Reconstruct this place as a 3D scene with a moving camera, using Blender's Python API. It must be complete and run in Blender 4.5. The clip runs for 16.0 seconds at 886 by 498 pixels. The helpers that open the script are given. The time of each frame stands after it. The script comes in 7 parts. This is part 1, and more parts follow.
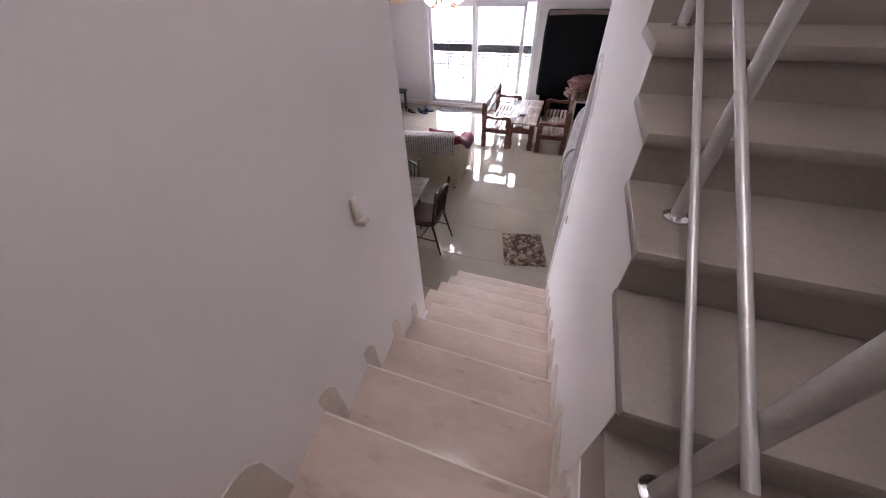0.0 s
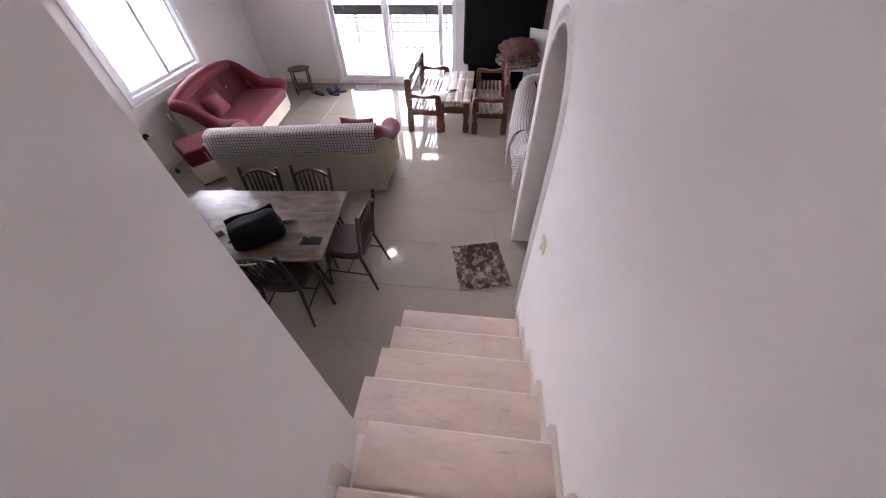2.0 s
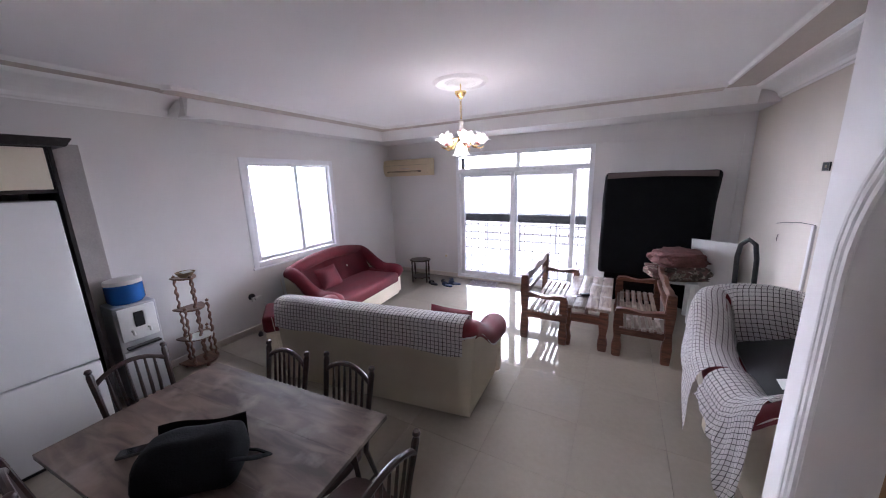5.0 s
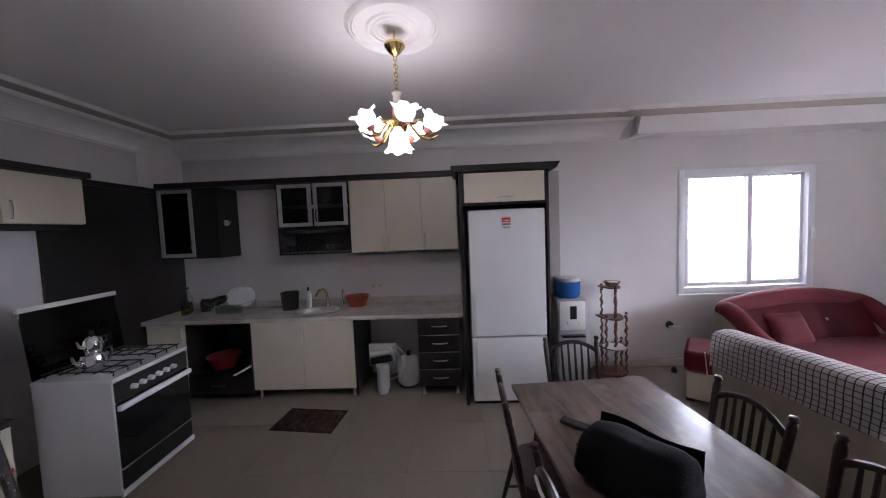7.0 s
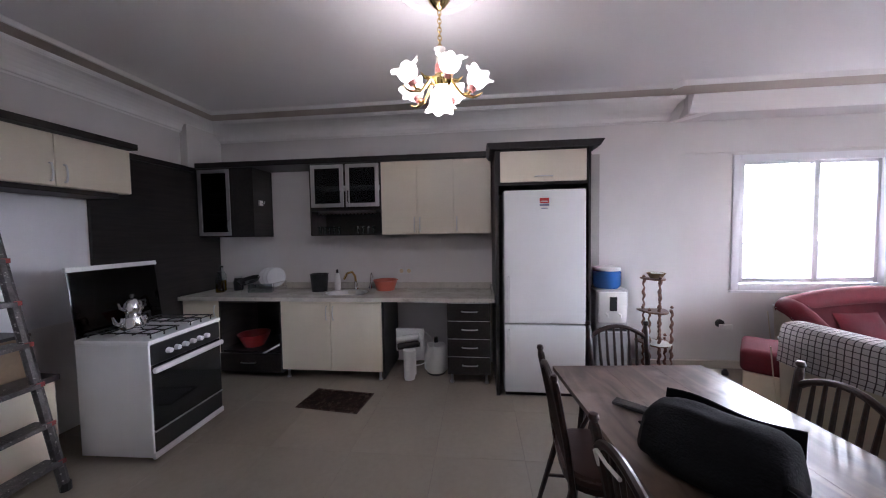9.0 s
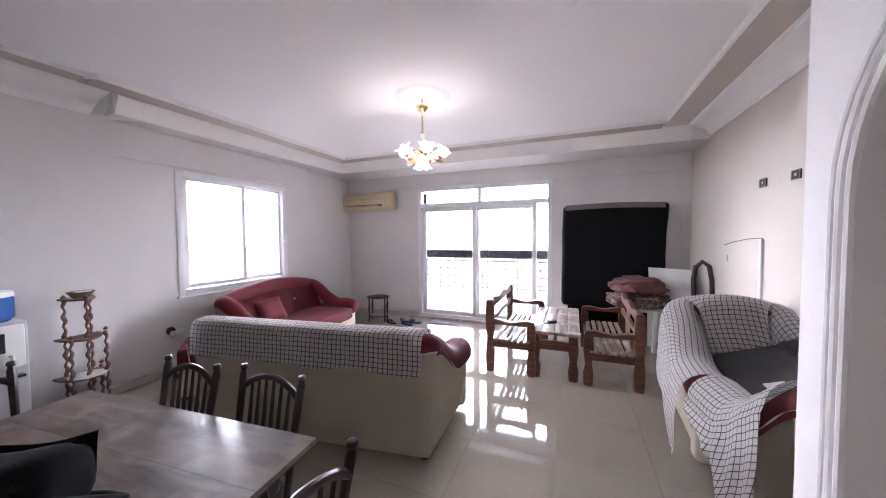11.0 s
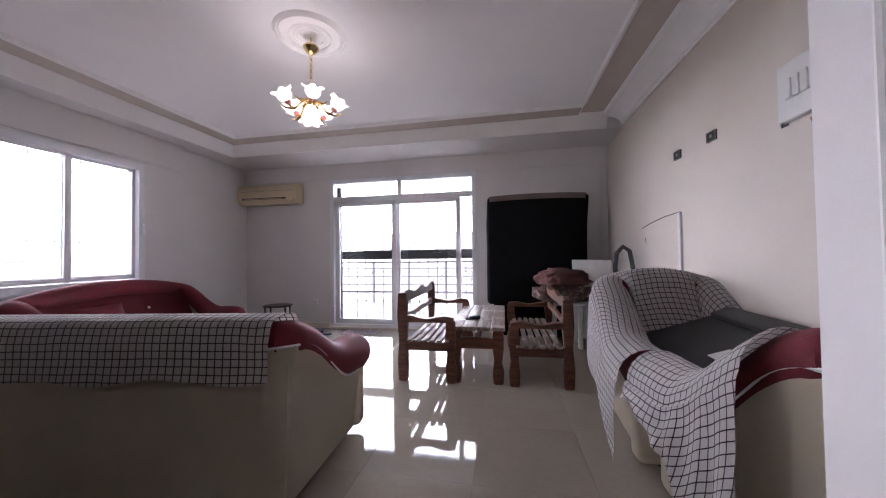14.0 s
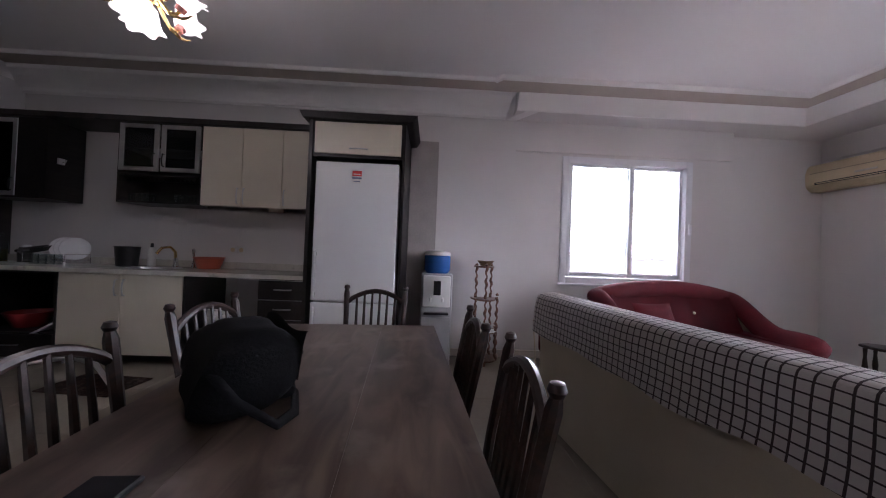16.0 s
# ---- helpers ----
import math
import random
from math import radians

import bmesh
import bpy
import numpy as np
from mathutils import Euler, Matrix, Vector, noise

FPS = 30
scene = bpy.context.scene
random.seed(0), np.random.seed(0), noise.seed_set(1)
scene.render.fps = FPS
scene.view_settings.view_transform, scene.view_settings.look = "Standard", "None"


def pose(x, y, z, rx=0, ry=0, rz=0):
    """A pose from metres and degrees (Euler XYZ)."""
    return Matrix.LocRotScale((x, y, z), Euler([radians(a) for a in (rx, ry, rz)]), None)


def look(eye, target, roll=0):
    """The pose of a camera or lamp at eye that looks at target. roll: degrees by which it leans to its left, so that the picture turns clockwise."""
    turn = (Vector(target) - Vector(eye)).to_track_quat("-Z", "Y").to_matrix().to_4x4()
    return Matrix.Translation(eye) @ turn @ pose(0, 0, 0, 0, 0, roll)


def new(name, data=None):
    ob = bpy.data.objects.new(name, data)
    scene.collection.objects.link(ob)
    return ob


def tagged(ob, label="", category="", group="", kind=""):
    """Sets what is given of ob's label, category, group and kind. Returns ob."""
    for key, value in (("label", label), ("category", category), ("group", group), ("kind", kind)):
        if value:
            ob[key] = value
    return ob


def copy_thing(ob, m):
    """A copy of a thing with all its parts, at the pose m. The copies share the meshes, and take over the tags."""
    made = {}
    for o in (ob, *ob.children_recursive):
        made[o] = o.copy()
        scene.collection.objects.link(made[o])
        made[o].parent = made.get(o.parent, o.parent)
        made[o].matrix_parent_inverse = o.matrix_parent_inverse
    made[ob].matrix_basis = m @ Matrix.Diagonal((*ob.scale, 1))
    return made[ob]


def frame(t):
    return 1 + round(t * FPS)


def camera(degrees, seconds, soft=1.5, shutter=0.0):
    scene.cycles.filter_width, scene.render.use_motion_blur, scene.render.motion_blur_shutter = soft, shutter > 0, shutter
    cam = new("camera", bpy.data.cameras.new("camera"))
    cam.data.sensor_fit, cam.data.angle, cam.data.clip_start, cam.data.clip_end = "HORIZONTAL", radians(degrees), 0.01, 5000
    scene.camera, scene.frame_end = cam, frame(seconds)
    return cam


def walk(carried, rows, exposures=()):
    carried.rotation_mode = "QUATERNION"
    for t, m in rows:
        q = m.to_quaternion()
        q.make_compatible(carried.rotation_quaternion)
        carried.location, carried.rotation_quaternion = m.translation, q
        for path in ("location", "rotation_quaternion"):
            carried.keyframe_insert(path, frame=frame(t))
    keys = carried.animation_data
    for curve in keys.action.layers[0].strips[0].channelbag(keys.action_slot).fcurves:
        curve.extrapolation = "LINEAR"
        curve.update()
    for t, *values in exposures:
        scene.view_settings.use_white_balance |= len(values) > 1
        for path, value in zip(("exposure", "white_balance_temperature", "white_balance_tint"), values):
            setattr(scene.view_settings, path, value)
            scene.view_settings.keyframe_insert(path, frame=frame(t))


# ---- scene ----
cam = camera(107.5, 16.0, soft=1.1)
PATH = [
    (0, (0.035, -0.436, 2.821), (-0.496, 0.941, 1.472), -2.9),
    (0.5, (-0.061, -0.251, 2.798), (-0.353, 1.152, 1.403), -1.6),
    (1, (-0.136, -0.013, 2.806), (-0.341, 1.352, 1.358), -2.2),
    (1.5, (-0.175, 0.257, 2.72), (-0.316, 1.625, 1.269), -2.4),
    (2, (-0.174, 0.557, 2.561), (-0.36, 1.907, 1.098), -1.8),
    (2.5, (-0.188, 0.819, 2.433), (-0.373, 2.175, 0.975), -1.9),
    (3, (-0.224, 1.086, 2.283), (-0.425, 2.491, 0.873), -1.0),
    (3.2, (-0.25, 1.195, 2.224), (-0.457, 2.621, 0.836), -1.0),
    (5.3, (-0.395, 1.74, 1.931), (-1.621, 3.294, 1.64), -2.2),
    (5.5, (-0.421, 1.705, 1.916), (-1.854, 3.075, 1.652), -3.1),
    (6, (-0.492, 1.693, 1.863), (-2.319, 2.485, 1.681), -3.7),
    (6.5, (-0.609, 1.655, 1.821), (-2.586, 1.918, 1.666), -2.0),
    (7, (-0.722, 1.604, 1.723), (-2.717, 1.532, 1.605), -2.3),
    (7.5, (-0.782, 1.539, 1.606), (-2.752, 1.21, 1.497), -1.7),
    (8, (-0.796, 1.495, 1.504), (-2.741, 1.042, 1.408), -1.1),
    (8.5, (-0.795, 1.486, 1.489), (-2.731, 0.989, 1.426), -1.2),
    (9, (-0.814, 1.499, 1.508), (-2.801, 1.289, 1.417), -0.9),
    (9.5, (-0.806, 1.64, 1.484), (-2.731, 2.177, 1.392), -0.5),
    (9.7, (-0.762, 1.712, 1.494), (-2.596, 2.505, 1.398), -0.5),
    (10, (-0.72, 1.856, 1.451), (-2.353, 3.008, 1.37), -0.7),
    (10.2, (-0.663, 1.88, 1.456), (-2.097, 3.273, 1.389), -0.5),
    (12.3, (-0.28, 2.048, 1.628), (-0.662, 4.01, 1.558), -0.9),
    (12.5, (-0.29, 2.076, 1.601), (-0.676, 4.037, 1.553), -1.2),
    (13, (-0.318, 2.16, 1.466), (-0.658, 4.131, 1.433), -0.8),
    (13.5, (-0.319, 2.312, 1.281), (-0.634, 4.287, 1.291), -0.9),
    (14, (-0.369, 2.552, 1.147), (-0.734, 4.518, 1.189), -0.8),
    (14.5, (-0.473, 2.822, 1.09), (-0.988, 4.755, 1.09), -0.7),
    (15, (-0.631, 3.015, 1.157), (-1.63, 4.748, 1.146), 1.2),
    (15.3, (-0.774, 3.014, 1.203), (-2.238, 4.377, 1.184), 3.1),
    (15.5, (-0.834, 2.969, 1.199), (-2.566, 3.967, 1.183), 2.7),
    (16, (-0.967, 2.762, 1.138), (-2.966, 2.833, 1.162), 2.3),
]
walk(cam, [(t, look(eye, target, roll)) for t, eye, target, roll in PATH], [(0.0, 0.85, 6150, 25), (1.5, 0.88, 6150, 25), (3.0, 0.70, 6050, 24), (5.5, 0.48, 5700, 22), (6.5, 0.48, 5800, 22), (7.0, 0.45, 5800, 22), (8.5, 0.62, 5800, 22), (9.2, 1.1, 5800, 22), (10.0, 1.25, 5850, 22), (12.5, 0.05, 6000, 25), (14.5, -0.08, 6000, 25), (15.2, -0.15, 5800, 22), (16.0, -0.06, 5900, 24)])

# ---- world, sun, window light ----
world = bpy.data.worlds.new("world")
scene.world = world
world.use_nodes = True
wn, wl = world.node_tree.nodes, world.node_tree.links
sky = wn.new("ShaderNodeTexSky")
sky.sky_type, sky.sun_disc = "NISHITA", False
sky.sun_elevation, sky.sun_rotation = radians(63), radians(151)
wl.new(sky.outputs[0], wn["Background"].inputs[0])
wn["Background"].inputs[1].default_value = 0.15

sun = new("sun", bpy.data.lights.new("sun", "SUN"))
sun.data.energy, sun.data.angle, sun.data.color = 4.0, radians(0.5), (1.0, 0.95, 0.88)
sun.matrix_world = look((5, -9, 20), (0, 0, 0))


def bulb_light(x, y, z, watts):
    lamp = new("chandelier_light", bpy.data.lights.new("chandelier_light", "POINT"))
    lamp.data.energy, lamp.data.color, lamp.data.shadow_soft_size = watts, (1.0, 0.95, 0.9), 0.09
    lamp.location = (x, y, z)


bulb_light(-2.60, 1.31, 2.27, 7.5)
bulb_light(-1.80, 4.80, 2.27, 7.5)

# Lamp added to brighten the stair; unseen, assumed from a highlight on the marble.
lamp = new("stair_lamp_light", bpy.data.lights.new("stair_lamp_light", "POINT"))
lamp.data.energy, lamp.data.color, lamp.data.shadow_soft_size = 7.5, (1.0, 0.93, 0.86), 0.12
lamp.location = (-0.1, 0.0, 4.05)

# ---- materials ----
def material(name, base, rough=0.6, metal=0.0, vary=0.08, scale=6.0, bump=0.1, fine=60.0, spots=None, spec=0.5, coord="Object", stretch=(1, 1, 1), per_object=0.0):
    """A surface with broad and fine colour variation, relief and uneven gloss."""
    m = bpy.data.materials.new(name)
    m.use_nodes = True
    n, l = m.node_tree.nodes, m.node_tree.links
    b = n["Principled BSDF"]
    tc, mp = n.new("ShaderNodeTexCoord"), n.new("ShaderNodeMapping")
    mp.inputs["Scale"].default_value = stretch
    l.new(tc.outputs[coord], mp.inputs[0])
    n1, n2 = n.new("ShaderNodeTexNoise"), n.new("ShaderNodeTexNoise")
    n1.inputs["Scale"].default_value, n1.inputs["Detail"].default_value = scale, 5
    n2.inputs["Scale"].default_value, n2.inputs["Detail"].default_value = fine, 4
    l.new(mp.outputs[0], n1.inputs[0])
    l.new(mp.outputs[0], n2.inputs[0])
    ramp = n.new("ShaderNodeValToRGB")
    lo, hi = [max(0, c * (1 - vary)) for c in base], [min(1, c * (1 + vary)) for c in base]
    ramp.color_ramp.elements[0].position, ramp.color_ramp.elements[1].position = 0.3, 0.7
    ramp.color_ramp.elements[0].color, ramp.color_ramp.elements[1].color = (*lo, 1), (*hi, 1)
    l.new(n1.outputs[0], ramp.inputs[0])
    mix = n.new("ShaderNodeMixRGB")
    mix.blend_type, mix.inputs[0].default_value = "OVERLAY", min(1.0, vary * 1.5)
    l.new(ramp.outputs[0], mix.inputs[1])
    l.new(n2.outputs[0], mix.inputs[2])
    out = mix.outputs[0]
    if spots:
        thr, colour = spots
        n3 = n.new("ShaderNodeTexNoise")
        n3.inputs["Scale"].default_value, n3.inputs["Detail"].default_value = scale * 2.7, 8
        l.new(mp.outputs[0], n3.inputs[0])
        r3 = n.new("ShaderNodeValToRGB")
        r3.color_ramp.elements[0].position, r3.color_ramp.elements[1].position = thr, thr + 0.1
        l.new(n3.outputs[0], r3.inputs[0])
        mx = n.new("ShaderNodeMixRGB")
        mx.inputs[2].default_value = (*colour, 1)
        l.new(r3.outputs[0], mx.inputs[0])
        l.new(out, mx.inputs[1])
        out = mx.outputs[0]
    if per_object:
        oi, hs, mr = n.new("ShaderNodeObjectInfo"), n.new("ShaderNodeHueSaturation"), n.new("ShaderNodeMapRange")
        mr.inputs[3].default_value, mr.inputs[4].default_value = 1 - per_object, 1 + per_object
        l.new(oi.outputs["Random"], mr.inputs[0])
        l.new(mr.outputs[0], hs.inputs["Value"])
        l.new(out, hs.inputs["Color"])
        out = hs.outputs[0]
    l.new(out, b.inputs["Base Color"])
    rr = n.new("ShaderNodeMapRange")
    rr.inputs[3].default_value, rr.inputs[4].default_value = max(0.02, rough * 0.85), min(1, rough * 1.15)
    l.new(n1.outputs[0], rr.inputs[0])
    l.new(rr.outputs[0], b.inputs["Roughness"])
    b.inputs["Metallic"].default_value = metal
    b.inputs["Specular IOR Level"].default_value = spec
    if bump:
        bp = n.new("ShaderNodeBump")
        bp.inputs["Strength"].default_value, bp.inputs["Distance"].default_value = bump, 0.01
        l.new(n2.outputs[0], bp.inputs["Height"])
        l.new(bp.outputs[0], b.inputs["Normal"])
    return m


def wood(name, dark, light, rough=0.45, scale=3.0, stretch=(1, 14, 14), bump=0.15, spots=None):
    """Grain along local x."""
    m = bpy.data.materials.new(name)
    m.use_nodes = True
    n, l = m.node_tree.nodes, m.node_tree.links
    b = n["Principled BSDF"]
    tc, mp = n.new("ShaderNodeTexCoord"), n.new("ShaderNodeMapping")
    mp.inputs["Scale"].default_value = stretch
    l.new(tc.outputs["Object"], mp.inputs[0])
    n1, n2 = n.new("ShaderNodeTexNoise"), n.new("ShaderNodeTexNoise")
    n1.inputs["Scale"].default_value, n1.inputs["Detail"].default_value, n1.inputs["Distortion"].default_value = scale, 8, 0.8
    n2.inputs["Scale"].default_value, n2.inputs["Detail"].default_value = 2.2, 4
    l.new(mp.outputs[0], n1.inputs[0])
    l.new(tc.outputs["Object"], n2.inputs[0])
    ramp = n.new("ShaderNodeValToRGB")
    ramp.color_ramp.elements[0].position, ramp.color_ramp.elements[1].position = 0.34, 0.66
    ramp.color_ramp.elements[0].color, ramp.color_ramp.elements[1].color = (*dark, 1), (*light, 1)
    l.new(n1.outputs[0], ramp.inputs[0])
    mix = n.new("ShaderNodeMixRGB")
    mix.blend_type, mix.inputs[0].default_value = "OVERLAY", 0.45
    l.new(ramp.outputs[0], mix.inputs[1])
    l.new(n2.outputs[0], mix.inputs[2])
    out = mix.outputs[0]
    if spots:
        thr, colour = spots
        n3 = n.new("ShaderNodeTexNoise")
        n3.inputs["Scale"].default_value, n3.inputs["Detail"].default_value = 5, 8
        l.new(tc.outputs["Object"], n3.inputs[0])
        r3 = n.new("ShaderNodeValToRGB")
        r3.color_ramp.elements[0].position, r3.color_ramp.elements[1].position = thr, thr + 0.15
        l.new(n3.outputs[0], r3.inputs[0])
        mx = n.new("ShaderNodeMixRGB")
        mx.inputs[2].default_value = (*colour, 1)
        l.new(r3.outputs[0], mx.inputs[0])
        l.new(out, mx.inputs[1])
        out = mx.outputs[0]
    l.new(out, b.inputs["Base Color"])
    b.inputs["Roughness"].default_value = rough
    bp = n.new("ShaderNodeBump")
    bp.inputs["Strength"].default_value, bp.inputs["Distance"].default_value = bump, 0.005
    l.new(n1.outputs[0], bp.inputs["Height"])
    l.new(bp.outputs[0], b.inputs["Normal"])
    return m


def plaid(name, ground, line, period=0.055, width=0.1, both=True, by="UV", width2=None, period2=None):
    """Woven cloth with thin crossing lines, laid out by the mesh's own cloth coordinates."""
    m = bpy.data.materials.new(name)
    m.use_nodes = True
    n, l = m.node_tree.nodes, m.node_tree.links
    b = n["Principled BSDF"]
    tc, sep = n.new("ShaderNodeTexCoord"), n.new("ShaderNodeSeparateXYZ")
    wob = n.new("ShaderNodeTexNoise")
    wob.inputs["Scale"].default_value = 3.0
    l.new(tc.outputs[by], wob.inputs[0])
    add = n.new("ShaderNodeMixRGB")
    add.blend_type, add.inputs[0].default_value = "ADD", 0.02
    l.new(tc.outputs[by], add.inputs[1])
    l.new(wob.outputs["Color"], add.inputs[2])
    l.new(add.outputs[0], sep.inputs[0])
    masks = []
    for axis, wdt, per in ((0, width, period), (1, width2 or width, period2 or period)):
        d, fr, lt = n.new("ShaderNodeMath"), n.new("ShaderNodeMath"), n.new("ShaderNodeMath")
        d.operation, d.inputs[1].default_value = "DIVIDE", per
        fr.operation = "FRACT"
        lt.operation, lt.inputs[1].default_value = "LESS_THAN", wdt
        l.new(sep.outputs[axis], d.inputs[0])
        l.new(d.outputs[0], fr.inputs[0])
        l.new(fr.outputs[0], lt.inputs[0])
        masks.append(lt)
    mx = n.new("ShaderNodeMath")
    mx.operation = "MAXIMUM"
    l.new(masks[0].outputs[0], mx.inputs[0])
    if both:
        l.new(masks[1].outputs[0], mx.inputs[1])
    mix = n.new("ShaderNodeMixRGB")
    mix.inputs[1].default_value, mix.inputs[2].default_value = (*ground, 1), (*line, 1)
    l.new(mx.outputs[0], mix.inputs[0])
    l.new(mix.outputs[0], b.inputs["Base Color"])
    b.inputs["Roughness"].default_value = 0.95
    b.inputs["Sheen Weight"].default_value = 0.2
    wv = n.new("ShaderNodeTexNoise")
    wv.inputs["Scale"].default_value = 160
    l.new(tc.outputs[by], wv.inputs[0])
    bp = n.new("ShaderNodeBump")
    bp.inputs["Strength"].default_value, bp.inputs["Distance"].default_value = 0.4, 0.006
    l.new(wv.outputs[0], bp.inputs["Height"])
    l.new(bp.outputs[0], b.inputs["Normal"])
    return m


def glow(name, colour, strength):
    m = bpy.data.materials.new(name)
    m.use_nodes = True
    b = m.node_tree.nodes["Principled BSDF"]
    b.inputs["Base Color"].default_value = (*colour, 1)
    b.inputs["Emission Color"].default_value = (*colour, 1)
    b.inputs["Emission Strength"].default_value = strength
    b.inputs["Roughness"].default_value = 0.3
    return m


def glass(name, tint=(1, 1, 1), rough=0.0):
    m = bpy.data.materials.new(name)
    m.use_nodes = True
    n, l = m.node_tree.nodes, m.node_tree.links
    t, g, mx = n.new("ShaderNodeBsdfTransparent"), n.new("ShaderNodeBsdfGlossy"), n.new("ShaderNodeMixShader")
    t.inputs[0].default_value = (*tint, 1)
    g.inputs["Roughness"].default_value = 0.02 + rough
    lw, pw, ma = n.new("ShaderNodeLayerWeight"), n.new("ShaderNodeMath"), n.new("ShaderNodeMath")
    pw.operation, pw.inputs[1].default_value = "POWER", 5.0
    ma.operation, ma.inputs[1].default_value, ma.inputs[2].default_value = "MULTIPLY_ADD", 0.7, 0.035
    l.new(lw.outputs["Facing"], pw.inputs[0])
    l.new(pw.outputs[0], ma.inputs[0])
    l.new(ma.outputs[0], mx.inputs[0])
    l.new(t.outputs[0], mx.inputs[1])
    l.new(g.outputs[0], mx.inputs[2])
    l.new(mx.outputs[0], n["Material Output"].inputs[0])
    return m


WALL = material("wall_paint", (0.715, 0.695, 0.685), 0.7, vary=0.035, scale=1.3, bump=0.10, fine=140)
WALL_STAIR = material("stair_wall_paint", (0.80, 0.775, 0.765), 0.65, vary=0.035, scale=1.0, bump=0.05, fine=220)
# WALL in a darker, warmer copy: the east wall's dim lamplight put into colour.
WALL_WARM = material("warm_tinted_wall_paint", (0.66, 0.60, 0.53), 0.7, vary=0.04, scale=1.3, bump=0.10, fine=140)
CEIL = material("ceiling_paint", (0.88, 0.87, 0.875), 0.8, vary=0.02, scale=0.8, bump=0.04, fine=160)
CORNICE = material("cornice_plaster", (0.87, 0.86, 0.85), 0.7, vary=0.02, scale=2, bump=0.05)
BEIGE = material("beige_band_paint", (0.52, 0.46, 0.41), 0.75, vary=0.04, scale=2, bump=0.04)
TILE = material("polished_floor_tile", (0.325, 0.288, 0.237), 0.045, vary=0.05, scale=2.2, bump=0.0, fine=25, coord="Object", per_object=0.02, spec=0.45)
GROUT = material("tile_grout", (0.30, 0.265, 0.22), 0.6)
MARBLE = material("stair_marble", (0.62, 0.50, 0.43), 0.22, vary=0.09, scale=3.0, bump=0.02, fine=18, spots=(0.62, (0.50, 0.40, 0.34)), stretch=(1, 2.5, 1), per_object=0.05)
STONE_UP = material("upper_stair_stone", (0.26, 0.225, 0.195), 0.5, vary=0.12, scale=3, bump=0.08, fine=90, spots=(0.70, (0.20, 0.17, 0.14)))
# Pale strip colour: the light caught on tread edges, put into colour.
NOSING_GLINT = material("nosing_highlight", (0.74, 0.68, 0.62), 0.3, vary=0.05, bump=0.02)
SKIRT = material("marble_skirting", (0.60, 0.53, 0.47), 0.3, vary=0.1, scale=5, bump=0.02)
PVC = material("white_pvc", (0.80, 0.81, 0.84), 0.3, vary=0.02, bump=0.02)
PANE = glass("window_pane", (0.97, 0.98, 0.98))
SMOKED = glass("frosted_cabinet_glass", (0.35, 0.37, 0.38), 0.15)
BLACKWOOD = wood("black_brown_laminate", (0.010, 0.008, 0.008), (0.022, 0.017, 0.016), 0.38, bump=0.04)
CREAM = material("cream_laminate", (0.72, 0.66, 0.54), 0.35, vary=0.04, scale=3, bump=0.02)
WHITE_ENAMEL = material("white_enamel", (0.78, 0.79, 0.80), 0.25, vary=0.02, scale=3, bump=0.01)
WORKTOP = material("marble_worktop", (0.60, 0.57, 0.52), 0.25, vary=0.12, scale=6, bump=0.02, spots=(0.60, (0.45, 0.42, 0.38)))
STEEL = material("brushed_steel", (0.62, 0.62, 0.62), 0.3, 1.0, vary=0.05, scale=8, bump=0.02)
RAIL = material("silver_painted_rail", (0.50, 0.49, 0.48), 0.38, 0.7, vary=0.08, scale=14, bump=0.1, fine=180)
CHROME = material("chrome", (0.75, 0.75, 0.76), 0.12, 1.0, vary=0.02, bump=0.0)
BRASS = material("polished_brass", (0.70, 0.52, 0.22), 0.2, 1.0, vary=0.05, bump=0.0)
IRON = material("black_painted_iron", (0.02, 0.02, 0.022), 0.45, 0.3, vary=0.1, bump=0.08)
DARKCHAIR = wood("dark_chair_wood", (0.012, 0.008, 0.007), (0.04, 0.016, 0.011), 0.38, bump=0.06)
LEATHER = material("brown_vinyl_seat", (0.055, 0.026, 0.022), 0.32, vary=0.15, scale=9, bump=0.15, fine=120)
TABLEWOOD = wood("worn_table_laminate", (0.045, 0.029, 0.021), (0.155, 0.11, 0.085), 0.30, scale=3.4, stretch=(1, 4.0, 4.0), bump=0.07, spots=(0.56, (0.19, 0.155, 0.13)))
RUSTIC = wood("rustic_varnished_pine", (0.055, 0.018, 0.009), (0.15, 0.055, 0.028), 0.42, scale=3, stretch=(1.5, 10, 10), bump=0.3, spots=(0.68, (0.17, 0.10, 0.065)))
RUSTIC_TOP = wood("weathered_table_top", (0.13, 0.085, 0.06), (0.32, 0.25, 0.20), 0.5, scale=3, stretch=(10, 1.2, 10), bump=0.3, spots=(0.55, (0.45, 0.40, 0.35)))
REDVELVET = material("crimson_velvet", (0.125, 0.005, 0.012), 0.8, vary=0.22, scale=4, bump=0.15, fine=90)
REDVELVET.node_tree.nodes["Principled BSDF"].inputs["Sheen Weight"].default_value = 0.03
CREAMFAB = material("cream_upholstery", (0.66, 0.58, 0.45), 0.75, vary=0.06, scale=3, bump=0.12, fine=200)
THROW = plaid("checked_throw", (0.70, 0.66, 0.64), (0.07, 0.05, 0.056), 0.034, 0.17, period2=0.032, width2=0.14)
THROW2 = plaid("checked_throw_large", (0.68, 0.64, 0.63), (0.05, 0.03, 0.04), 0.036, 0.13, True, width2=0.13, period2=0.036)
BLACKFAB = material("black_fabric", (0.005, 0.005, 0.006), 0.95, vary=0.3, scale=6, bump=0.2, fine=140)
BLACKFAB.node_tree.nodes["Principled BSDF"].inputs["Specular IOR Level"].default_value = 0.15
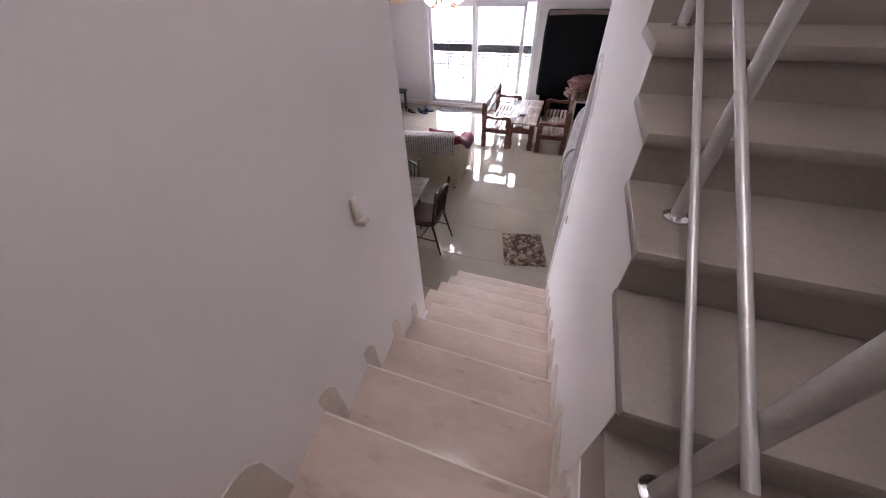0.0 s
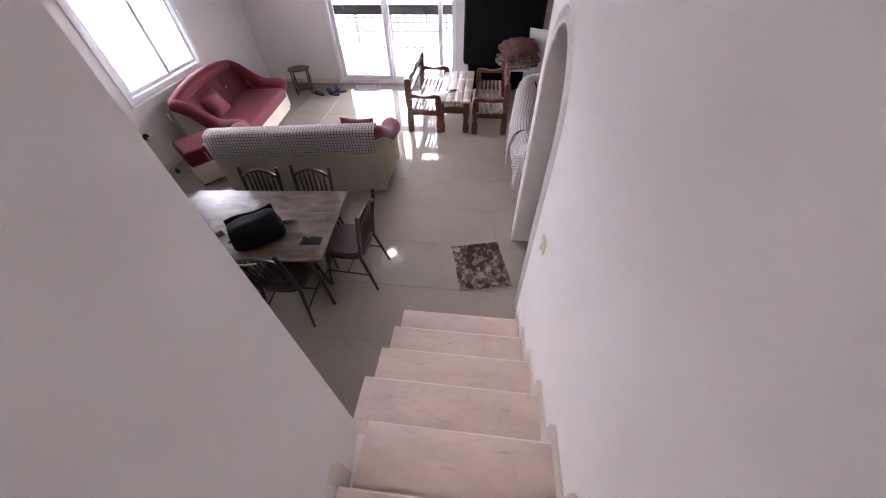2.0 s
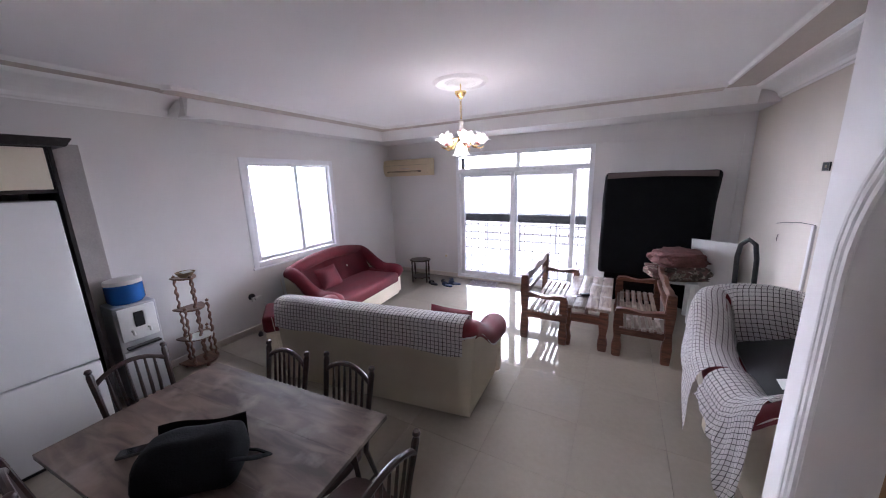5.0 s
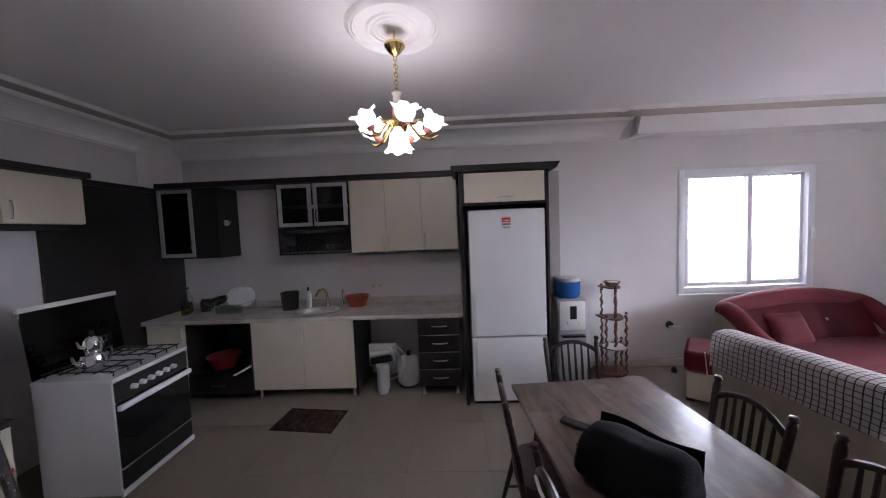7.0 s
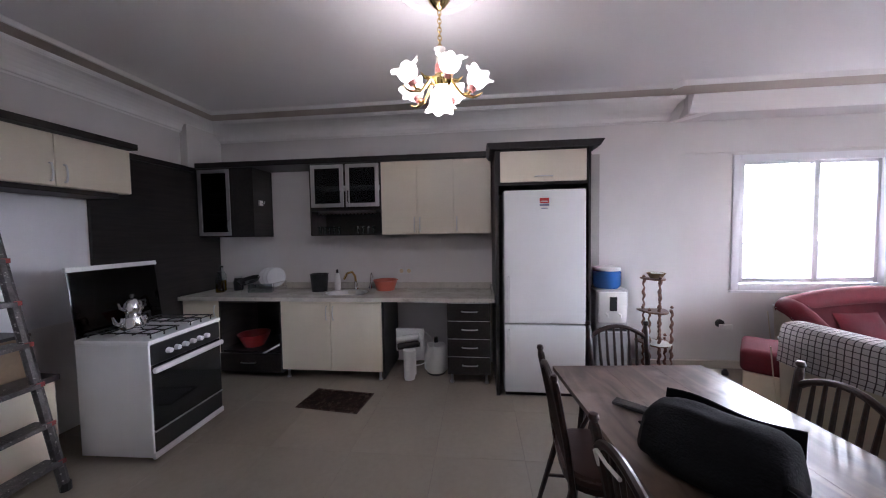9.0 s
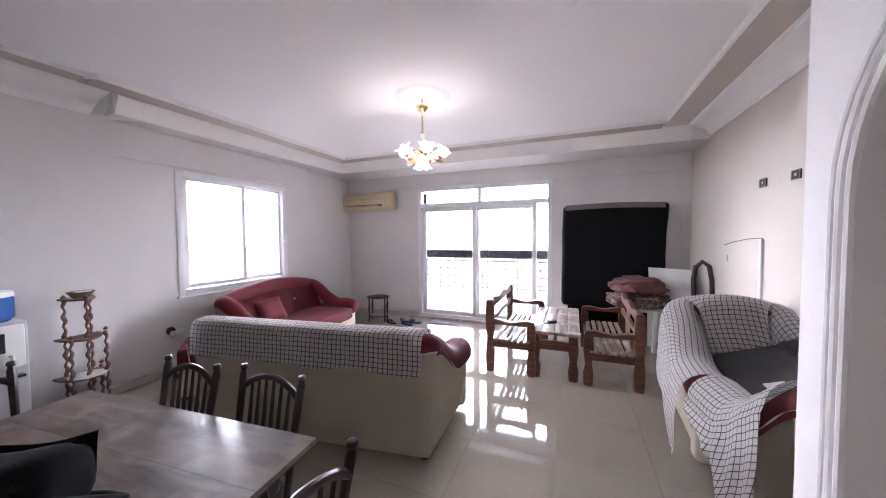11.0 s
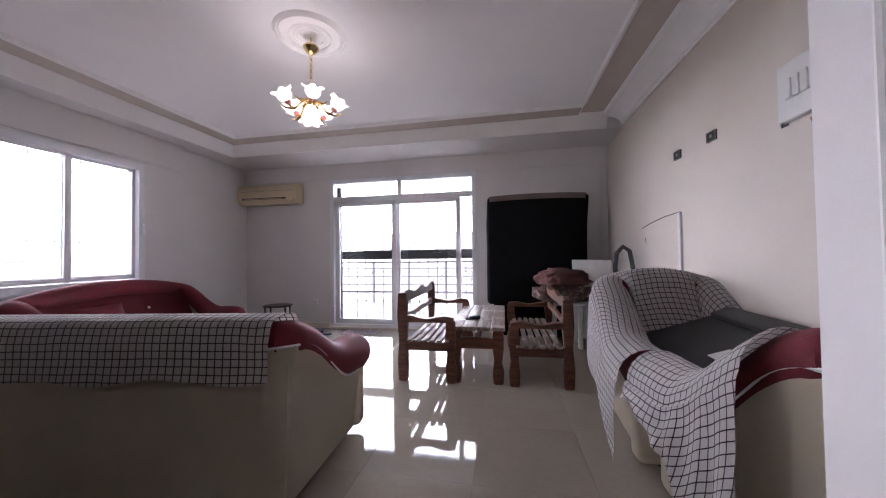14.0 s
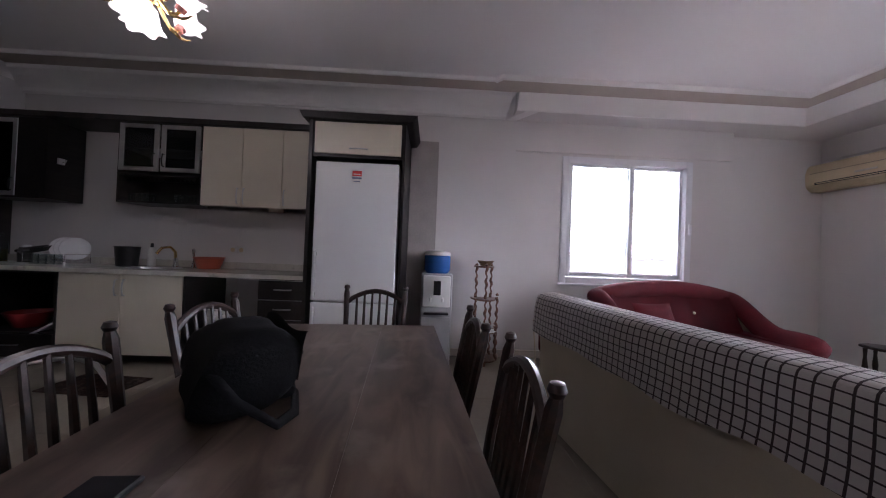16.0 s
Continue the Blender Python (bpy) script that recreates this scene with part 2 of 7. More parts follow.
BLACKPLASTIC = material("black_plastic", (0.012, 0.012, 0.013), 0.4, vary=0.15, bump=0.05)
WHITEPLASTIC = material("white_plastic", (0.72, 0.72, 0.70), 0.4, vary=0.04, bump=0.03)
OLDPLASTIC = material("yellowed_plastic", (0.66, 0.55, 0.37), 0.45, vary=0.06, scale=5, bump=0.02)

# ---- small builders ----
def thing(name, m=None, label="", category="", group="", kind=""):
    ob = new(name)
    ob.empty_display_size = 0.1
    ob.matrix_world = m or Matrix()
    return tagged(ob, label, category, group, kind)


def mesh_object(name, bm, mat, smooth=False):
    me = bpy.data.meshes.new(name)
    bm.to_mesh(me)
    bm.free()
    me.materials.append(mat)
    if smooth:
        for p in me.polygons:
            p.use_smooth = True
        me.set_sharp_from_angle(angle=radians(40))
    return new(name, me)


def part(name, bm, mat, parent, label="", smooth=False):
    ob = mesh_object(name, bm, mat, smooth)
    ob.parent = parent
    return tagged(ob, label)


def solo(name, bm, mat, label="", category="", group="", kind="", m=None, smooth=False):
    ob = mesh_object(name, bm, mat, smooth)
    if m:
        ob.matrix_world = m
    return tagged(ob, label, category, group, kind)


def box(x0, y0, z0, x1, y1, z1, bevel=0.0, bm=None, seg=2):
    own = bmesh.new()
    bmesh.ops.create_cube(own, size=1)
    for v in own.verts:
        v.co = ((x0 + x1) / 2 + v.co.x * (x1 - x0), (y0 + y1) / 2 + v.co.y * (y1 - y0), (z0 + z1) / 2 + v.co.z * (z1 - z0))
    if bevel:
        bmesh.ops.bevel(own, geom=own.edges[:], offset=bevel, segments=seg, affect="EDGES", profile=0.5)
    return join(bm, own)


def join(bm, own):
    if bm is None:
        return own
    me = bpy.data.meshes.new("tmp")
    own.to_mesh(me)
    own.free()
    bm.from_mesh(me)
    bpy.data.meshes.remove(me)
    return bm


def prism(outline, depth, axis="y", at=0.0, bevel=0.0, bm=None):
    """A flat outline of (a, b) pairs pushed to a thickness along an axis: a, b are x, z for y; y, z for x; x, y for z."""
    own = bmesh.new()
    place = {"y": lambda a, b: (a, at, b), "x": lambda a, b: (at, a, b), "z": lambda a, b: (a, b, at)}[axis]
    f = own.faces.new([own.verts.new(place(a, b)) for a, b in outline])
    step = {"y": (0, depth, 0), "x": (depth, 0, 0), "z": (0, 0, depth)}[axis]
    got = bmesh.ops.extrude_face_region(own, geom=[f])
    for v in got["geom"]:
        if isinstance(v, bmesh.types.BMVert):
            v.co += Vector(step)
    bmesh.ops.recalc_face_normals(own, faces=own.faces[:])
    if bevel:
        bmesh.ops.bevel(own, geom=own.edges[:], offset=bevel, segments=2, affect="EDGES")
    return join(bm, own)


def tube(points, r, seg=10, bm=None, closed=False, flat=1.0):
    """A round bar along points; r a number or one per point."""
    own = bmesh.new()
    pts = [Vector(p) for p in points]
    rs = r if isinstance(r, (list, tuple)) else [r] * len(pts)
    rings, ref = [], None
    for i, p in enumerate(pts):
        a, b = pts[i - 1] if i or closed else p, pts[(i + 1) % len(pts)] if i < len(pts) - 1 or closed else p
        d = (b - a).normalized()
        if ref is None:
            ref = Vector((0, 0, 1)) if abs(d.z) < 0.9 else Vector((1, 0, 0))
        u = d.cross(ref).normalized()
        w = u.cross(d).normalized()
        ref = w
        rings.append([own.verts.new(p + (u * math.cos(2 * math.pi * k / seg) + w * math.sin(2 * math.pi * k / seg) * flat) * rs[i]) for k in range(seg)])
    for i in range(len(rings) - (0 if closed else 1)):
        a, b = rings[i], rings[(i + 1) % len(rings)]
        for k in range(seg):
            own.faces.new((a[k], a[(k + 1) % seg], b[(k + 1) % seg], b[k]))
    if not closed:
        own.faces.new(rings[0][::-1])
        own.faces.new(rings[-1])
    bmesh.ops.recalc_face_normals(own, faces=own.faces[:])
    return join(bm, own)


def lathe(profile, seg=20, at=(0, 0, 0), bm=None, wave=0.0, lobes=6):
    """A turned body from (radius, height) pairs; wave ruffles the last rings."""
    own = bmesh.new()
    rings = []
    for j, (r, z) in enumerate(profile):
        if r < 1e-5:
            rings.append([own.verts.new((at[0], at[1], at[2] + z))])
        else:
            k = wave * max(0, (j / (len(profile) - 1)) - 0.4)
            rings.append([own.verts.new((at[0] + r * (1 + k * math.cos(lobes * t)) * math.cos(t), at[1] + r * (1 + k * math.cos(lobes * t)) * math.sin(t), at[2] + z + r * k * 0.6 * math.sin(lobes * t + 1))) for t in [2 * math.pi * i / seg for i in range(seg)]])
    for a, b in zip(rings, rings[1:]):
        for i in range(seg):
            q = [a[i % len(a)], a[(i + 1) % len(a)], b[(i + 1) % len(b)], b[i % len(b)]]
            q = list(dict.fromkeys(q))
            if len(q) > 2:
                own.faces.new(q)
    bmesh.ops.recalc_face_normals(own, faces=own.faces[:])
    return join(bm, own)


def moved(bm, m):
    bmesh.ops.transform(bm, matrix=m, verts=bm.verts)
    return bm


def sheet(fn, nu, nv, thick=0.0, bm=None):
    """A cloth-like surface: fn(u, v) gives the place, with cloth coordinates in metres kept for its pattern."""
    own = bmesh.new()
    uv = own.loops.layers.uv.new("UVMap")
    grid = [[own.verts.new(fn(i / nu, j / nv)) for j in range(nv + 1)] for i in range(nu + 1)]
    lu = [[0.0] * (nv + 1) for _ in range(nu + 1)]
    lv = [[0.0] * (nv + 1) for _ in range(nu + 1)]
    for i in range(nu + 1):
        for j in range(nv + 1):
            if i:
                lu[i][j] = lu[i - 1][j] + (grid[i][j].co - grid[i - 1][j].co).length
            if j:
                lv[i][j] = lv[i][j - 1] + (grid[i][j].co - grid[i][j - 1].co).length
    for i in range(nu):
        for j in range(nv):
            f = own.faces.new((grid[i][j], grid[i + 1][j], grid[i + 1][j + 1], grid[i][j + 1]))
            for lp, (a, b) in zip(f.loops, ((i, j), (i + 1, j), (i + 1, j + 1), (i, j + 1))):
                lp[uv].uv = (lu[a][nv // 2] * 0.5 + lu[a][b] * 0.5, lv[a][b] - lv[a][nv // 2] + 2.0)
    if thick:
        bmesh.ops.solidify(own, geom=own.faces[:], thickness=thick)
    return join(bm, own)


def bow_handle(parent, a, b, out, mat=None, r=0.006):
    """A curved bow handle from a to b that stands off by the vector out."""
    a, b, out = Vector(a), Vector(b), Vector(out)
    pts = [a, a + out * 0.7, a.lerp(b, 0.25) + out, a.lerp(b, 0.5) + out * 1.15, a.lerp(b, 0.75) + out, b + out * 0.7, b]
    part("handle", tube(pts, r, 8), mat or STEEL, parent, "curved brushed metal handle", True)

# ---- the shell ----
WX, NY, EX, SY, CZ = -4.60, 7.45, 1.08, -1.75, 2.86
SX0, SX1 = -0.62, 0.25          # the stair's two sides


def setting(name, bm, mat, label=""):
    return tagged(mesh_object(name, bm, mat), label, kind="structure")


floor = setting("floor", box(WX - 0.4, SY - 0.2, -0.20, EX + 1.3, NY + 0.12, -0.006), GROUT, "polished beige floor tiles with thin joints")

# west wall with the window opening and a shallow recess round it
WIN = (4.28, 5.72, 0.90, 2.27)
bm = box(WX - 0.25, SY - 0.2, 0, WX, 3.67, CZ + 0.1)
box(WX - 0.40, 6.22, 0, WX - 0.12, NY + 0.25, CZ + 0.1, bm=bm)
box(WX - 0.25, 3.67, 2.33, WX, 6.22, CZ + 0.1, bm=bm)
box(WX - 0.25, 3.67, 0, WX - 0.022, WIN[0], 2.33, bm=bm)
box(WX - 0.25, WIN[1], 0, WX - 0.022, 6.22, 2.33, bm=bm)
box(WX - 0.25, WIN[0], 0, WX - 0.022, WIN[1], WIN[2], bm=bm)
box(WX - 0.25, WIN[0], WIN[3], WX - 0.022, WIN[1], 2.33, bm=bm)
setting("wall_west", bm, WALL, "off-white painted plaster wall with a shallow recess")

# north wall with the balcony door opening, the lintel standing slightly proud
DOOR = (-3.16, -0.76, 0.0, 2.42)
bm = box(WX - 0.12, NY, 0, DOOR[0], NY + 0.25, 2.42)
box(DOOR[1], NY, 0, EX - 0.10, NY + 0.25, 2.42, bm=bm)
box(EX - 0.10, NY - 0.02, 0, EX + 0.2, NY + 0.25, 2.42, bm=bm)
box(WX - 0.12, NY - 0.02, 2.42, EX + 0.2, NY + 0.25, CZ + 0.1, bm=bm)
setting("wall_north", bm, WALL, "off-white painted plaster wall with a proud lintel")

# east wall of the living room; the short wall past the arch
setting("wall_east", box(EX, 3.33, 0, EX + 0.2, NY - 0.02, CZ + 0.1), WALL_WARM, "painted plaster wall with dim warm lamplight put into its colour")
setting("wall_south", box(WX, SY - 0.2, 0, -0.86, SY, CZ + 0.1), WALL, "painted kitchen wall")


def arch_outline(y0, y1, top, spring, n=18):
    c, w = (y0 + y1) / 2, (y1 - y0) / 2
    return [(c + w * math.cos(t), spring + (top - spring) * math.sin(t)) for t in [math.pi * k / n for k in range(n + 1)]]


# wall between the stair and the arch: solid piece, arch piece
AY0, AY1, ATOP, ASPR = 2.33, 3.12, 2.09, 1.62
ring = arch_outline(AY0, AY1, ATOP, ASPR)
bm = bmesh.new()
TH = 0.18
outline = [(1.98, 0), (AY0, 0)] + ring[::-1] + [(AY1, 0), (3.33, 0), (3.33, CZ + 0.1), (1.98, CZ + 0.1)]
prism(outline, TH, "x", SX1, bm=bm)
bmesh.ops.triangulate(bm, faces=[f for f in bm.faces if len(f.verts) > 4])
setting("wall_arch", bm, WALL_STAIR, "white painted wall with an arched opening")
for k, (off, wdt, out) in enumerate(((0.0, 0.026, 0.012), (0.036, 0.024, 0.016), (0.070, 0.020, 0.010))):
    path = []
    for y, z in [(AY1, 0.0), (AY1, 0.7)] + ring + [(AY0, 0.7), (AY0, 0.0)]:
        d = Vector((0, y - (AY0 + AY1) / 2, max(0.0, z - ASPR)))
        d.normalize()
        path.append((SX1 - out * 0.2, y + d.y * (off + wdt / 2), z + d.z * (off + wdt / 2)))
    setting("arch_trim", tube(path, wdt * 0.5, 8), WALL_STAIR, "moulded plaster band round the arch")

# stair: the lower flight climbs towards the south, with a landing at its head
RISE, GO, FIRST, U_START = 0.205, 0.283, 2.10, -0.092
stair = thing("stair", label="marble stair with thick treads and painted-in edge highlights", category="stair", kind="structure")
NSTEP = 10
LAND = 0.04 + RISE * (NSTEP - 1) + 0.16
for k in range(NSTEP):
    z, y = 0.04 + RISE * k, FIRST - GO * k
    x0 = SX0 - (0.14 if y > 1.0 else 0.0)
    part("tread", box(x0, y - GO - 0.03, z - 0.032, SX1, y, z, 0.004), MARBLE, stair, smooth=True)
    # Thin pale strip paints the highlight along the tread's front edge.
    part("nosing", box(x0 + 0.002, y - 0.005, z - 0.012, SX1 - 0.012, y + 0.003, z + 0.001, 0.002), NOSING_GLINT, stair, "pale strip painting the highlight on the tread edge")
    if k:
        part("riser", box(x0 + 0.01, y - 0.05, z - RISE, SX1, y - 0.018, z - 0.032), MARBLE, stair)
    for sx, side in ((SX1 - 0.012, True), (-0.67 + 0.125 * (0.95 - min(0.95, y)) - 0.012, y < 1.0)):
        if not side:
            continue
        ymax = 9.0 if sx > 0 else 0.95
        part("skirting", box(sx, y - GO + 0.075, z, sx + 0.012, min(ymax, y), z + 0.085, 0.003), SKIRT, stair)
        if y < ymax:
            part("skirting", prism([(y, max(0.0, z - RISE)), (min(ymax, y + 0.075), max(0.0, z - RISE)), (min(ymax, y + 0.075), z + 0.03), (min(ymax, y + 0.055), z + 0.075), (y + 0.02, z + 0.088), (y, z + 0.085)], 0.013, "x", sx), SKIRT, stair)
bm = bmesh.new()
outline = [(FIRST - 0.05, 0.005)]
for k in range(NSTEP):
    z, y = 0.04 + RISE * k - 0.032, FIRST - GO * k - 0.05
    outline += [(y, z), (y - GO, z)]
outline += [(FIRST - 0.05 - GO * NSTEP, 0.005)]
prism(outline, SX1 - SX0 + 0.10, "x", SX0 - 0.10, bm=bm)
part("stair_body", bm, WALL_STAIR, stair)
setting("landing", box(-0.75, -2.15, LAND - 0.2, EX + 0.12, FIRST - GO * NSTEP - 0.02, LAND), STONE_UP, "brown stone stair landing")

setting("landing_head", box(SX1 + 0.004, FIRST - GO * NSTEP - 0.018, LAND - 0.2, EX + 0.2, U_START + 0.03, LAND - 0.001), STONE_UP, "brown stone stair landing")
setting("landing_string", box(SX1, FIRST - GO * NSTEP - 0.018, 0.0, SX1 + 0.025, U_START - 0.001, LAND - 0.201), WALL_STAIR, "white painted wall under the landing")
# wall on the other side of the stair
setting("wall_stair_side", prism([(-0.50, -2.2), (-0.50, -0.41), (-0.67, 0.95), (-0.80, 0.95), (-0.80, -2.2)], 4.3, "z", 0.0), WALL_STAIR, "white painted stair wall")
setting("skirting_kitchen_side", box(-0.812, SY, 0, -0.80, 0.95, 0.08, 0.003), SKIRT, "marble skirting")

# upper flight, beside the lower one, climbing north over a white string wall
UX0, UX1 = SX1 + 0.010, EX + 0.20
upper = thing("upper_stair", label="brown stone steps with a white saw-toothed string", category="stair", kind="structure")
U0, UR, UG = U_START, 0.142, 0.293
saw = [(U0, 0.0)]
for j in range(9):
    y, z = U0 + UG * j, LAND + UR * (j + 1)
    part("step", box(UX0 - 0.016, y - 0.02, z - 0.04, UX1, y + UG + 0.01, z, 0.012), STONE_UP, upper, smooth=True)
    part("riser", box(UX0 - 0.009, y, z - UR - 0.02, UX1, y + 0.03, z - 0.04), STONE_UP, upper)
bm = bmesh.new()
outline = [(U0, 0.0), (U0, LAND)]
for j in range(8):
    y, z = U0 + UG * j, LAND + UR * (j + 1)
    outline += [(y + 0.006, z - 0.012), (y + UG + 0.006, z - 0.012)]
outline += [(1.98, outline[-1][1]), (1.98, 0.0)]
prism(outline, 0.025, "x", SX1, bm=bm)
bmesh.ops.triangulate(bm, faces=[f for f in bm.faces if len(f.verts) > 4])
part("string_wall", bm, WALL_STAIR, upper, "white painted side wall stepped along the treads")
setting("wall_stair_east", box(EX + 0.201, -2.2, 0, EX + 0.3, 3.45, 4.4), WALL_STAIR, "white painted stair wall")
setting("wall_landing_south", box(SX0 - 0.13, -2.35, 0, EX + 0.3, -2.15, 4.4), WALL_STAIR, "white painted stair wall")
setting("wall_under_upper_stair", box(SX1 + 0.03, 1.98, 0, EX + 0.12, 2.10, CZ + 0.6), WALL_STAIR, "plain wall under the upper stair")
setting("ceiling_stairwell", box(SX0 - 0.13, -2.35, 4.3, EX + 0.3, 3.5, 4.4), CEIL, "plain white ceiling over the stair")
setting("wall_stairwell_north", box(SX0 - 0.13, 2.1, CZ + 0.1, EX + 0.3, 2.2, 4.4), WALL_STAIR, "plain wall over the stair")
setting("wall_stairwell_west", box(SX0 - 0.13, 0.84, CZ + 0.1, SX0, 2.1, 4.4), WALL_STAIR, "plain wall over the stair")

# ceiling: one slab with the stair opening left free
bm = box(WX - 0.12, SY, CZ, SX0 - 0.13, NY, CZ + 0.1)
box(SX0 - 0.13, 2.1, CZ, EX + 0.2, NY, CZ + 0.1, bm=bm)
setting("ceiling", bm, CEIL, "smooth white plaster ceiling")


def crown(name, profile, a, b, mat, label, mitre=(0, 0)):
    """A moulding from a to b; profile of (distance from the wall to the left of the way, height)."""
    a, b = Vector((*a, 0)), Vector((*b, 0))
    d = (b - a).normalized()
    side = Vector((-d.y, d.x, 0))
    own = bmesh.new()
    ends = []
    for p, s in ((a, mitre[0]), (b, -mitre[1])):
        ends.append([own.verts.new(p + side * o + d * o * s + Vector((0, 0, z))) for o, z in profile])
    for k in range(len(profile)):
        j = (k + 1) % len(profile)
        own.faces.new((ends[0][k], ends[0][j], ends[1][j], ends[1][k]))
    own.faces.new(ends[0][::-1])
    own.faces.new(ends[1])
    bmesh.ops.recalc_face_normals(own, faces=own.faces[:])
    return setting(name, own, mat, label)


# soffit box along the north wall and the north part of the west wall
BOXN, BOXW, UZ = 7.02, WX, 2.665
bm = box(WX - 0.12, BOXN - 0.255, UZ + 0.002, EX, NY - 0.02, CZ)
box(WX - 0.12, 3.60, UZ + 0.002, WX + 0.255, BOXN - 0.255, CZ, bm=bm)
setting("soffit", bm, WALL, "boxed-out plaster soffit under the ceiling")
TOPC = CZ - 0.001
face = [(0.255, UZ), (0.275, UZ), (0.345, CZ - 0.045), (0.345, TOPC), (0.255, TOPC)]
band = [(0.345, CZ - 0.036), (0.535, CZ - 0.024), (0.535, TOPC), (0.345, TOPC)]
bead = [(0.535, CZ - 0.032), (0.565, CZ - 0.040), (0.585, TOPC), (0.535, TOPC)]
for prof, mat, nm, lab in ((face, CORNICE, "cornice", "white plaster cornice"), (band, BEIGE, "cornice_band", "beige painted cornice band"), (bead, CORNICE, "cornice_bead", "thin white plaster bead")):
    crown(nm, prof, (EX - 0.20 if nm == "cornice" else EX - 0.53, BOXN), (BOXW, BOXN), mat, lab, (0, 1))
    crown(nm, prof, (BOXW, BOXN), (BOXW, 3.60 if nm == "cornice" else 3.38), mat, lab, (1, 0))
# slanted end of the soffit, and the short bead that steps out to it
own = bmesh.new()
ends = [[own.verts.new(p) for p in ((WX, y0, UZ + 0.001), (WX + 0.275, y1, UZ + 0.001), (WX + 0.345, y1 - 0.06, CZ - 0.045), (WX + 0.345, y1 - 0.06, TOPC), (WX, y0, TOPC))] for y0, y1 in ((3.53, 3.72), (3.66, 3.85))]
for k in range(5):
    own.faces.new((ends[0][k], ends[0][(k + 1) % 5], ends[1][(k + 1) % 5], ends[1][k]))
own.faces.new(ends[0][::-1])
own.faces.new(ends[1])
bmesh.ops.recalc_face_normals(own, faces=own.faces[:])
setting("cornice_end", own, CORNICE, "white plaster end of the boxed soffit")
setting("cornice_bead", prism([(WX + 0.48, 3.33), (WX + 0.51, 3.32), (WX + 0.585, 3.37), (WX + 0.585, 3.40), (WX + 0.56, 3.40)], 0.038, "z", CZ - 0.039), CORNICE, "thin white plaster bead")
setting("cornice_band", box(WX + 0.30, 3.36, CZ - 0.022, WX + 0.56, 3.60, TOPC), BEIGE, "beige painted cornice band")


def cove(lo, reach):
    """A hollow-faced cornice with a stepped lower and upper lip."""
    pts = [(0.0, lo), (0.016, lo - 0.004), (0.020, lo + 0.012), (0.032, lo + 0.014)]
    for k in range(7):
        t = k / 6 * math.pi / 2
        pts.append((0.036 + (reach - 0.06) * (1 - math.cos(t)), lo + 0.02 + (CZ - 0.048 - lo - 0.02) * math.sin(t)))
    return pts + [(reach - 0.018, CZ - 0.040), (reach - 0.010, CZ - 0.040), (reach, CZ - 0.024), (reach, TOPC), (0.0, TOPC)]


def flat_band(a, b):
    return [(a, CZ - 0.018), (b, CZ - 0.012), (b, TOPC), (a, TOPC)]


def small_bead(a):
    return [(a, CZ - 0.024), (a + 0.012, CZ - 0.030), (a + 0.030, CZ - 0.030), (a + 0.042, TOPC), (a, TOPC)]


for lo, reach, edge, a, b, mit in ((2.672, 0.30, 0.48, (WX, 3.56), (WX, SY), (0, 0.82)), (2.672, 0.245, 0.395, (WX, SY), (SX0 - 0.13, SY), (1.22, 0)), (2.70, 0.25, 0.50, (EX, 3.34), (EX, BOXN - 0.24), (0, 0))):
    crown("cornice", cove(lo, reach), a, b, CORNICE, "white plaster cove cornice", mit)
    crown("cornice_band", flat_band(reach, edge), (a[0], 3.37) if a[1] > 3.5 else a, b, BEIGE, "beige painted cornice band", mit)
    crown("cornice_bead", small_bead(edge), (a[0], 3.34) if a[1] > 3.5 else a, (b[0], BOXN - 0.60) if b[1] > 5 else b, CORNICE, "thin white plaster bead", mit)
crown("cornice", cove(2.70, 0.20), (SX1, 2.1), (SX1, 3.33), CORNICE, "white plaster cove cornice")
for a, b in (((WX, 2.95), (WX, 6.22)), ((WX - 0.12, 6.22), (WX - 0.12, NY)), ((WX - 0.12, NY), (DOOR[0], NY)), ((DOOR[1], NY), (EX, NY))):
    x0, x1, y0, y1 = min(a[0], b[0]), max(a[0], b[0]), min(a[1], b[1]), max(a[1], b[1])
    if x0 == x1:
        setting("baseboard", box(x0 - 0.02, y0, 0, x0 + 0.012, y1 - 0.012, 0.08, 0.003), SKIRT, "marble baseboard")
    else:
        setting("baseboard", box(x0, y0 - 0.032, 0, x1, y0 + 0.02, 0.08, 0.003), SKIRT, "marble baseboard")
setting("baseboard", box(EX - 0.012, 3.46, 0, EX, NY - 0.05, 0.08, 0.003), SKIRT, "marble baseboard")

# the small room beyond the arch
setting("wall_room_north", box(SX1 + TH, 3.26, 0, EX + 0.12, 3.329, CZ), WALL, "plain wall past the arch")
setting("ceiling_room", box(SX1 + TH, 2.1, 2.60, EX + 0.12, 3.26, CZ - 0.005), CEIL, "plain ceiling past the arch")

# ---- window and balcony door ----
def frame_bars(parent, plane, a0, a1, z0, z1, w, d, face, name="window_frame"):
    """Four mitre-free bars of a frame. plane 'x': a is y, at x = face; plane 'y': a is x, at y = face."""
    for (p0, p1, q0, q1) in ((a0, a0 + w, z0, z1), (a1 - w, a1, z0, z1), (a0 + w, a1 - w, z0, z0 + w), (a0 + w, a1 - w, z1 - w, z1)):
        bm = box(face, p0, q0, face + d, p1, q1, 0.005) if plane == "x" else box(p0, face, q0, p1, face + d, q1, 0.005)
        part(name, bm, PVC, parent, smooth=True)


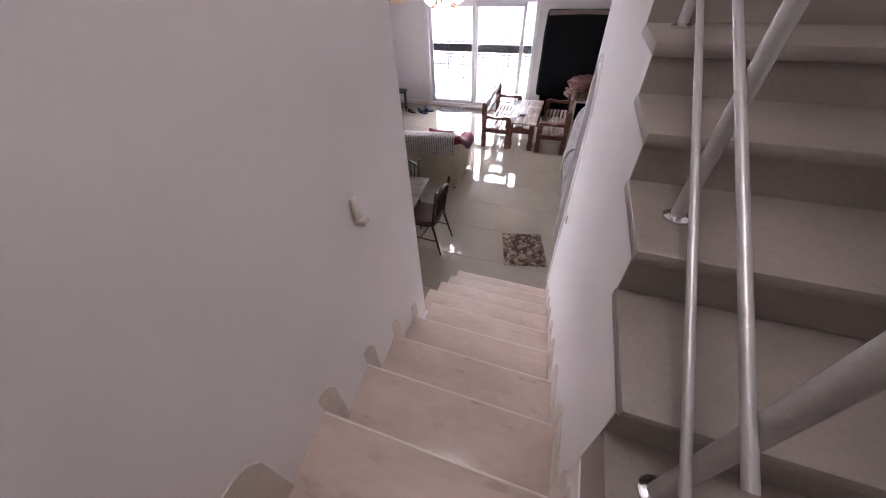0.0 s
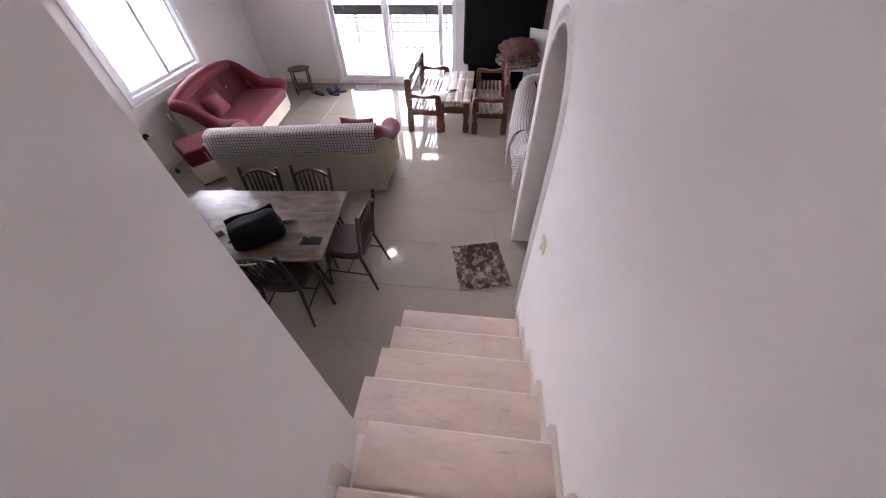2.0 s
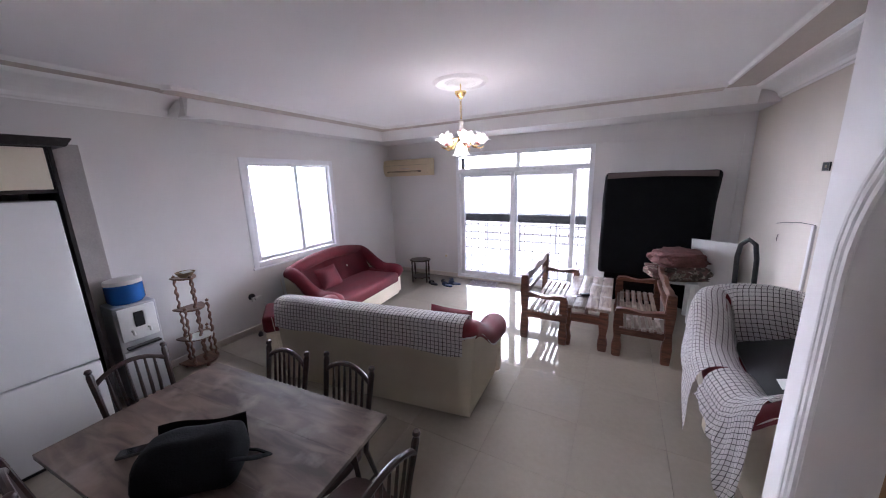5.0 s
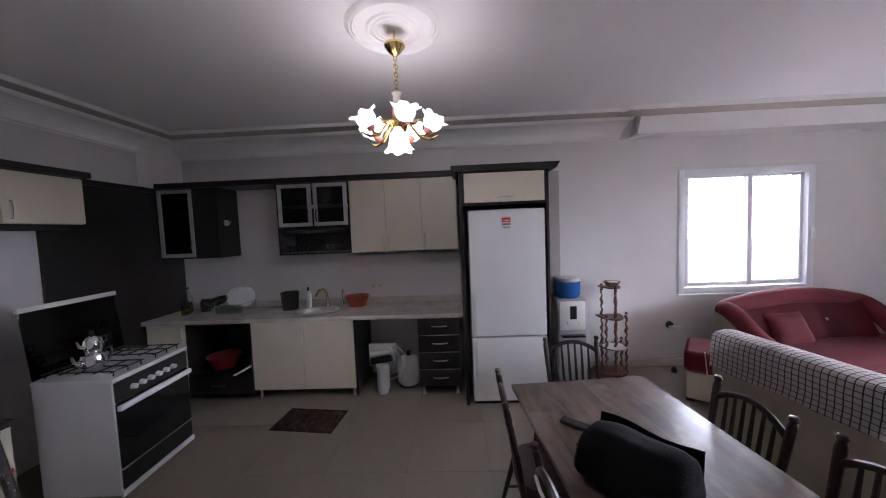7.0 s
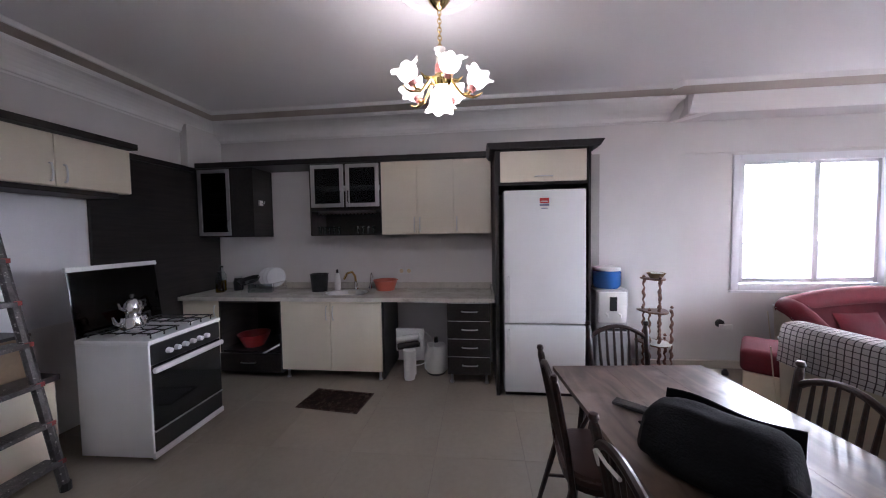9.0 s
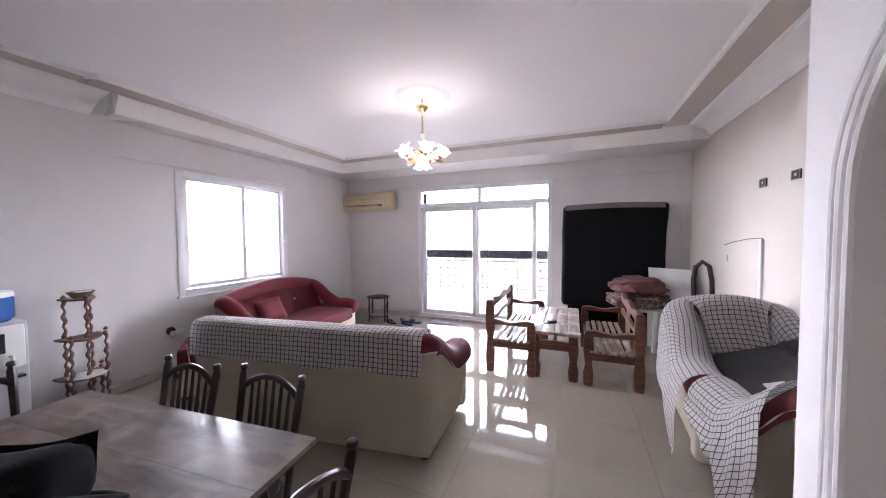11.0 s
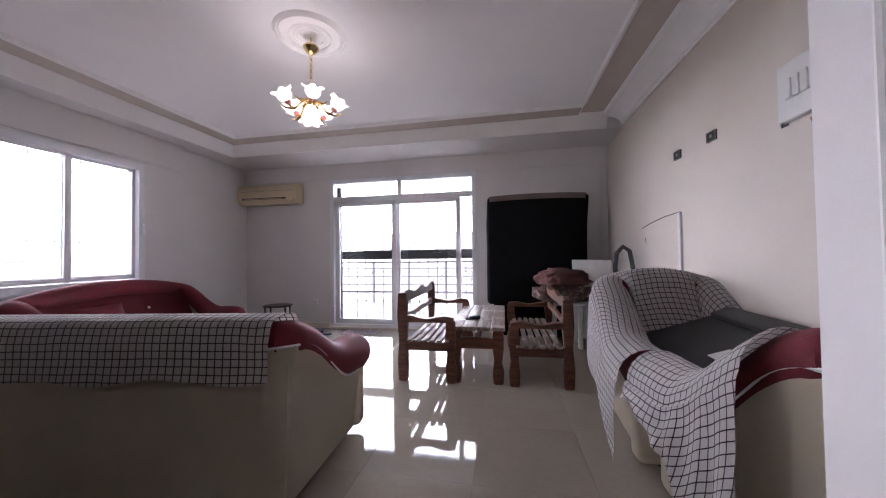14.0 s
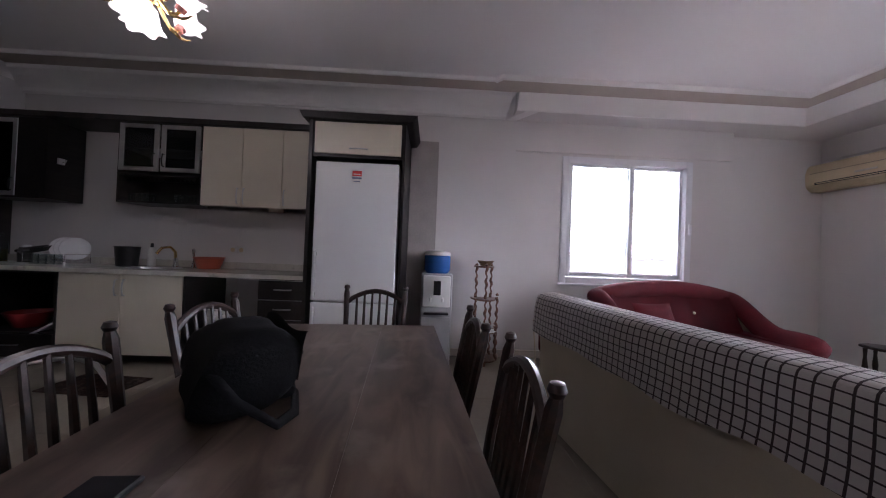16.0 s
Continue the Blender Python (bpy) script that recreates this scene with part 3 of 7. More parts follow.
window_1 = thing("window_1", label="white PVC sliding window with two panes", category="window", kind="structure")
FX = WX - 0.085
frame_bars(window_1, "x", WIN[0] - 0.06, WIN[1] + 0.03, WIN[2] - 0.05, WIN[3] + 0.03, 0.075, 0.075, FX)
frame_bars(window_1, "x", 4.30, 5.08, 0.93, 2.25, 0.055, 0.03, FX + 0.02, "sash")
frame_bars(window_1, "x", 5.02, 5.70, 0.93, 2.25, 0.055, 0.03, FX - 0.015, "sash")
p = part("pane", box(FX + 0.03, 4.355, 0.985, FX + 0.036, 5.025, 2.195), PANE, window_1)
p.visible_shadow = False
p = part("pane", box(FX - 0.005, 5.075, 0.985, FX + 0.001, 5.645, 2.195), PANE, window_1)
p.visible_shadow = False
part("window_handle", box(FX + 0.075, 5.705, 1.45, FX + 0.105, 5.735, 1.58, 0.008), PVC, window_1, "small white latch handle")
part("window_sill", box(WX - 0.03, 4.20, 0.83, WX + 0.012, 5.78, 0.852, 0.004), PVC, window_1)

door_1 = thing("door_1", label="white PVC sliding balcony door with transom lights", category="door", kind="structure")
DY = NY - 0.012
frame_bars(door_1, "y", DOOR[0], DOOR[1], 0.002, DOOR[3], 0.07, 0.10, DY, "door_frame")
part("transom_bar", box(DOOR[0] + 0.07, DY, 2.05, DOOR[1] - 0.07, DY + 0.1, 2.13, 0.005), PVC, door_1)
part("mullion", box(-2.00, DY, 2.13, -1.93, DY + 0.1, 2.35, 0.004), PVC, door_1)
frame_bars(door_1, "y", -3.09, -1.98, 0.072, 2.05, 0.075, 0.035, DY + 0.055, "sliding_leaf")
frame_bars(door_1, "y", -2.10, -1.00, 0.072, 2.05, 0.075, 0.035, DY + 0.010, "sliding_leaf")
for x0, x1, z0, z1, yy in ((-3.015, -2.055, 0.147, 1.975, 0.07), (-2.025, -1.075, 0.147, 1.975, 0.025), (-1.0, -0.83, 0.072, 2.05, 0.07), (-3.09, -2.0, 2.13, 2.35, 0.05), (-1.93, -0.83, 2.13, 2.35, 0.05)):
    p = part("pane", box(x0, DY + yy, z0, x1, DY + yy + 0.006, z1), PANE, door_1)
    p.visible_shadow = False
part("door_handle", box(-2.075, DY - 0.012, 1.00, -2.055, DY + 0.01, 1.14, 0.005), PVC, door_1, "white pull handle")
part("threshold", box(DOOR[0], NY - 0.05, 0.001, DOOR[1], NY - 0.013, 0.028, 0.004), SKIRT, door_1)
part("catch", box(-1.70, DY - 0.006, 2.075, -1.66, DY + 0.001, 2.095, 0.002), STEEL, door_1)
part("catch", box(-1.58, DY - 0.006, 2.075, -1.54, DY + 0.001, 2.095, 0.002), STEEL, door_1)

# iron grilles outside
GRILLE = material("weathered_iron", (0.035, 0.035, 0.038), 0.5, 0.4, vary=0.2, bump=0.1)


def scroll(bm, cx, cz, r, flip, plane, at):
    pts = []
    for k in range(19):
        t = k / 18 * math.pi * 2.4
        rr = r * (1 - 0.62 * k / 18)
        a, b = cx + flip * (rr * math.cos(t)), cz + rr * math.sin(t)
        pts.append((a, at, b) if plane == "y" else (at, a, b))
    tube(pts, 0.005, 5, bm=bm)


def grille(name, plane, at, a0, a1, z0, z1, pitch, rails, scroll_z, label):
    g = thing(name, label=label, category="window grille")
    P = (lambda a, z: (a, at, z)) if plane == "y" else (lambda a, z: (at, a, z))
    for z in rails:
        part("rail", tube([P(a0, z), P(a1, z)], 0.009, 6), GRILLE, g)
    n = int((a1 - a0) / pitch)
    for k in range(n + 1):
        a = a0 + (a1 - a0) * k / n
        bm = tube([P(a, z0), P(a, z1)], 0.006, 6)
        for z in rails[1:]:
            d = 0.16
            lathe([(0.0, -0.03), (0.014, -0.012), (0.014, 0.012), (0.0, 0.03)], 6, (P(a, z - d)), bm)
        part("bar", bm, GRILLE, g)
    for z in scroll_z:
        for k in range(0, n):
            bm = bmesh.new()
            a = a0 + (a1 - a0) * (k + 0.5) / n
            scroll(bm, a, z, 0.045, 1 if k % 2 else -1, plane, at)
            scroll(bm, a, z - 0.1, 0.03, -1 if k % 2 else 1, plane, at)
            part("scroll", bm, GRILLE, g)
    return g


door_grille = grille("door_grille", "y", 7.86, -3.2, -0.66, 0.03, 1.34, 0.15, (0.05, 0.55, 1.05), (0.28, 0.85), "dark wrought-iron door grille with bars and scrolls")
part("top_rail", tube([(-3.2, 7.86, 2.0), (-0.66, 7.86, 2.0)], 0.005, 6), GRILLE, door_grille)
part("cross_panel", box(-3.2, 7.845, 1.10, -0.66, 7.885, 1.255, 0.006), IRON, door_grille, "wide black cross panel")
part("grille_post", box(-3.24, 7.72, 0.03, -3.11, 7.78, 2.35, 0.006), IRON, door_grille, "black steel post")
window_grille = grille("window_grille", "x", WX - 0.30, 4.10, 5.90, 0.80, 2.40, 0.19, (0.82, 1.20, 1.35, 2.38), (1.02,), "pale wrought-iron window grille with scrolls")
for ch in window_grille.children:
    ch.data.materials[0] = PVC

# outside: balcony, parapet fence, ground, far houses, pale sky sheet
CONC = material("pale_concrete", (0.62, 0.60, 0.57), 0.8, vary=0.1, scale=3)
setting("balcony_floor", box(-6.5, NY + 0.13, -0.25, 3.0, 10.4, -0.02), CONC, "pale sunlit balcony floor")
setting("ground", box(-160, -160, -3.4, 160, 180, -3.2), material("dusty_ground", (0.55, 0.51, 0.46), 0.9, vary=0.15, scale=0.3), "pale dusty ground")
FENCE = material("galvanised_rail", (0.16, 0.16, 0.17), 0.5, 0.3, vary=0.1)
fence = thing("balcony_fence", label="grey galvanised metal balcony railing", category="railing")
for z in (0.25, 0.45, 0.65, 0.85, 1.0):
    part("rail", tube([(-6.4, 10.3, z), (2.9, 10.3, z)], 0.018, 8), FENCE, fence)
for k in range(11):
    part("post", box(-6.4 + 0.93 * k - 0.02, 10.28, -0.02, -6.4 + 0.93 * k + 0.02, 10.32, 1.02, 0.004), FENCE, fence)


def far_house(x, y, w, d, h, mat):
    t = thing("house", pose(x, y, -3.2), "pale rendered house far off in the haze", "house", "houses beyond the balcony")
    part("wall", box(-w / 2, 0, 0, w / 2, d, h), mat, t)
    part("roof", box(-w / 2 - 0.3, -0.3, h, w / 2 + 0.3, d + 0.3, h + 0.25, 0.03), CONC, t)
    for f in range(int(h // 3)):
        for k in range(int(w // 3)):
            # Windows in pale concrete: the washing-out glare is put into their colour.
            part("window", box(-w / 2 + 0.9 + 3 * k, -0.05, 1.0 + 3 * f, -w / 2 + 2.2 + 3 * k, 0.02, 2.3 + 3 * f, 0.01), CONC, t)


HOUSE = material("pale_render", (0.80, 0.77, 0.73), 0.85, vary=0.06, scale=0.4)
far_house(-9, 34, 11, 9, 6.4, HOUSE)
far_house(6, 40, 13, 9, 6.4, HOUSE)
far_house(-26, 46, 12, 9, 3.6, HOUSE)
neighbour = thing("garden_wall", label="pale rendered garden wall beyond the window", category="wall")
part("wall", box(-9.3, -3, -3.2, -9.0, 14, 1.15, 0.02), HOUSE, neighbour)
part("coping", box(-9.36, -3, 1.15, -8.94, 14, 1.22, 0.01), CONC, neighbour)
SKYSHEET = glow("bright_haze", (0.97, 0.985, 1.0), 21.0)
setting("backdrop", box(-110, 150, -5, 110, 150.2, 90), SKYSHEET, "bright hazy sky")
setting("backdrop_west", box(-90.2, -60, -5, -90, 110, 70), SKYSHEET, "bright hazy sky")

# ---- living room ----
def smoothstep(a, b, x):
    t = max(0.0, min(1.0, (x - a) / (b - a)))
    return t * t * (3 - 2 * t)


def sofa_line(t, length, depth, back, arm, arch, flare):
    """Line of the back and arms seen from above, its height, and how far along an arm it is."""
    L, side = length / 2, depth * 0.86
    n = t * (length + 2 * side)
    if n < side:
        x, y = -L, side - n
    elif n > side + length:
        x, y = L, n - side - length
    else:
        x, y = -L + n - side, 0.0
    d = y / side
    edge = min(1.0, abs(x) / L)
    h = back + arch * (1 - edge * edge) - (back - arm) * smoothstep(0.0, 0.80, d)
    return x + math.copysign(flare * d, x) * (1 if d > 0 else 0), y, h, d


def settee(m, length, depth, label, group="sofas", back=0.80, arm=0.52, arch=0.0, seats=3, flare=0.0, name="sofa", lining=None):
    """Sofa: back along local y = 0, front towards +y, x from -length/2 to length/2."""
    s = thing(name, m, label, "sofa" if name == "sofa" else "armchair", group)
    L = length / 2
    line = lambda t: sofa_line(t, length, depth, back, arm, arch, flare)
    N = 72

    def shell(u, v):
        x, y, h, d = line(u)
        lean = 0.05 * v
        top = h - 0.10 - 0.10 * smoothstep(0.15, 0.7, d)
        return (x + (math.copysign(lean, x) if d > 0 else 0), y - (lean if d == 0 else 0), 0.05 + v * (top - 0.05))
    part("outer_cover", sheet(shell, N, 8, 0.03), CREAMFAB, s, "cream upholstered outer shell", True)
    part("piping", tube([Vector(shell(k / N, 1.0)) + Vector((0, 0, 0.002)) for k in range(N + 1)], 0.007, 6), WHITEPLASTIC, s, "pale sewn piping", True)
    for sx in (-1, 1):
        part("seam", tube([(sx * (L + 0.004), -0.004, 0.06), (sx * (L + 0.03), -0.028, 0.40), (sx * (L + 0.045), -0.05, back - 0.16)], 0.004, 5), CREAMFAB, s)
    pts, rs = [], []
    for k in range(N + 1):
        x, y, h, d = line(k / N)
        r = 0.090 + 0.035 * smoothstep(0.3, 1.0, d)
        pts.append((x * (1 - 0.03 / L), max(0.05, y), h - r + 0.012 * math.sin(d * 9)))
        rs.append(r)
    for end in (0, -1):
        p, r = Vector(pts[end]), rs[end]
        caps = [(p + Vector((0, 0.05, -0.010)), r * 0.93), (p + Vector((0, 0.085, -0.022)), r * 0.72), (p + Vector((0, 0.102, -0.03)), r * 0.35)]
        if end:
            pts, rs = pts + [c[0] for c in caps], rs + [c[1] for c in caps]
        else:
            pts, rs = [c[0] for c in caps[::-1]] + pts, [c[1] for c in caps[::-1]] + rs
    part("rolled_top", tube(pts, rs, 16), REDVELVET, s, "rolled crimson velvet top and arms", True)

    def inner(u, v):
        x = -L + 0.12 + u * (length - 0.24)
        e = abs(2 * u - 1)
        h = back + arch * (1 - e * e)
        tuft = 0.022 * abs(math.sin(u * math.pi * (2 * seats + 1))) * math.sin(v * math.pi)
        return (x, 0.26 - 0.20 * v + 0.1 * e ** 6 + tuft, 0.36 + v * (h - 0.42))
    part("backrest", sheet(inner, 36, 8, 0.04), lining or REDVELVET, s, smooth=True)
    nb = 2 * seats
    for k in range(nb):
        u = (k + 1) / (nb + 1)
        part("button", lathe([(0.0, 0.012), (0.014, 0.006), (0.016, 0.0), (0.0, 0.0)], 8, (0, 0, 0)), CREAMFAB, s).matrix_local = pose(-L + 0.12 + u * (length - 0.24), 0.20, 0.62, -70, 0, 0)
    part("seat_base", box(-L + 0.03, 0.06, 0.05, L - 0.03, depth - 0.08, 0.27, 0.02), CREAMFAB, s, "cream skirted base")
    w = (length - 0.22) / seats
    for k in range(seats):
        x0 = -L + 0.11 + k * w
        part("seat_cushion", box(x0 + 0.003, 0.16, 0.26, x0 + w - 0.003, depth - 0.02, 0.43, 0.05, seg=4), REDVELVET, s, smooth=True)
    part("front_skirt", box(-L + 0.10, depth - 0.09, 0.05, L - 0.10, depth - 0.05, 0.27, 0.01), CREAMFAB, s)
    for sx in (-1, 1):
        part("arm_front", box(sx * (L + flare - 0.05) - 0.09, depth - 0.20, 0.05, sx * (L + flare - 0.05) + 0.09, depth - 0.08, arm - 0.15, 0.03, seg=3), CREAMFAB, s, "cream arm front panel", True)
        part("arm_pad", box(sx * (L - 0.08) - 0.10, 0.10, 0.26, sx * (L - 0.08) + 0.10, depth - 0.14, arm - 0.09, 0.05, seg=3), REDVELVET, s, smooth=True)
        for yy in (0.08, depth - 0.18):
            part("foot", lathe([(0.0, 0.0), (0.028, 0.0), (0.035, 0.05), (0.0, 0.05)], 10, (sx * (L - 0.05), yy, 0.0)), DARKCHAIR, s)
    return s


SOFA = pose(-2.26, 3.69, 0, 0, 0, 8.2)
settee(SOFA, 1.90, 0.90, "cream sofa with crimson velvet arms seen from behind", back=0.86, arm=0.63, flare=0.08)
settee(pose(-4.42, 5.26, 0, 0, 0, -84), 1.62, 0.92, "crimson velvet sofa with cream skirt below the window", back=0.84, arm=0.54, arch=0.10, seats=1)
ARM_N, ARM_S = pose(0.70, 5.20, 0, 0, 0, 182), pose(0.765, 3.50, 0, 0, 0, 0)
CH = (0.63, 0.86, 0.95, 0.63, 0.05, 0.07)
settee(ARM_N, CH[0], CH[1], "cream and crimson armchair under a checked throw", "facing armchairs", CH[2], CH[3], CH[4], 1, CH[5], "armchair", THROW2)
settee(ARM_S, CH[0], CH[1], "cream armchair with a crimson rolled arm", "facing armchairs", CH[2], CH[3], CH[4], 1, CH[5], "armchair")
pouf = thing("ottoman", pose(-3.86, 4.05, 0, 0, 0, -38), "crimson velvet seat block on a cream base beside the sofa", "ottoman")
part("base", box(-0.24, -0.20, 0.04, 0.24, 0.20, 0.30, 0.015), CREAMFAB, pouf, "cream upholstered base", True)
part("cushion", box(-0.26, -0.22, 0.30, 0.26, 0.22, 0.50, 0.045, seg=4), REDVELVET, pouf, smooth=True)
part("strip", box(-0.20, -0.20, 0.0, 0.20, -0.14, 0.04), DARKCHAIR, pouf, "dark wooden foot strip")
part("strip", box(-0.20, 0.14, 0.0, 0.20, 0.20, 0.04), DARKCHAIR, pouf, "dark wooden foot strip")


def throw_over(name, m, x0, x1, path, mat, label, hem=0.02, nu=60, seed=1, ripple=0.012):
    """A throw that hangs over a line of (y, z) points from x0 to x1."""
    pts = [Vector((0, y, z)) for y, z in path]
    cum = [0.0]
    for a, b in zip(pts, pts[1:]):
        cum.append(cum[-1] + (b - a).length)
    def fn(u, v):
        s = v * cum[-1]
        k = max(i for i in range(len(cum)) if cum[i] <= s + 1e-9)
        k = min(k, len(pts) - 2)
        p = pts[k].lerp(pts[k + 1], (s - cum[k]) / max(1e-6, cum[k + 1] - cum[k]))
        x = x0 + u * (x1 - x0)
        fold = ripple * noise.noise(Vector((x * 5, v * 2, seed))) * (abs(v - 0.5) * 2)
        end = hem * noise.noise(Vector((x * 3.3, seed, 0))) * (1 if v > 0.5 else -1) * abs(2 * v - 1) ** 3
        return (x + 0.012 * noise.noise(Vector((v * 4, seed, x))), p.y + fold, p.z + end)
    bm = sheet(fn, nu, 40, 0.006)
    return solo(name, bm, mat, label, "throw blanket", m=m, smooth=True)


def rounded(path, n=4):
    out = []
    for i, p in enumerate(path):
        if 0 < i < len(path) - 1:
            a, b = Vector(path[i - 1]), Vector(path[i + 1])
            q = Vector(p)
            for k in range(n + 1):
                t = k / n
                s0, s1 = q.lerp(a, 0.28), q.lerp(b, 0.28)
                out.append(tuple((s0 * (1 - t) ** 2) + (q * 2 * t * (1 - t)) + (s1 * t * t)))
        else:
            out.append(p)
    return out


back_path = rounded([(-0.088, 0.635), (-0.082, 0.79), (-0.055, 0.885), (0.05, 0.90), (0.16, 0.88), (0.24, 0.70), (0.30, 0.48)])
throw_over("throw", SOFA, -0.92, 0.93, back_path, THROW, "white throw with dark checks over the sofa back", hem=0.035)


def chair_throw(m, t0, t1, hem, tuck, label, seed):
    """A throw laid along the rolled top of an armchair; hem(f) is the height of its outer edge, tuck the drop inside."""
    line = lambda t: Vector(sofa_line(min(1.0, max(0.0, t)), *CH)[:2])

    def fn(u, v):
        t = t0 + u * (t1 - t0)
        x, y, h, d = sofa_line(t, *CH)
        base = (line(t - 0.05) + line(t) * 2 + line(t + 0.05)) / 4
        base.y = max(base.y, 0.05)
        along = (line(t + 0.06) - line(t - 0.06)).normalized()
        out = Vector((along.y, -along.x))
        r = 0.120 + 0.030 * smoothstep(0.3, 1.0, d)
        top = h - 0.088 - 0.035 * smoothstep(0.3, 1.0, d)
        wr = noise.noise(Vector((u * 9, v * 3, seed)))
        if v < 0.5:
            k = 1 - v / 0.5
            off = r + 0.02 * k + 0.030 * k * (wr + 0.4) + 0.016
            z = top - k * (top - hem(u)) + 0.018 * k * noise.noise(Vector((u * 22, seed, 4)))
        elif v < 0.68:
            a = (v - 0.5) / 0.18 * math.pi
            off, z = (r + 0.008) * math.cos(a), top + (r + 0.008) * math.sin(a) + 0.006 * wr
        else:
            k = (v - 0.68) / 0.32
            off, z = -(r + 0.008) - 0.16 * k + 0.015 * wr * k, top - k * tuck
        p = base + out * off + Vector((0, 0.13 * (smoothstep(0.90, 1.0, t) + smoothstep(0.10, 0.0, t))))
        return (p.x, p.y, max(0.02, z))
    return solo("throw", sheet(fn, 96, 56, 0.006), THROW2, label, "throw blanket", "checked throws", m=m, smooth=True)


def hem_n(u):
    return 0.48 - 0.16 * smoothstep(0.62, 0.84, u) - 0.20 * smoothstep(0.88, 0.97, u) + 0.03 * math.sin(u * 23)


def hem_s(u):
    return 0.42 - 0.36 * smoothstep(0.25, 0.85, u) + 0.03 * math.sin(u * 15)


chair_throw(ARM_N, 0.02, 1.0, hem_n, 0.40, "white throw with dark checks covering the armchair", 7.3)
chair_throw(ARM_S, 0.0, 0.27, hem_s, 0.16, "white throw with dark checks slipping off the armchair arm", 2.1)
# dark flat panel lying across the couch
bm = box(-0.28, -0.50, 0, 0.28, 0.50, 0.05, 0.012)
board = thing("flat_panel", pose(0.76, 4.40, 0.655, 0, -19, -4), "large flat black panel lying across the two armchairs", "panel")
part("body", bm, BLACKPLASTIC, board, smooth=True)
part("ridge", box(0.12, -0.46, 0.05, 0.25, 0.46, 0.085, 0.02), BLACKPLASTIC, board, smooth=True)
part("sticker", box(-0.16, -0.20, 0.0505, -0.06, -0.08, 0.052), WHITEPLASTIC, board, "white paper sticker")

# cushions on the sofa seen from behind
def cushion(m, w, h, label):
    def fn(u, v):
        a, b = 2 * u - 1, 2 * v - 1
        bulge = (1 - a ** 4) * (1 - b ** 4)
        return (a * w / 2 * (1 - 0.06 * (1 - b * b)), b * h / 2 * (1 - 0.06 * (1 - a * a)), 0.07 * bulge)
    bm = sheet(fn, 14, 14)
    sheet(lambda u, v: Vector(fn(1 - u, v)) * 1.0 - Vector((0, 0, 2 * fn(1 - u, v)[2])), 14, 14, bm=bm)
    bmesh.ops.remove_doubles(bm, verts=bm.verts[:], dist=0.001)
    return solo("cushion", bm, REDVELVET, label, "cushion", "red cushions", m=m, smooth=True)


cushion(SOFA @ pose(0.62, 0.52, 0.56, 50, 12, 20), 0.42, 0.40, "dark red velvet cushion leaning in the sofa corner")
cushion(pose(-4.16, 5.05, 0.55, 62, 0, 96), 0.44, 0.36, "crimson velvet cushion on the red sofa")


# rustic benches and coffee table
def wavy(length, h, amp, waves, depth, n=24, top=True):
    """A board along x with a carved wavy edge."""
    up = [(length * k / n, h + amp * math.sin(waves * math.pi * k / n)) for k in range(n + 1)]
    return prism([(0, 0), (length, 0)] + up[::-1], depth, "y", -depth / 2, 0.004)


def leg_carved(bm, x, y, h, w=0.075, lean=0.0):
    pr = [(0, 0), (w, 0.0), (w * 1.12, h * 0.25), (w * 0.9, h * 0.42), (w * 1.1, h * 0.7), (w, h), (0, h), (-w * 0.12, h * 0.72), (w * 0.08, h * 0.45), (-w * 0.10, h * 0.22)]
    return prism([(x + a - w / 2, b) for a, b in pr], 0.07, "y", y - 0.035, 0.008, bm)


def bench(m, label):
    """Back along local y axis at x = 0, front at x = 0.46; length along y from 0 to 1.32."""
    s = thing("bench", m, label, "bench", "rustic bench pair")
    LN = 1.30
    for y in (0.04, LN - 0.04):
        part("rear_post", leg_carved(None, 0.0, y, 0.86, 0.08), RUSTIC, s, smooth=True)
        part("front_leg", leg_carved(None, 0.45, y, 0.60, 0.08), RUSTIC, s, smooth=True)
        part("armrest", moved(wavy(0.50, 0.05, 0.014, 3, 0.075), pose(-0.02, y, 0.575)), RUSTIC, s, smooth=True)
        part("seat_rail", moved(wavy(0.44, 0.09, 0.012, 2, 0.05), pose(0.0, y, 0.30)), RUSTIC, s, smooth=True)
    for k in range(6):
        x = 0.05 + 0.068 * k
        part("slat", box(x, 0.0, 0.385, x + 0.046, LN, 0.41, 0.006), RUSTIC_TOP, s, smooth=True)
    part("front_apron", box(0.425, 0.06, 0.28, 0.465, LN - 0.06, 0.385, 0.008), RUSTIC, s)
    part("back_rail", moved(wavy(LN, 0.10, 0.018, 5, 0.045), pose(0.0, 0, 0.76, 0, 0, 90)), RUSTIC, s, smooth=True)
    part("back_rail", moved(wavy(LN, 0.06, 0.008, 5, 0.035), pose(0.0, 0, 0.58, 0, 0, 90)), RUSTIC, s, smooth=True)
    return s


b1 = bench(pose(-1.30, 5.44, 0) @ Matrix.Diagonal((1, 1, 0.94, 1)), "rustic varnished pine bench with slatted seat")
copy_thing(b1, pose(0.16, 6.74, 0, 0, 0, 180) @ Matrix.Diagonal((1, 1, 0.94, 1)))
ct = thing("coffee_table", pose(-0.62, 5.46, 0), "rustic plank coffee table between two benches", "coffee table")
for k in range(4):
    part("plank", box(-0.255 + 0.128 * k, 0, 0.475, -0.255 + 0.128 * k + 0.125, 1.28, 0.51, 0.006), RUSTIC_TOP, ct, smooth=True)
for x in (-0.19, 0.19):
    for y in (0.05, 1.23):
        part("leg", leg_carved(None, x, y, 0.475, 0.085), RUSTIC, ct, smooth=True)
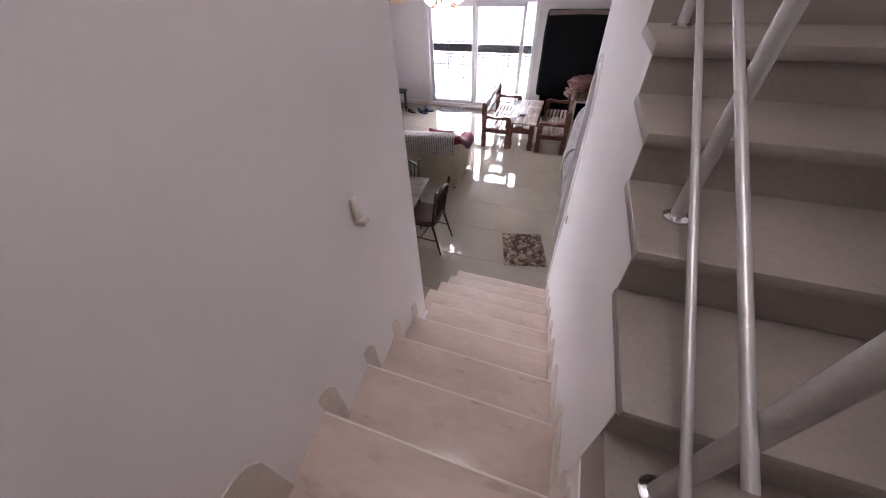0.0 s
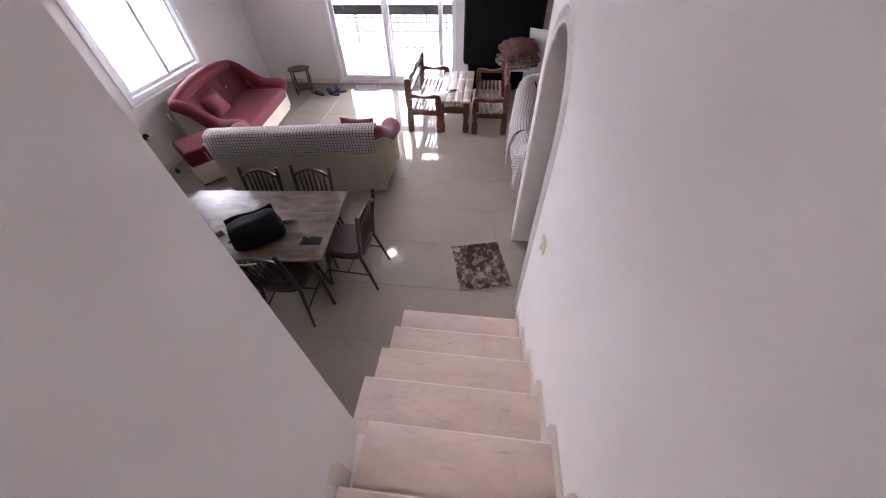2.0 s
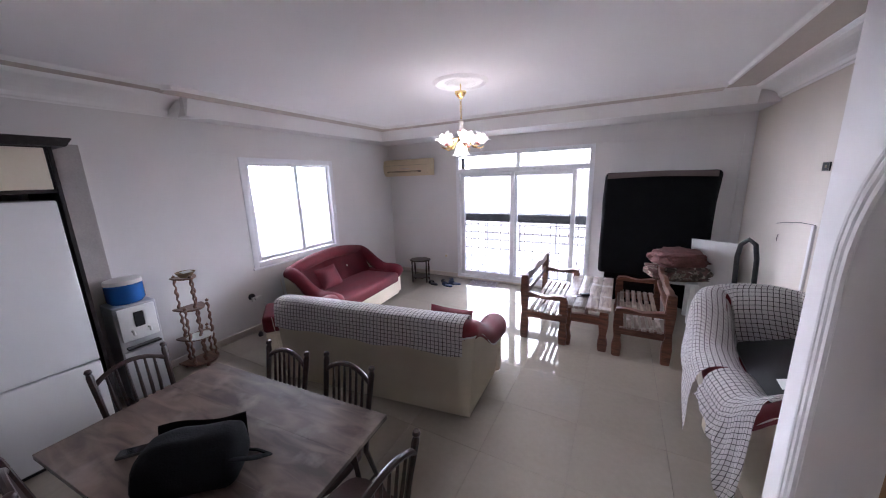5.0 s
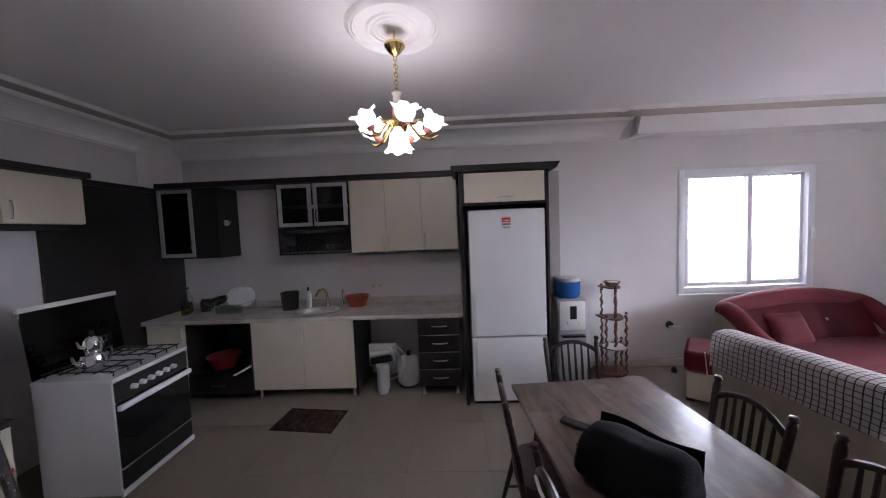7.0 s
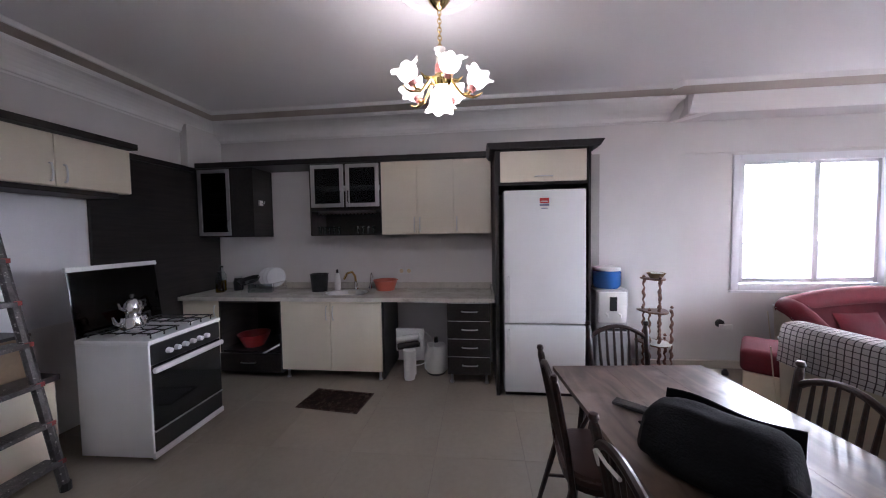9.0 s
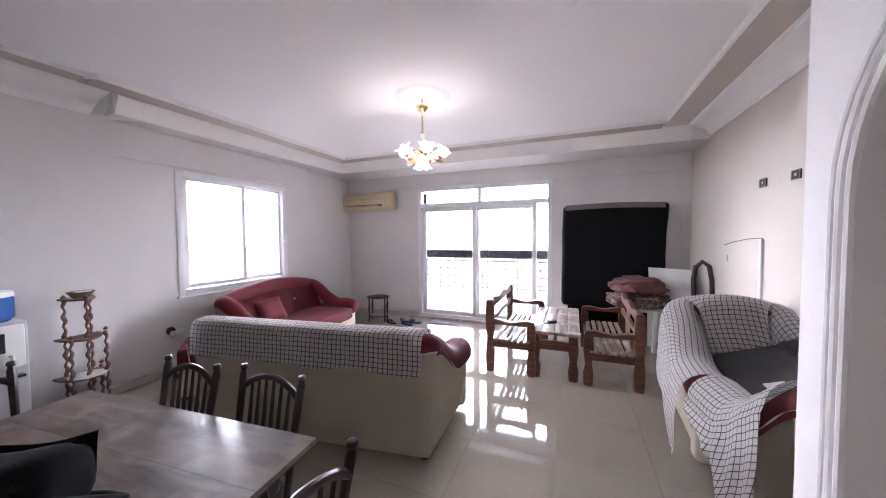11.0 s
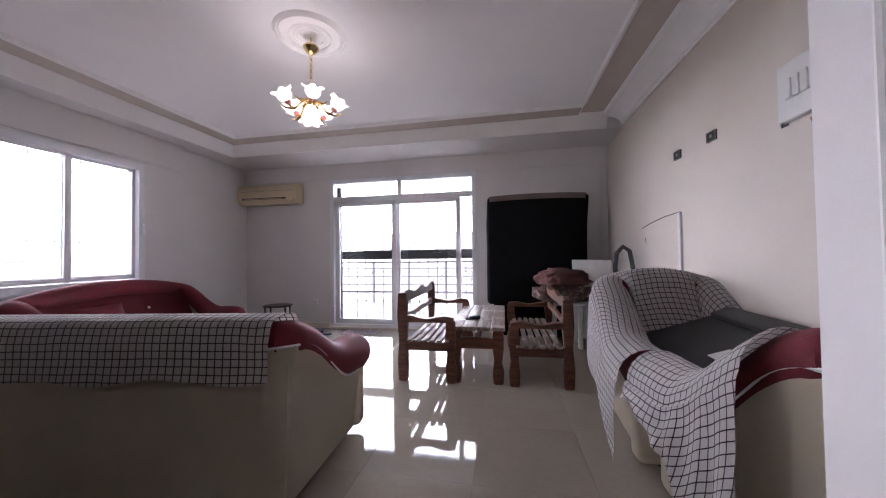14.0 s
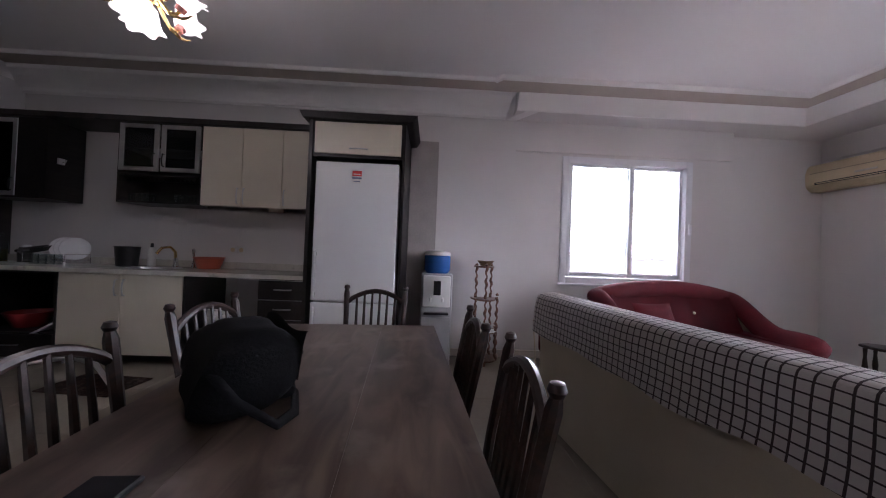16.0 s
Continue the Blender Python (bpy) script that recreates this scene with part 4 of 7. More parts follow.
for y in (0.05, 1.23):
    part("stretcher", moved(wavy(0.38, 0.085, 0.015, 1, 0.05), pose(-0.19, y, 0.31)), RUSTIC, ct, smooth=True)
part("stretcher", box(-0.02, 0.05, 0.34, 0.02, 1.23, 0.39, 0.006), RUSTIC, ct)
keys = thing("key_bunch", pose(-0.72, 5.80, 0.51, 0, 0, 30), "small dark bunch of keys on the table", "keys")
part("ring", tube([(0.035 * math.cos(t), 0.035 * math.sin(t), 0.006) for t in [2 * math.pi * k / 12 for k in range(12)]], 0.004, 6, closed=True), IRON, keys)
part("fob", box(0.02, -0.03, 0.0, 0.12, 0.03, 0.035, 0.01), BLACKPLASTIC, keys)
part("key", box(-0.09, -0.012, 0.0, -0.02, 0.012, 0.006, 0.002), STEEL, keys)

# little side table, slippers, rug
st = thing("side_table", pose(-3.72, 6.92, 0, 0, 0, 18), "small dark wooden side table with a lower shelf", "side table")
hexa = [(0.21 * math.cos(t), 0.17 * math.sin(t)) for t in [2 * math.pi * k / 8 + 0.39 for k in range(8)]]
part("top", prism(hexa, 0.025, "z", 0.42, 0.005), DARKCHAIR, st)
part("shelf", prism([(a * 0.9, b * 0.9) for a, b in hexa], 0.018, "z", 0.09, 0.004), DARKCHAIR, st)
for a, b in ((0.14, 0.10), (-0.14, 0.10), (0.14, -0.10), (-0.14, -0.10)):
    part("leg", lathe([(0.0, 0), (0.014, 0), (0.018, 0.08), (0.012, 0.14), (0.02, 0.25), (0.012, 0.34), (0.016, 0.42), (0, 0.42)], 10, (a, b, 0)), DARKCHAIR, st, smooth=True)
SLIP1 = material("black_rubber", (0.012, 0.012, 0.014), 0.6, bump=0.1)
SLIP2 = material("navy_rubber", (0.03, 0.045, 0.10), 0.6, bump=0.1)


def slipper(m, mat, label):
    s = thing("slipper", m, label, "slipper", "slippers by the balcony door")
    out = [(0.045 * math.cos(t) * (1 - 0.12 * math.sin(t)), 0.13 * math.sin(t)) for t in [2 * math.pi * k / 20 for k in range(20)]]
    part("sole", prism(out, 0.025, "z", 0, 0.006), mat, s, smooth=True)
    part("strap", sheet(lambda u, v: (0.048 * math.cos(math.pi * u), 0.01 + 0.07 * v, 0.02 + 0.045 * math.sin(math.pi * u)), 10, 3, 0.006), mat, s, smooth=True)


for x, y, r, mat, lab in ((-3.40, 6.83, 70, SLIP1, "black rubber slipper on the floor"), (-3.22, 6.95, 40, SLIP1, "black rubber slipper on the floor"), (-3.10, 6.84, 75, SLIP2, "navy rubber slipper on the floor"), (-3.02, 6.98, 100, SLIP2, "navy rubber slipper on the floor"), (-3.14, 7.08, 20, SLIP2, "navy rubber slipper on the floor")):
    slipper(pose(x, y, 0.001, 0, 0, r), mat, lab)


def mottled(name, cols, scale):
    m = bpy.data.materials.new(name)
    m.use_nodes = True
    n, l = m.node_tree.nodes, m.node_tree.links
    b = n["Principled BSDF"]
    tc, vo, ns, rp = n.new("ShaderNodeTexCoord"), n.new("ShaderNodeTexVoronoi"), n.new("ShaderNodeTexNoise"), n.new("ShaderNodeValToRGB")
    vo.inputs["Scale"].default_value, ns.inputs["Scale"].default_value = scale, scale * 1.6
    ns.inputs["Detail"].default_value = 6
    mx = n.new("ShaderNodeMixRGB")
    mx.inputs[0].default_value = 0.55
    l.new(tc.outputs["Object"], vo.inputs[0])
    l.new(tc.outputs["Object"], ns.inputs[0])
    l.new(vo.outputs["Color"], mx.inputs[1])
    l.new(ns.outputs["Color"], mx.inputs[2])
    l.new(mx.outputs[0], rp.inputs[0])
    e = rp.color_ramp.elements
    e[0].position, e[1].position = 0.36, 0.64
    e[0].color, e[1].color = (*cols[0], 1), (*cols[-1], 1)
    for k, c in enumerate(cols[1:-1]):
        q = e.new(0.40 + 0.2 * (k + 1) / len(cols))
        q.color = (*c, 1)
    rp.color_ramp.interpolation = "CONSTANT"
    l.new(rp.outputs[0], b.inputs["Base Color"])
    b.inputs["Roughness"].default_value = 0.95
    bp = n.new("ShaderNodeBump")
    bp.inputs["Strength"].default_value, bp.inputs["Distance"].default_value = 0.5, 0.006
    n2 = n.new("ShaderNodeTexNoise")
    n2.inputs["Scale"].default_value = 220
    l.new(tc.outputs["Object"], n2.inputs[0])
    l.new(n2.outputs[0], bp.inputs["Height"])
    l.new(bp.outputs[0], b.inputs["Normal"])
    return m


MATPRINT = mottled("printed_doormat", [(0.10, 0.065, 0.055), (0.30, 0.22, 0.17), (0.42, 0.34, 0.26), (0.20, 0.14, 0.11), (0.48, 0.40, 0.31)], 16)
RUGPRINT = mottled("faded_rug", [(0.36, 0.30, 0.28), (0.50, 0.45, 0.44), (0.30, 0.26, 0.28), (0.55, 0.50, 0.48)], 20)
KRUG = mottled("brown_mat", [(0.045, 0.025, 0.02), (0.09, 0.055, 0.04), (0.06, 0.03, 0.025), (0.12, 0.08, 0.06)], 24)


def rug(name, m, w, d, mat, label):
    def fn(u, v):
        return ((u - 0.5) * w, (v - 0.5) * d, 0.006 + 0.004 * noise.noise(Vector((u * 4, v * 4, w))))
    t = thing(name, m, label, "floor mat")
    part("mat_surface", sheet(fn, 20, 20, 0.006), mat, t, smooth=True)
    part("border", tube([(-w / 2, -d / 2, 0.006), (w / 2, -d / 2, 0.006), (w / 2, d / 2, 0.006), (-w / 2, d / 2, 0.006)], 0.006, 6, closed=True), mat, t)


rug("doormat", pose(-0.095, 2.73, 0.001, 0, 0, 13.5), 0.50, 0.58, MATPRINT, "brown patchwork-print doormat at the stair foot")
rug("door_rug", pose(-2.52, 7.22, 0.001, 0, 0, 4), 0.52, 0.30, RUGPRINT, "faded patterned rug at the balcony door")
rug("kitchen_mat", pose(-3.60, 0.20, 0.001, 0, 0, 84), 0.58, 0.34, KRUG, "worn dark brown mat before the sink")

# air conditioner
ac = thing("air_conditioner", pose(-4.18, NY - 0.02, 2.04), "yellowed white wall-mounted air conditioner", "air conditioner")
prof = [(0, 0.0), (-0.13, 0.0), (-0.19, 0.06), (-0.20, 0.20), (-0.17, 0.30), (-0.12, 0.325), (0, 0.325)]
part("casing", prism(prof, 1.12, "x", -0.56, 0.012), OLDPLASTIC, ac, smooth=True)
part("louvre", box(-0.44, -0.204, 0.070, 0.36, -0.16, 0.096, 0.004), BLACKPLASTIC, ac, "dark air outlet slot")
part("flap", moved(box(-0.42, -0.03, 0, 0.30, 0.0, 0.008, 0.003), pose(0, -0.185, 0.062, -35)), OLDPLASTIC, ac)
part("grille_line", box(-0.49, -0.201, 0.205, 0.49, -0.19, 0.21), GROUT, ac)
part("badge", box(-0.08, -0.203, 0.13, 0.10, -0.195, 0.15, 0.003), WORKTOP, ac)
part("end_cap", box(0.36, -0.197, 0.03, 0.50, -0.14, 0.18, 0.01), OLDPLASTIC, ac)

# black-covered mattress leaning at the wall, bedding on a stool, panel and hose
cover = thing("wrapped_mattress", pose(0.09, NY - 0.05, 0.0, 4), "tall mattress wrapped in black cloth leaning on the wall", "mattress")
bm = box(-0.69, -0.14, 0.45, 0.67, 0.0, 1.98, 0.065, seg=4)
bmesh.ops.subdivide_edges(bm, edges=bm.edges[:], cuts=3, use_grid_fill=True)
for v in bm.verts:
    v.co.y += 0.02 * noise.noise(v.co * 3.0)
    v.co.x += 0.025 * noise.noise(v.co * 2.2 + Vector((3, 0, 0)))
part("cloth", bm, BLACKFAB, cover, smooth=True)
part("skirt", sheet(lambda u, v: (-0.60 + 1.22 * u, -0.12 - 0.03 * math.sin(u * 30) * v, 0.50 - 0.49 * v), 60, 8, 0.006), BLACKFAB, cover, smooth=True)
part("top_band", sheet(lambda u, v: (-0.64 + 1.26 * u, -0.172 - 0.004 * math.sin(9 * u), 1.975 - 0.075 * v + 0.02 * math.sin(u * 3.1)), 30, 3, 0.005), material("brown_tape", (0.22, 0.17, 0.155), 0.6), cover, "brown folded edge band")
stool = thing("stool", pose(0.38, 6.88, 0), "white plastic stool under folded blankets", "stool")
part("seat", box(-0.21, -0.19, 0.52, 0.21, 0.19, 0.55, 0.02), WHITEPLASTIC, stool)
for a in (-0.15, 0.15):
    for b in (-0.15, 0.15):
        part("leg", box(a - 0.025, b - 0.025, 0, a + 0.025, b + 0.025, 0.52, 0.008), WHITEPLASTIC, stool)
BL1 = material("dusty_red_blanket", (0.13, 0.055, 0.05), 0.95, vary=0.3, scale=8, bump=0.4, fine=70)
BL2 = mottled("patterned_blanket", [(0.08, 0.06, 0.05), (0.25, 0.21, 0.17), (0.14, 0.08, 0.07), (0.35, 0.30, 0.25)], 14)


def blanket(z, w, d, h, mat, label, seed):
    bm = bmesh.new()
    bmesh.ops.create_icosphere(bm, subdivisions=4, radius=1)
    for v in bm.verts:
        c = v.co
        f = 1 + 0.26 * noise.noise(c * 2.3 + Vector((seed, 0, 0))) + 0.16 * noise.noise(c * 5 + Vector((0, seed, 0))) + 0.05 * noise.noise(c * 14)
        v.co = Vector((math.copysign(abs(c.x) ** 0.6, c.x) * w / 2 * f, math.copysign(abs(c.y) ** 0.6, c.y) * d / 2 * f, h / 2 + math.copysign(abs(c.z) ** 0.7, c.z) * h / 2 * (f if c.z > 0 else 1)))
    solo("blanket", bm, mat, label, "blanket", "folded blankets", m=pose(0.36, 6.85, z, 0, 0, 12 * seed), smooth=True)


blanket(0.55, 0.66, 0.44, 0.22, BL2, "patterned folded blanket on the stool", 1)
blanket(0.73, 0.58, 0.44, 0.22, BL1, "dusty red crumpled blanket on top of the pile", 2)
solo("leaning_board", moved(box(-0.24, 0, 0, 0.24, 0.02, 1.08, 0.004), pose(0.82, 7.16, 0.004, 10, 0, -28)), WHITEPLASTIC, "pale flat board leaning in the corner", "board")
hose = [(0.95, 6.42, 0.05), (0.90, 6.40, 0.6), (0.88, 6.39, 1.05), (0.89, 6.36, 1.20), (0.94, 6.32, 1.27), (0.99, 6.28, 1.22), (1.01, 6.26, 1.05), (1.02, 6.25, 0.70)]
vac = thing("vacuum_hose", label="black corrugated vacuum hose standing behind the sofa", category="vacuum hose")
part("hose", tube([(a - 0.05, b, c * 0.96) for a, b, c in hose], 0.024, 10), BLACKPLASTIC, vac, smooth=True)
part("cleaner_body", box(0.86, 6.2, 0.0, 1.06, 6.5, 0.24, 0.06, seg=4), BLACKPLASTIC, vac, smooth=True)

# wall fittings
def junction(m, label):
    t = thing("junction_box", m, label, "junction box", "open junction boxes")
    part("hole", box(-0.012, -0.05, -0.035, 0.004, 0.05, 0.035, 0.003), BLACKPLASTIC, t)
    part("rim", tube([(-0.012, -0.05, -0.035), (-0.012, 0.05, -0.035), (-0.012, 0.05, 0.035), (-0.012, -0.05, 0.035)], 0.003, 5, closed=True), material("raw_plaster", (0.5, 0.46, 0.42), 0.9), t)
    part("terminal", box(-0.014, -0.012, -0.01, -0.008, 0.012, 0.012, 0.002), OLDPLASTIC, t)


junction(pose(EX, 5.56, 1.96), "open black junction box in the wall")
junction(pose(EX, 5.11, 1.955), "open black junction box in the wall")
fuse = thing("fuse_box", pose(EX, 4.33, 1.95), "open white fuse box with broken plaster round it", "fuse box")
part("case", box(-0.04, -0.18, -0.15, 0.003, 0.18, 0.14, 0.006), WHITEPLASTIC, fuse)
for k in range(6):
    part("breaker", box(-0.055, -0.14 + 0.045 * k, -0.05, -0.04, -0.105 + 0.045 * k, 0.05, 0.003), WHITEPLASTIC, fuse)
part("recess", box(-0.006, 0.17, -0.16, 0.003, 0.21, 0.15), BLACKPLASTIC, fuse)
part("bare_plaster", prism([(0.0, -0.16), (-0.06, -0.19), (-0.04, -0.26), (0.02, -0.24), (0.05, -0.17)], 0.004, "x", -0.004), material("exposed_brick", (0.36, 0.20, 0.13), 0.9), fuse)
duct = thing("cable_duct", label="painted cable duct and loose wire on the wall", category="cable duct")
part("channel", box(EX - 0.02, 5.53, 0.75, EX, 5.57, 1.48, 0.004), WALL, duct)
part("wire", tube([(EX - 0.004, 5.55, 1.485), (EX - 0.006, 5.8, 1.475), (EX - 0.006, 6.1, 1.44), (EX - 0.005, 6.3, 1.405)], 0.0035, 5), BLACKPLASTIC, duct)
part("wire", tube([(EX - 0.005, 6.22, 1.30), (EX - 0.03, 6.16, 1.27), (EX - 0.04, 6.12, 1.25)], 0.003, 5), BLACKPLASTIC, duct)


def socket(m, label, group="wall sockets"):
    t = thing("wall_socket", m, label, "wall socket", group)
    part("plate", box(-0.04, -0.012, -0.04, 0.04, 0, 0.04, 0.006), WHITEPLASTIC, t, smooth=True)
    part("well", moved(lathe([(0.0, -0.004), (0.02, -0.004), (0.024, 0.003), (0.0, 0.003)], 16), pose(0, -0.011, 0, 90)), OLDPLASTIC, t)
    return t


brk = thing("broken_socket", pose(WX - 0.012, 4.12, 0.47), "broken white wall socket hanging from a hole", "wall socket")
part("hole", lathe([(0.0, 0.0), (0.045, 0.0), (0.04, 0.02), (0.0, 0.02)], 12), BLACKPLASTIC, brk).matrix_local = pose(-0.006, 0, 0.02, 0, 90, 0)
part("plate", box(0.012, -0.02, -0.045, 0.035, 0.11, 0.015, 0.008), WHITEPLASTIC, brk)
part("insert", box(0.03, 0.01, -0.03, 0.055, 0.05, 0.01, 0.006), WHITEPLASTIC, brk)
socket(pose(-3.42, NY, 0.42), "white wall socket near the balcony door")
sw = thing("light_switch", pose(SX1, 1.97, 1.13), "old white light switch on the stair wall", "light switch")
part("plate", box(-0.014, -0.045, -0.045, 0, 0.045, 0.045, 0.006), OLDPLASTIC, sw, smooth=True)
part("rocker", moved(box(-0.012, -0.02, -0.03, 0.0, 0.02, 0.03, 0.004), pose(-0.012, 0, 0, 0, 6, 0)), WHITEPLASTIC, sw, smooth=True)

# ---- kitchen along the west wall ----
KX = -4.00            # front of the base units
GAPK = 0.003


def door_leaf(parent, x, y0, y1, z0, z1, mat=None, handle=None, lab=""):
    d = part("door", box(x, y0 + GAPK, z0 + GAPK, x + 0.018, y1 - GAPK, z1 - GAPK, 0.003), mat or CREAM, parent, lab)
    if handle:
        (ya, za), (yb, zb) = handle
        bow_handle(d, (x + 0.018, ya, za), (x + 0.018, yb, zb), (0.024, 0, 0))
    return d


def cabinet(name, label, y0, y1, z0, z1, x0, x1, mat, group, open_front=False, t=0.018):
    c = thing(name, None, label, "kitchen cabinet", group)
    part("side_panel", box(x0, y0, z0, x1, y0 + t, z1), mat, c)
    part("side_panel", box(x0, y1 - t, z0, x1, y1, z1), mat, c)
    part("bottom_panel", box(x0, y0 + t, z0, x1, y1 - t, z0 + t), mat, c)
    part("top_panel", box(x0, y0 + t, z1 - t, x1, y1 - t, z1), mat, c)
    part("back_panel", box(x0, y0 + t, z0 + t, x0 + 0.006, y1 - t, z1 - t), mat, c)
    return c


def feet(c, y0, y1, x0=-4.50, x1=-4.06, h=0.10):
    for x in (x0, x1):
        for y in (y0 + 0.04, y1 - 0.04):
            part("foot", lathe([(0, 0), (0.022, 0), (0.022, 0.012), (0.014, 0.02), (0.014, h), (0, h)], 12, (x, y, 0)), STEEL, c, "chrome adjustable foot")


BG, UG_ = "base units of the kitchen", "wall units of the kitchen"
XB = WX + 0.01
u = cabinet("base_cabinet", "cream base cabinet beside the corner", -1.70, -1.27, 0.10, 0.83, XB, KX - 0.02, CREAM, BG)
door_leaf(u, KX - 0.02, -1.70, -1.27, 0.10, 0.83, handle=((-1.31, 0.66), (-1.31, 0.78)))
u = cabinet("base_cabinet", "black open base cabinet with a bottom drawer", -1.27, -0.57, 0.06, 0.83, XB, KX, BLACKWOOD, BG)
part("shelf", box(XB + 0.01, -1.25, 0.27, KX - 0.02, -0.59, 0.288), BLACKWOOD, u)
d = part("drawer", box(KX - 0.002, -1.265, 0.08, KX + 0.016, -0.575, 0.27, 0.003), BLACKWOOD, u)
bow_handle(d, (KX + 0.016, -1.02, 0.175), (KX + 0.016, -0.86, 0.175), (0.02, 0, 0))
u = cabinet("base_cabinet", "cream two-door base cabinet under the sink", -0.57, 0.52, 0.10, 0.83, XB, KX - 0.02, CREAM, BG)
door_leaf(u, KX - 0.02, -0.57, -0.025, 0.10, 0.83, handle=((-0.06, 0.64), (-0.06, 0.78)))
door_leaf(u, KX - 0.02, -0.025, 0.52, 0.10, 0.83, handle=((0.01, 0.64), (0.01, 0.78)))
feet(u, -0.57, 0.52)
solo("end_panel", box(XB, 0.522, 0.03, KX - 0.005, 0.545, 0.83, 0.002), BLACKWOOD, "black laminate end panel", "panel")
u = cabinet("drawer_cabinet", "black drawer unit with four bow handles", 1.19, 1.62, 0.10, 0.83, XB, KX - 0.02, BLACKWOOD, BG)
for k in range(4):
    z0 = 0.105 + 0.18 * k
    d = part("drawer", box(KX - 0.02, 1.193, z0, KX, 1.617, z0 + 0.174, 0.003), BLACKWOOD, u)
    part("edge_strip", box(KX - 0.018, 1.195, z0 + 0.174, KX - 0.002, 1.615, z0 + 0.179), STEEL, u, "thin pale edge strip")
    bow_handle(d, (KX, 1.34, z0 + 0.095), (KX, 1.49, z0 + 0.095), (0.022, 0, 0))
feet(u, 1.19, 1.62)
# worktop with the sink cut in
SKY0, SKY1, SKX0, SKX1 = -0.16, 0.26, -4.42, -4.12
wt = thing("worktop", None, "pale veined marble worktop with an upstand", "worktop")
T0, T1 = 0.835, 0.875
for y0, y1, x0, x1 in ((-1.74, SKY0, XB, KX + 0.03), (SKY1, 1.66, XB, KX + 0.03), (SKY0, SKY1, XB, SKX0), (SKY0, SKY1, SKX1, KX + 0.03)):
    part("slab", box(x0, y0, T0, x1, y1, T1, 0.003), WORKTOP, wt)
part("upstand", box(XB, -1.74, T1 - 0.001, XB + 0.02, 1.66, T1 + 0.07, 0.004), WORKTOP, wt)
part("upstand", box(XB + 0.02, 1.642, T1 - 0.001, KX + 0.02, 1.662, T1 + 0.05, 0.004), WORKTOP, wt)
part("upstand", box(XB + 0.02, -1.745, T1 - 0.001, KX + 0.02, -1.725, T1 + 0.06, 0.004), WORKTOP, wt)
sink = thing("sink", pose((SKX0 + SKX1) / 2, (SKY0 + SKY1) / 2, T1), "round stainless steel sink bowl", "sink")
sb = lathe([(0.235, 0.004), (0.225, 0.006), (0.20, 0.0), (0.19, -0.10), (0.15, -0.135), (0.03, -0.14), (0.0, -0.14)], 28)
moved(sb, Matrix.Diagonal((0.78, 1.0, 1, 1)))
part("bowl", sb, STEEL, sink, smooth=True)
part("drain", lathe([(0.0, -0.134), (0.03, -0.134), (0.03, -0.139), (0, -0.139)], 12), CHROME, sink)
fa = thing("mixer_tap", pose(-4.50, 0.07, T1), "brass-toned curved kitchen mixer tap", "tap")
part("base", lathe([(0, 0), (0.03, 0), (0.028, 0.02), (0.02, 0.03), (0.02, 0.09), (0, 0.10)], 14), CHROME, fa, smooth=True)
part("spout", tube([(0, 0, 0.08), (0.0, -0.01, 0.16), (0.04, -0.03, 0.21), (0.11, -0.06, 0.20), (0.15, -0.08, 0.14)], 0.013, 10), BRASS, fa, "worn brass spout", True)
part("lever", tube([(0, 0, 0.10), (0.05, 0.04, 0.06)], 0.009, 8), CHROME, fa, smooth=True)
fa = thing("filter_tap", pose(-4.52, 0.24, T1), "thin chrome swan-neck filter tap", "tap")
part("spout", tube([(0, 0, 0), (0, 0, 0.15)] + [(0.05 - 0.05 * math.cos(t), 0.02 * t, 0.15 + 0.05 * math.sin(t)) for t in [math.pi * k / 8 for k in range(1, 9)]], 0.007, 8), CHROME, fa, smooth=True)
part("base", lathe([(0, 0), (0.02, 0), (0.02, 0.02), (0.012, 0.05), (0, 0.05)], 12), CHROME, fa, smooth=True)
pot = thing("pot", pose(-4.38, -0.32, T1), "tall black bucket on the worktop", "bucket")
part("body", lathe([(0, 0), (0.085, 0.0), (0.10, 0.19), (0.105, 0.20), (0.098, 0.20), (0.082, 0.01), (0, 0.01)], 20), BLACKPLASTIC, pot, smooth=True)
bt = thing("soap_bottle", pose(-4.44, -0.13, T1), "white detergent bottle with dark cap", "bottle")
part("body", lathe([(0, 0), (0.034, 0), (0.036, 0.14), (0.022, 0.19), (0.014, 0.20), (0, 0.20)], 14), WHITEPLASTIC, bt, smooth=True)
part("cap", lathe([(0, 0.20), (0.015, 0.20), (0.012, 0.24), (0, 0.245)], 10), BLACKPLASTIC, bt)
bs = thing("basin", pose(-4.46, 0.44, T1), "translucent red plastic basin on the worktop", "basin")
part("bowl", lathe([(0, 0), (0.10, 0.0), (0.135, 0.11), (0.145, 0.115), (0.14, 0.12), (0.13, 0.115), (0.095, 0.008), (0, 0.008)], 22), material("red_plastic", (0.55, 0.13, 0.08), 0.35, bump=0.0), bs, smooth=True)
for y in (0.60, 0.69):
    s = socket(pose(WX, y, 1.08, 0, 0, 90), "white double wall socket over the worktop")
GLS = glass("clear_glass", (0.86, 0.90, 0.90))
OIL = glass("yellow_oil", (0.75, 0.55, 0.12))
rack = thing("dish_rack", pose(-4.40, -1.02, T1), "wire dish rack with plates, pans and glasses", "dish rack")
for y in (-0.20, 0.20):
    part("rail", tube([(-0.12, y, 0.0), (-0.12, y, 0.10), (0.12, y, 0.10), (0.12, y, 0.0)], 0.004, 6), CHROME, rack)
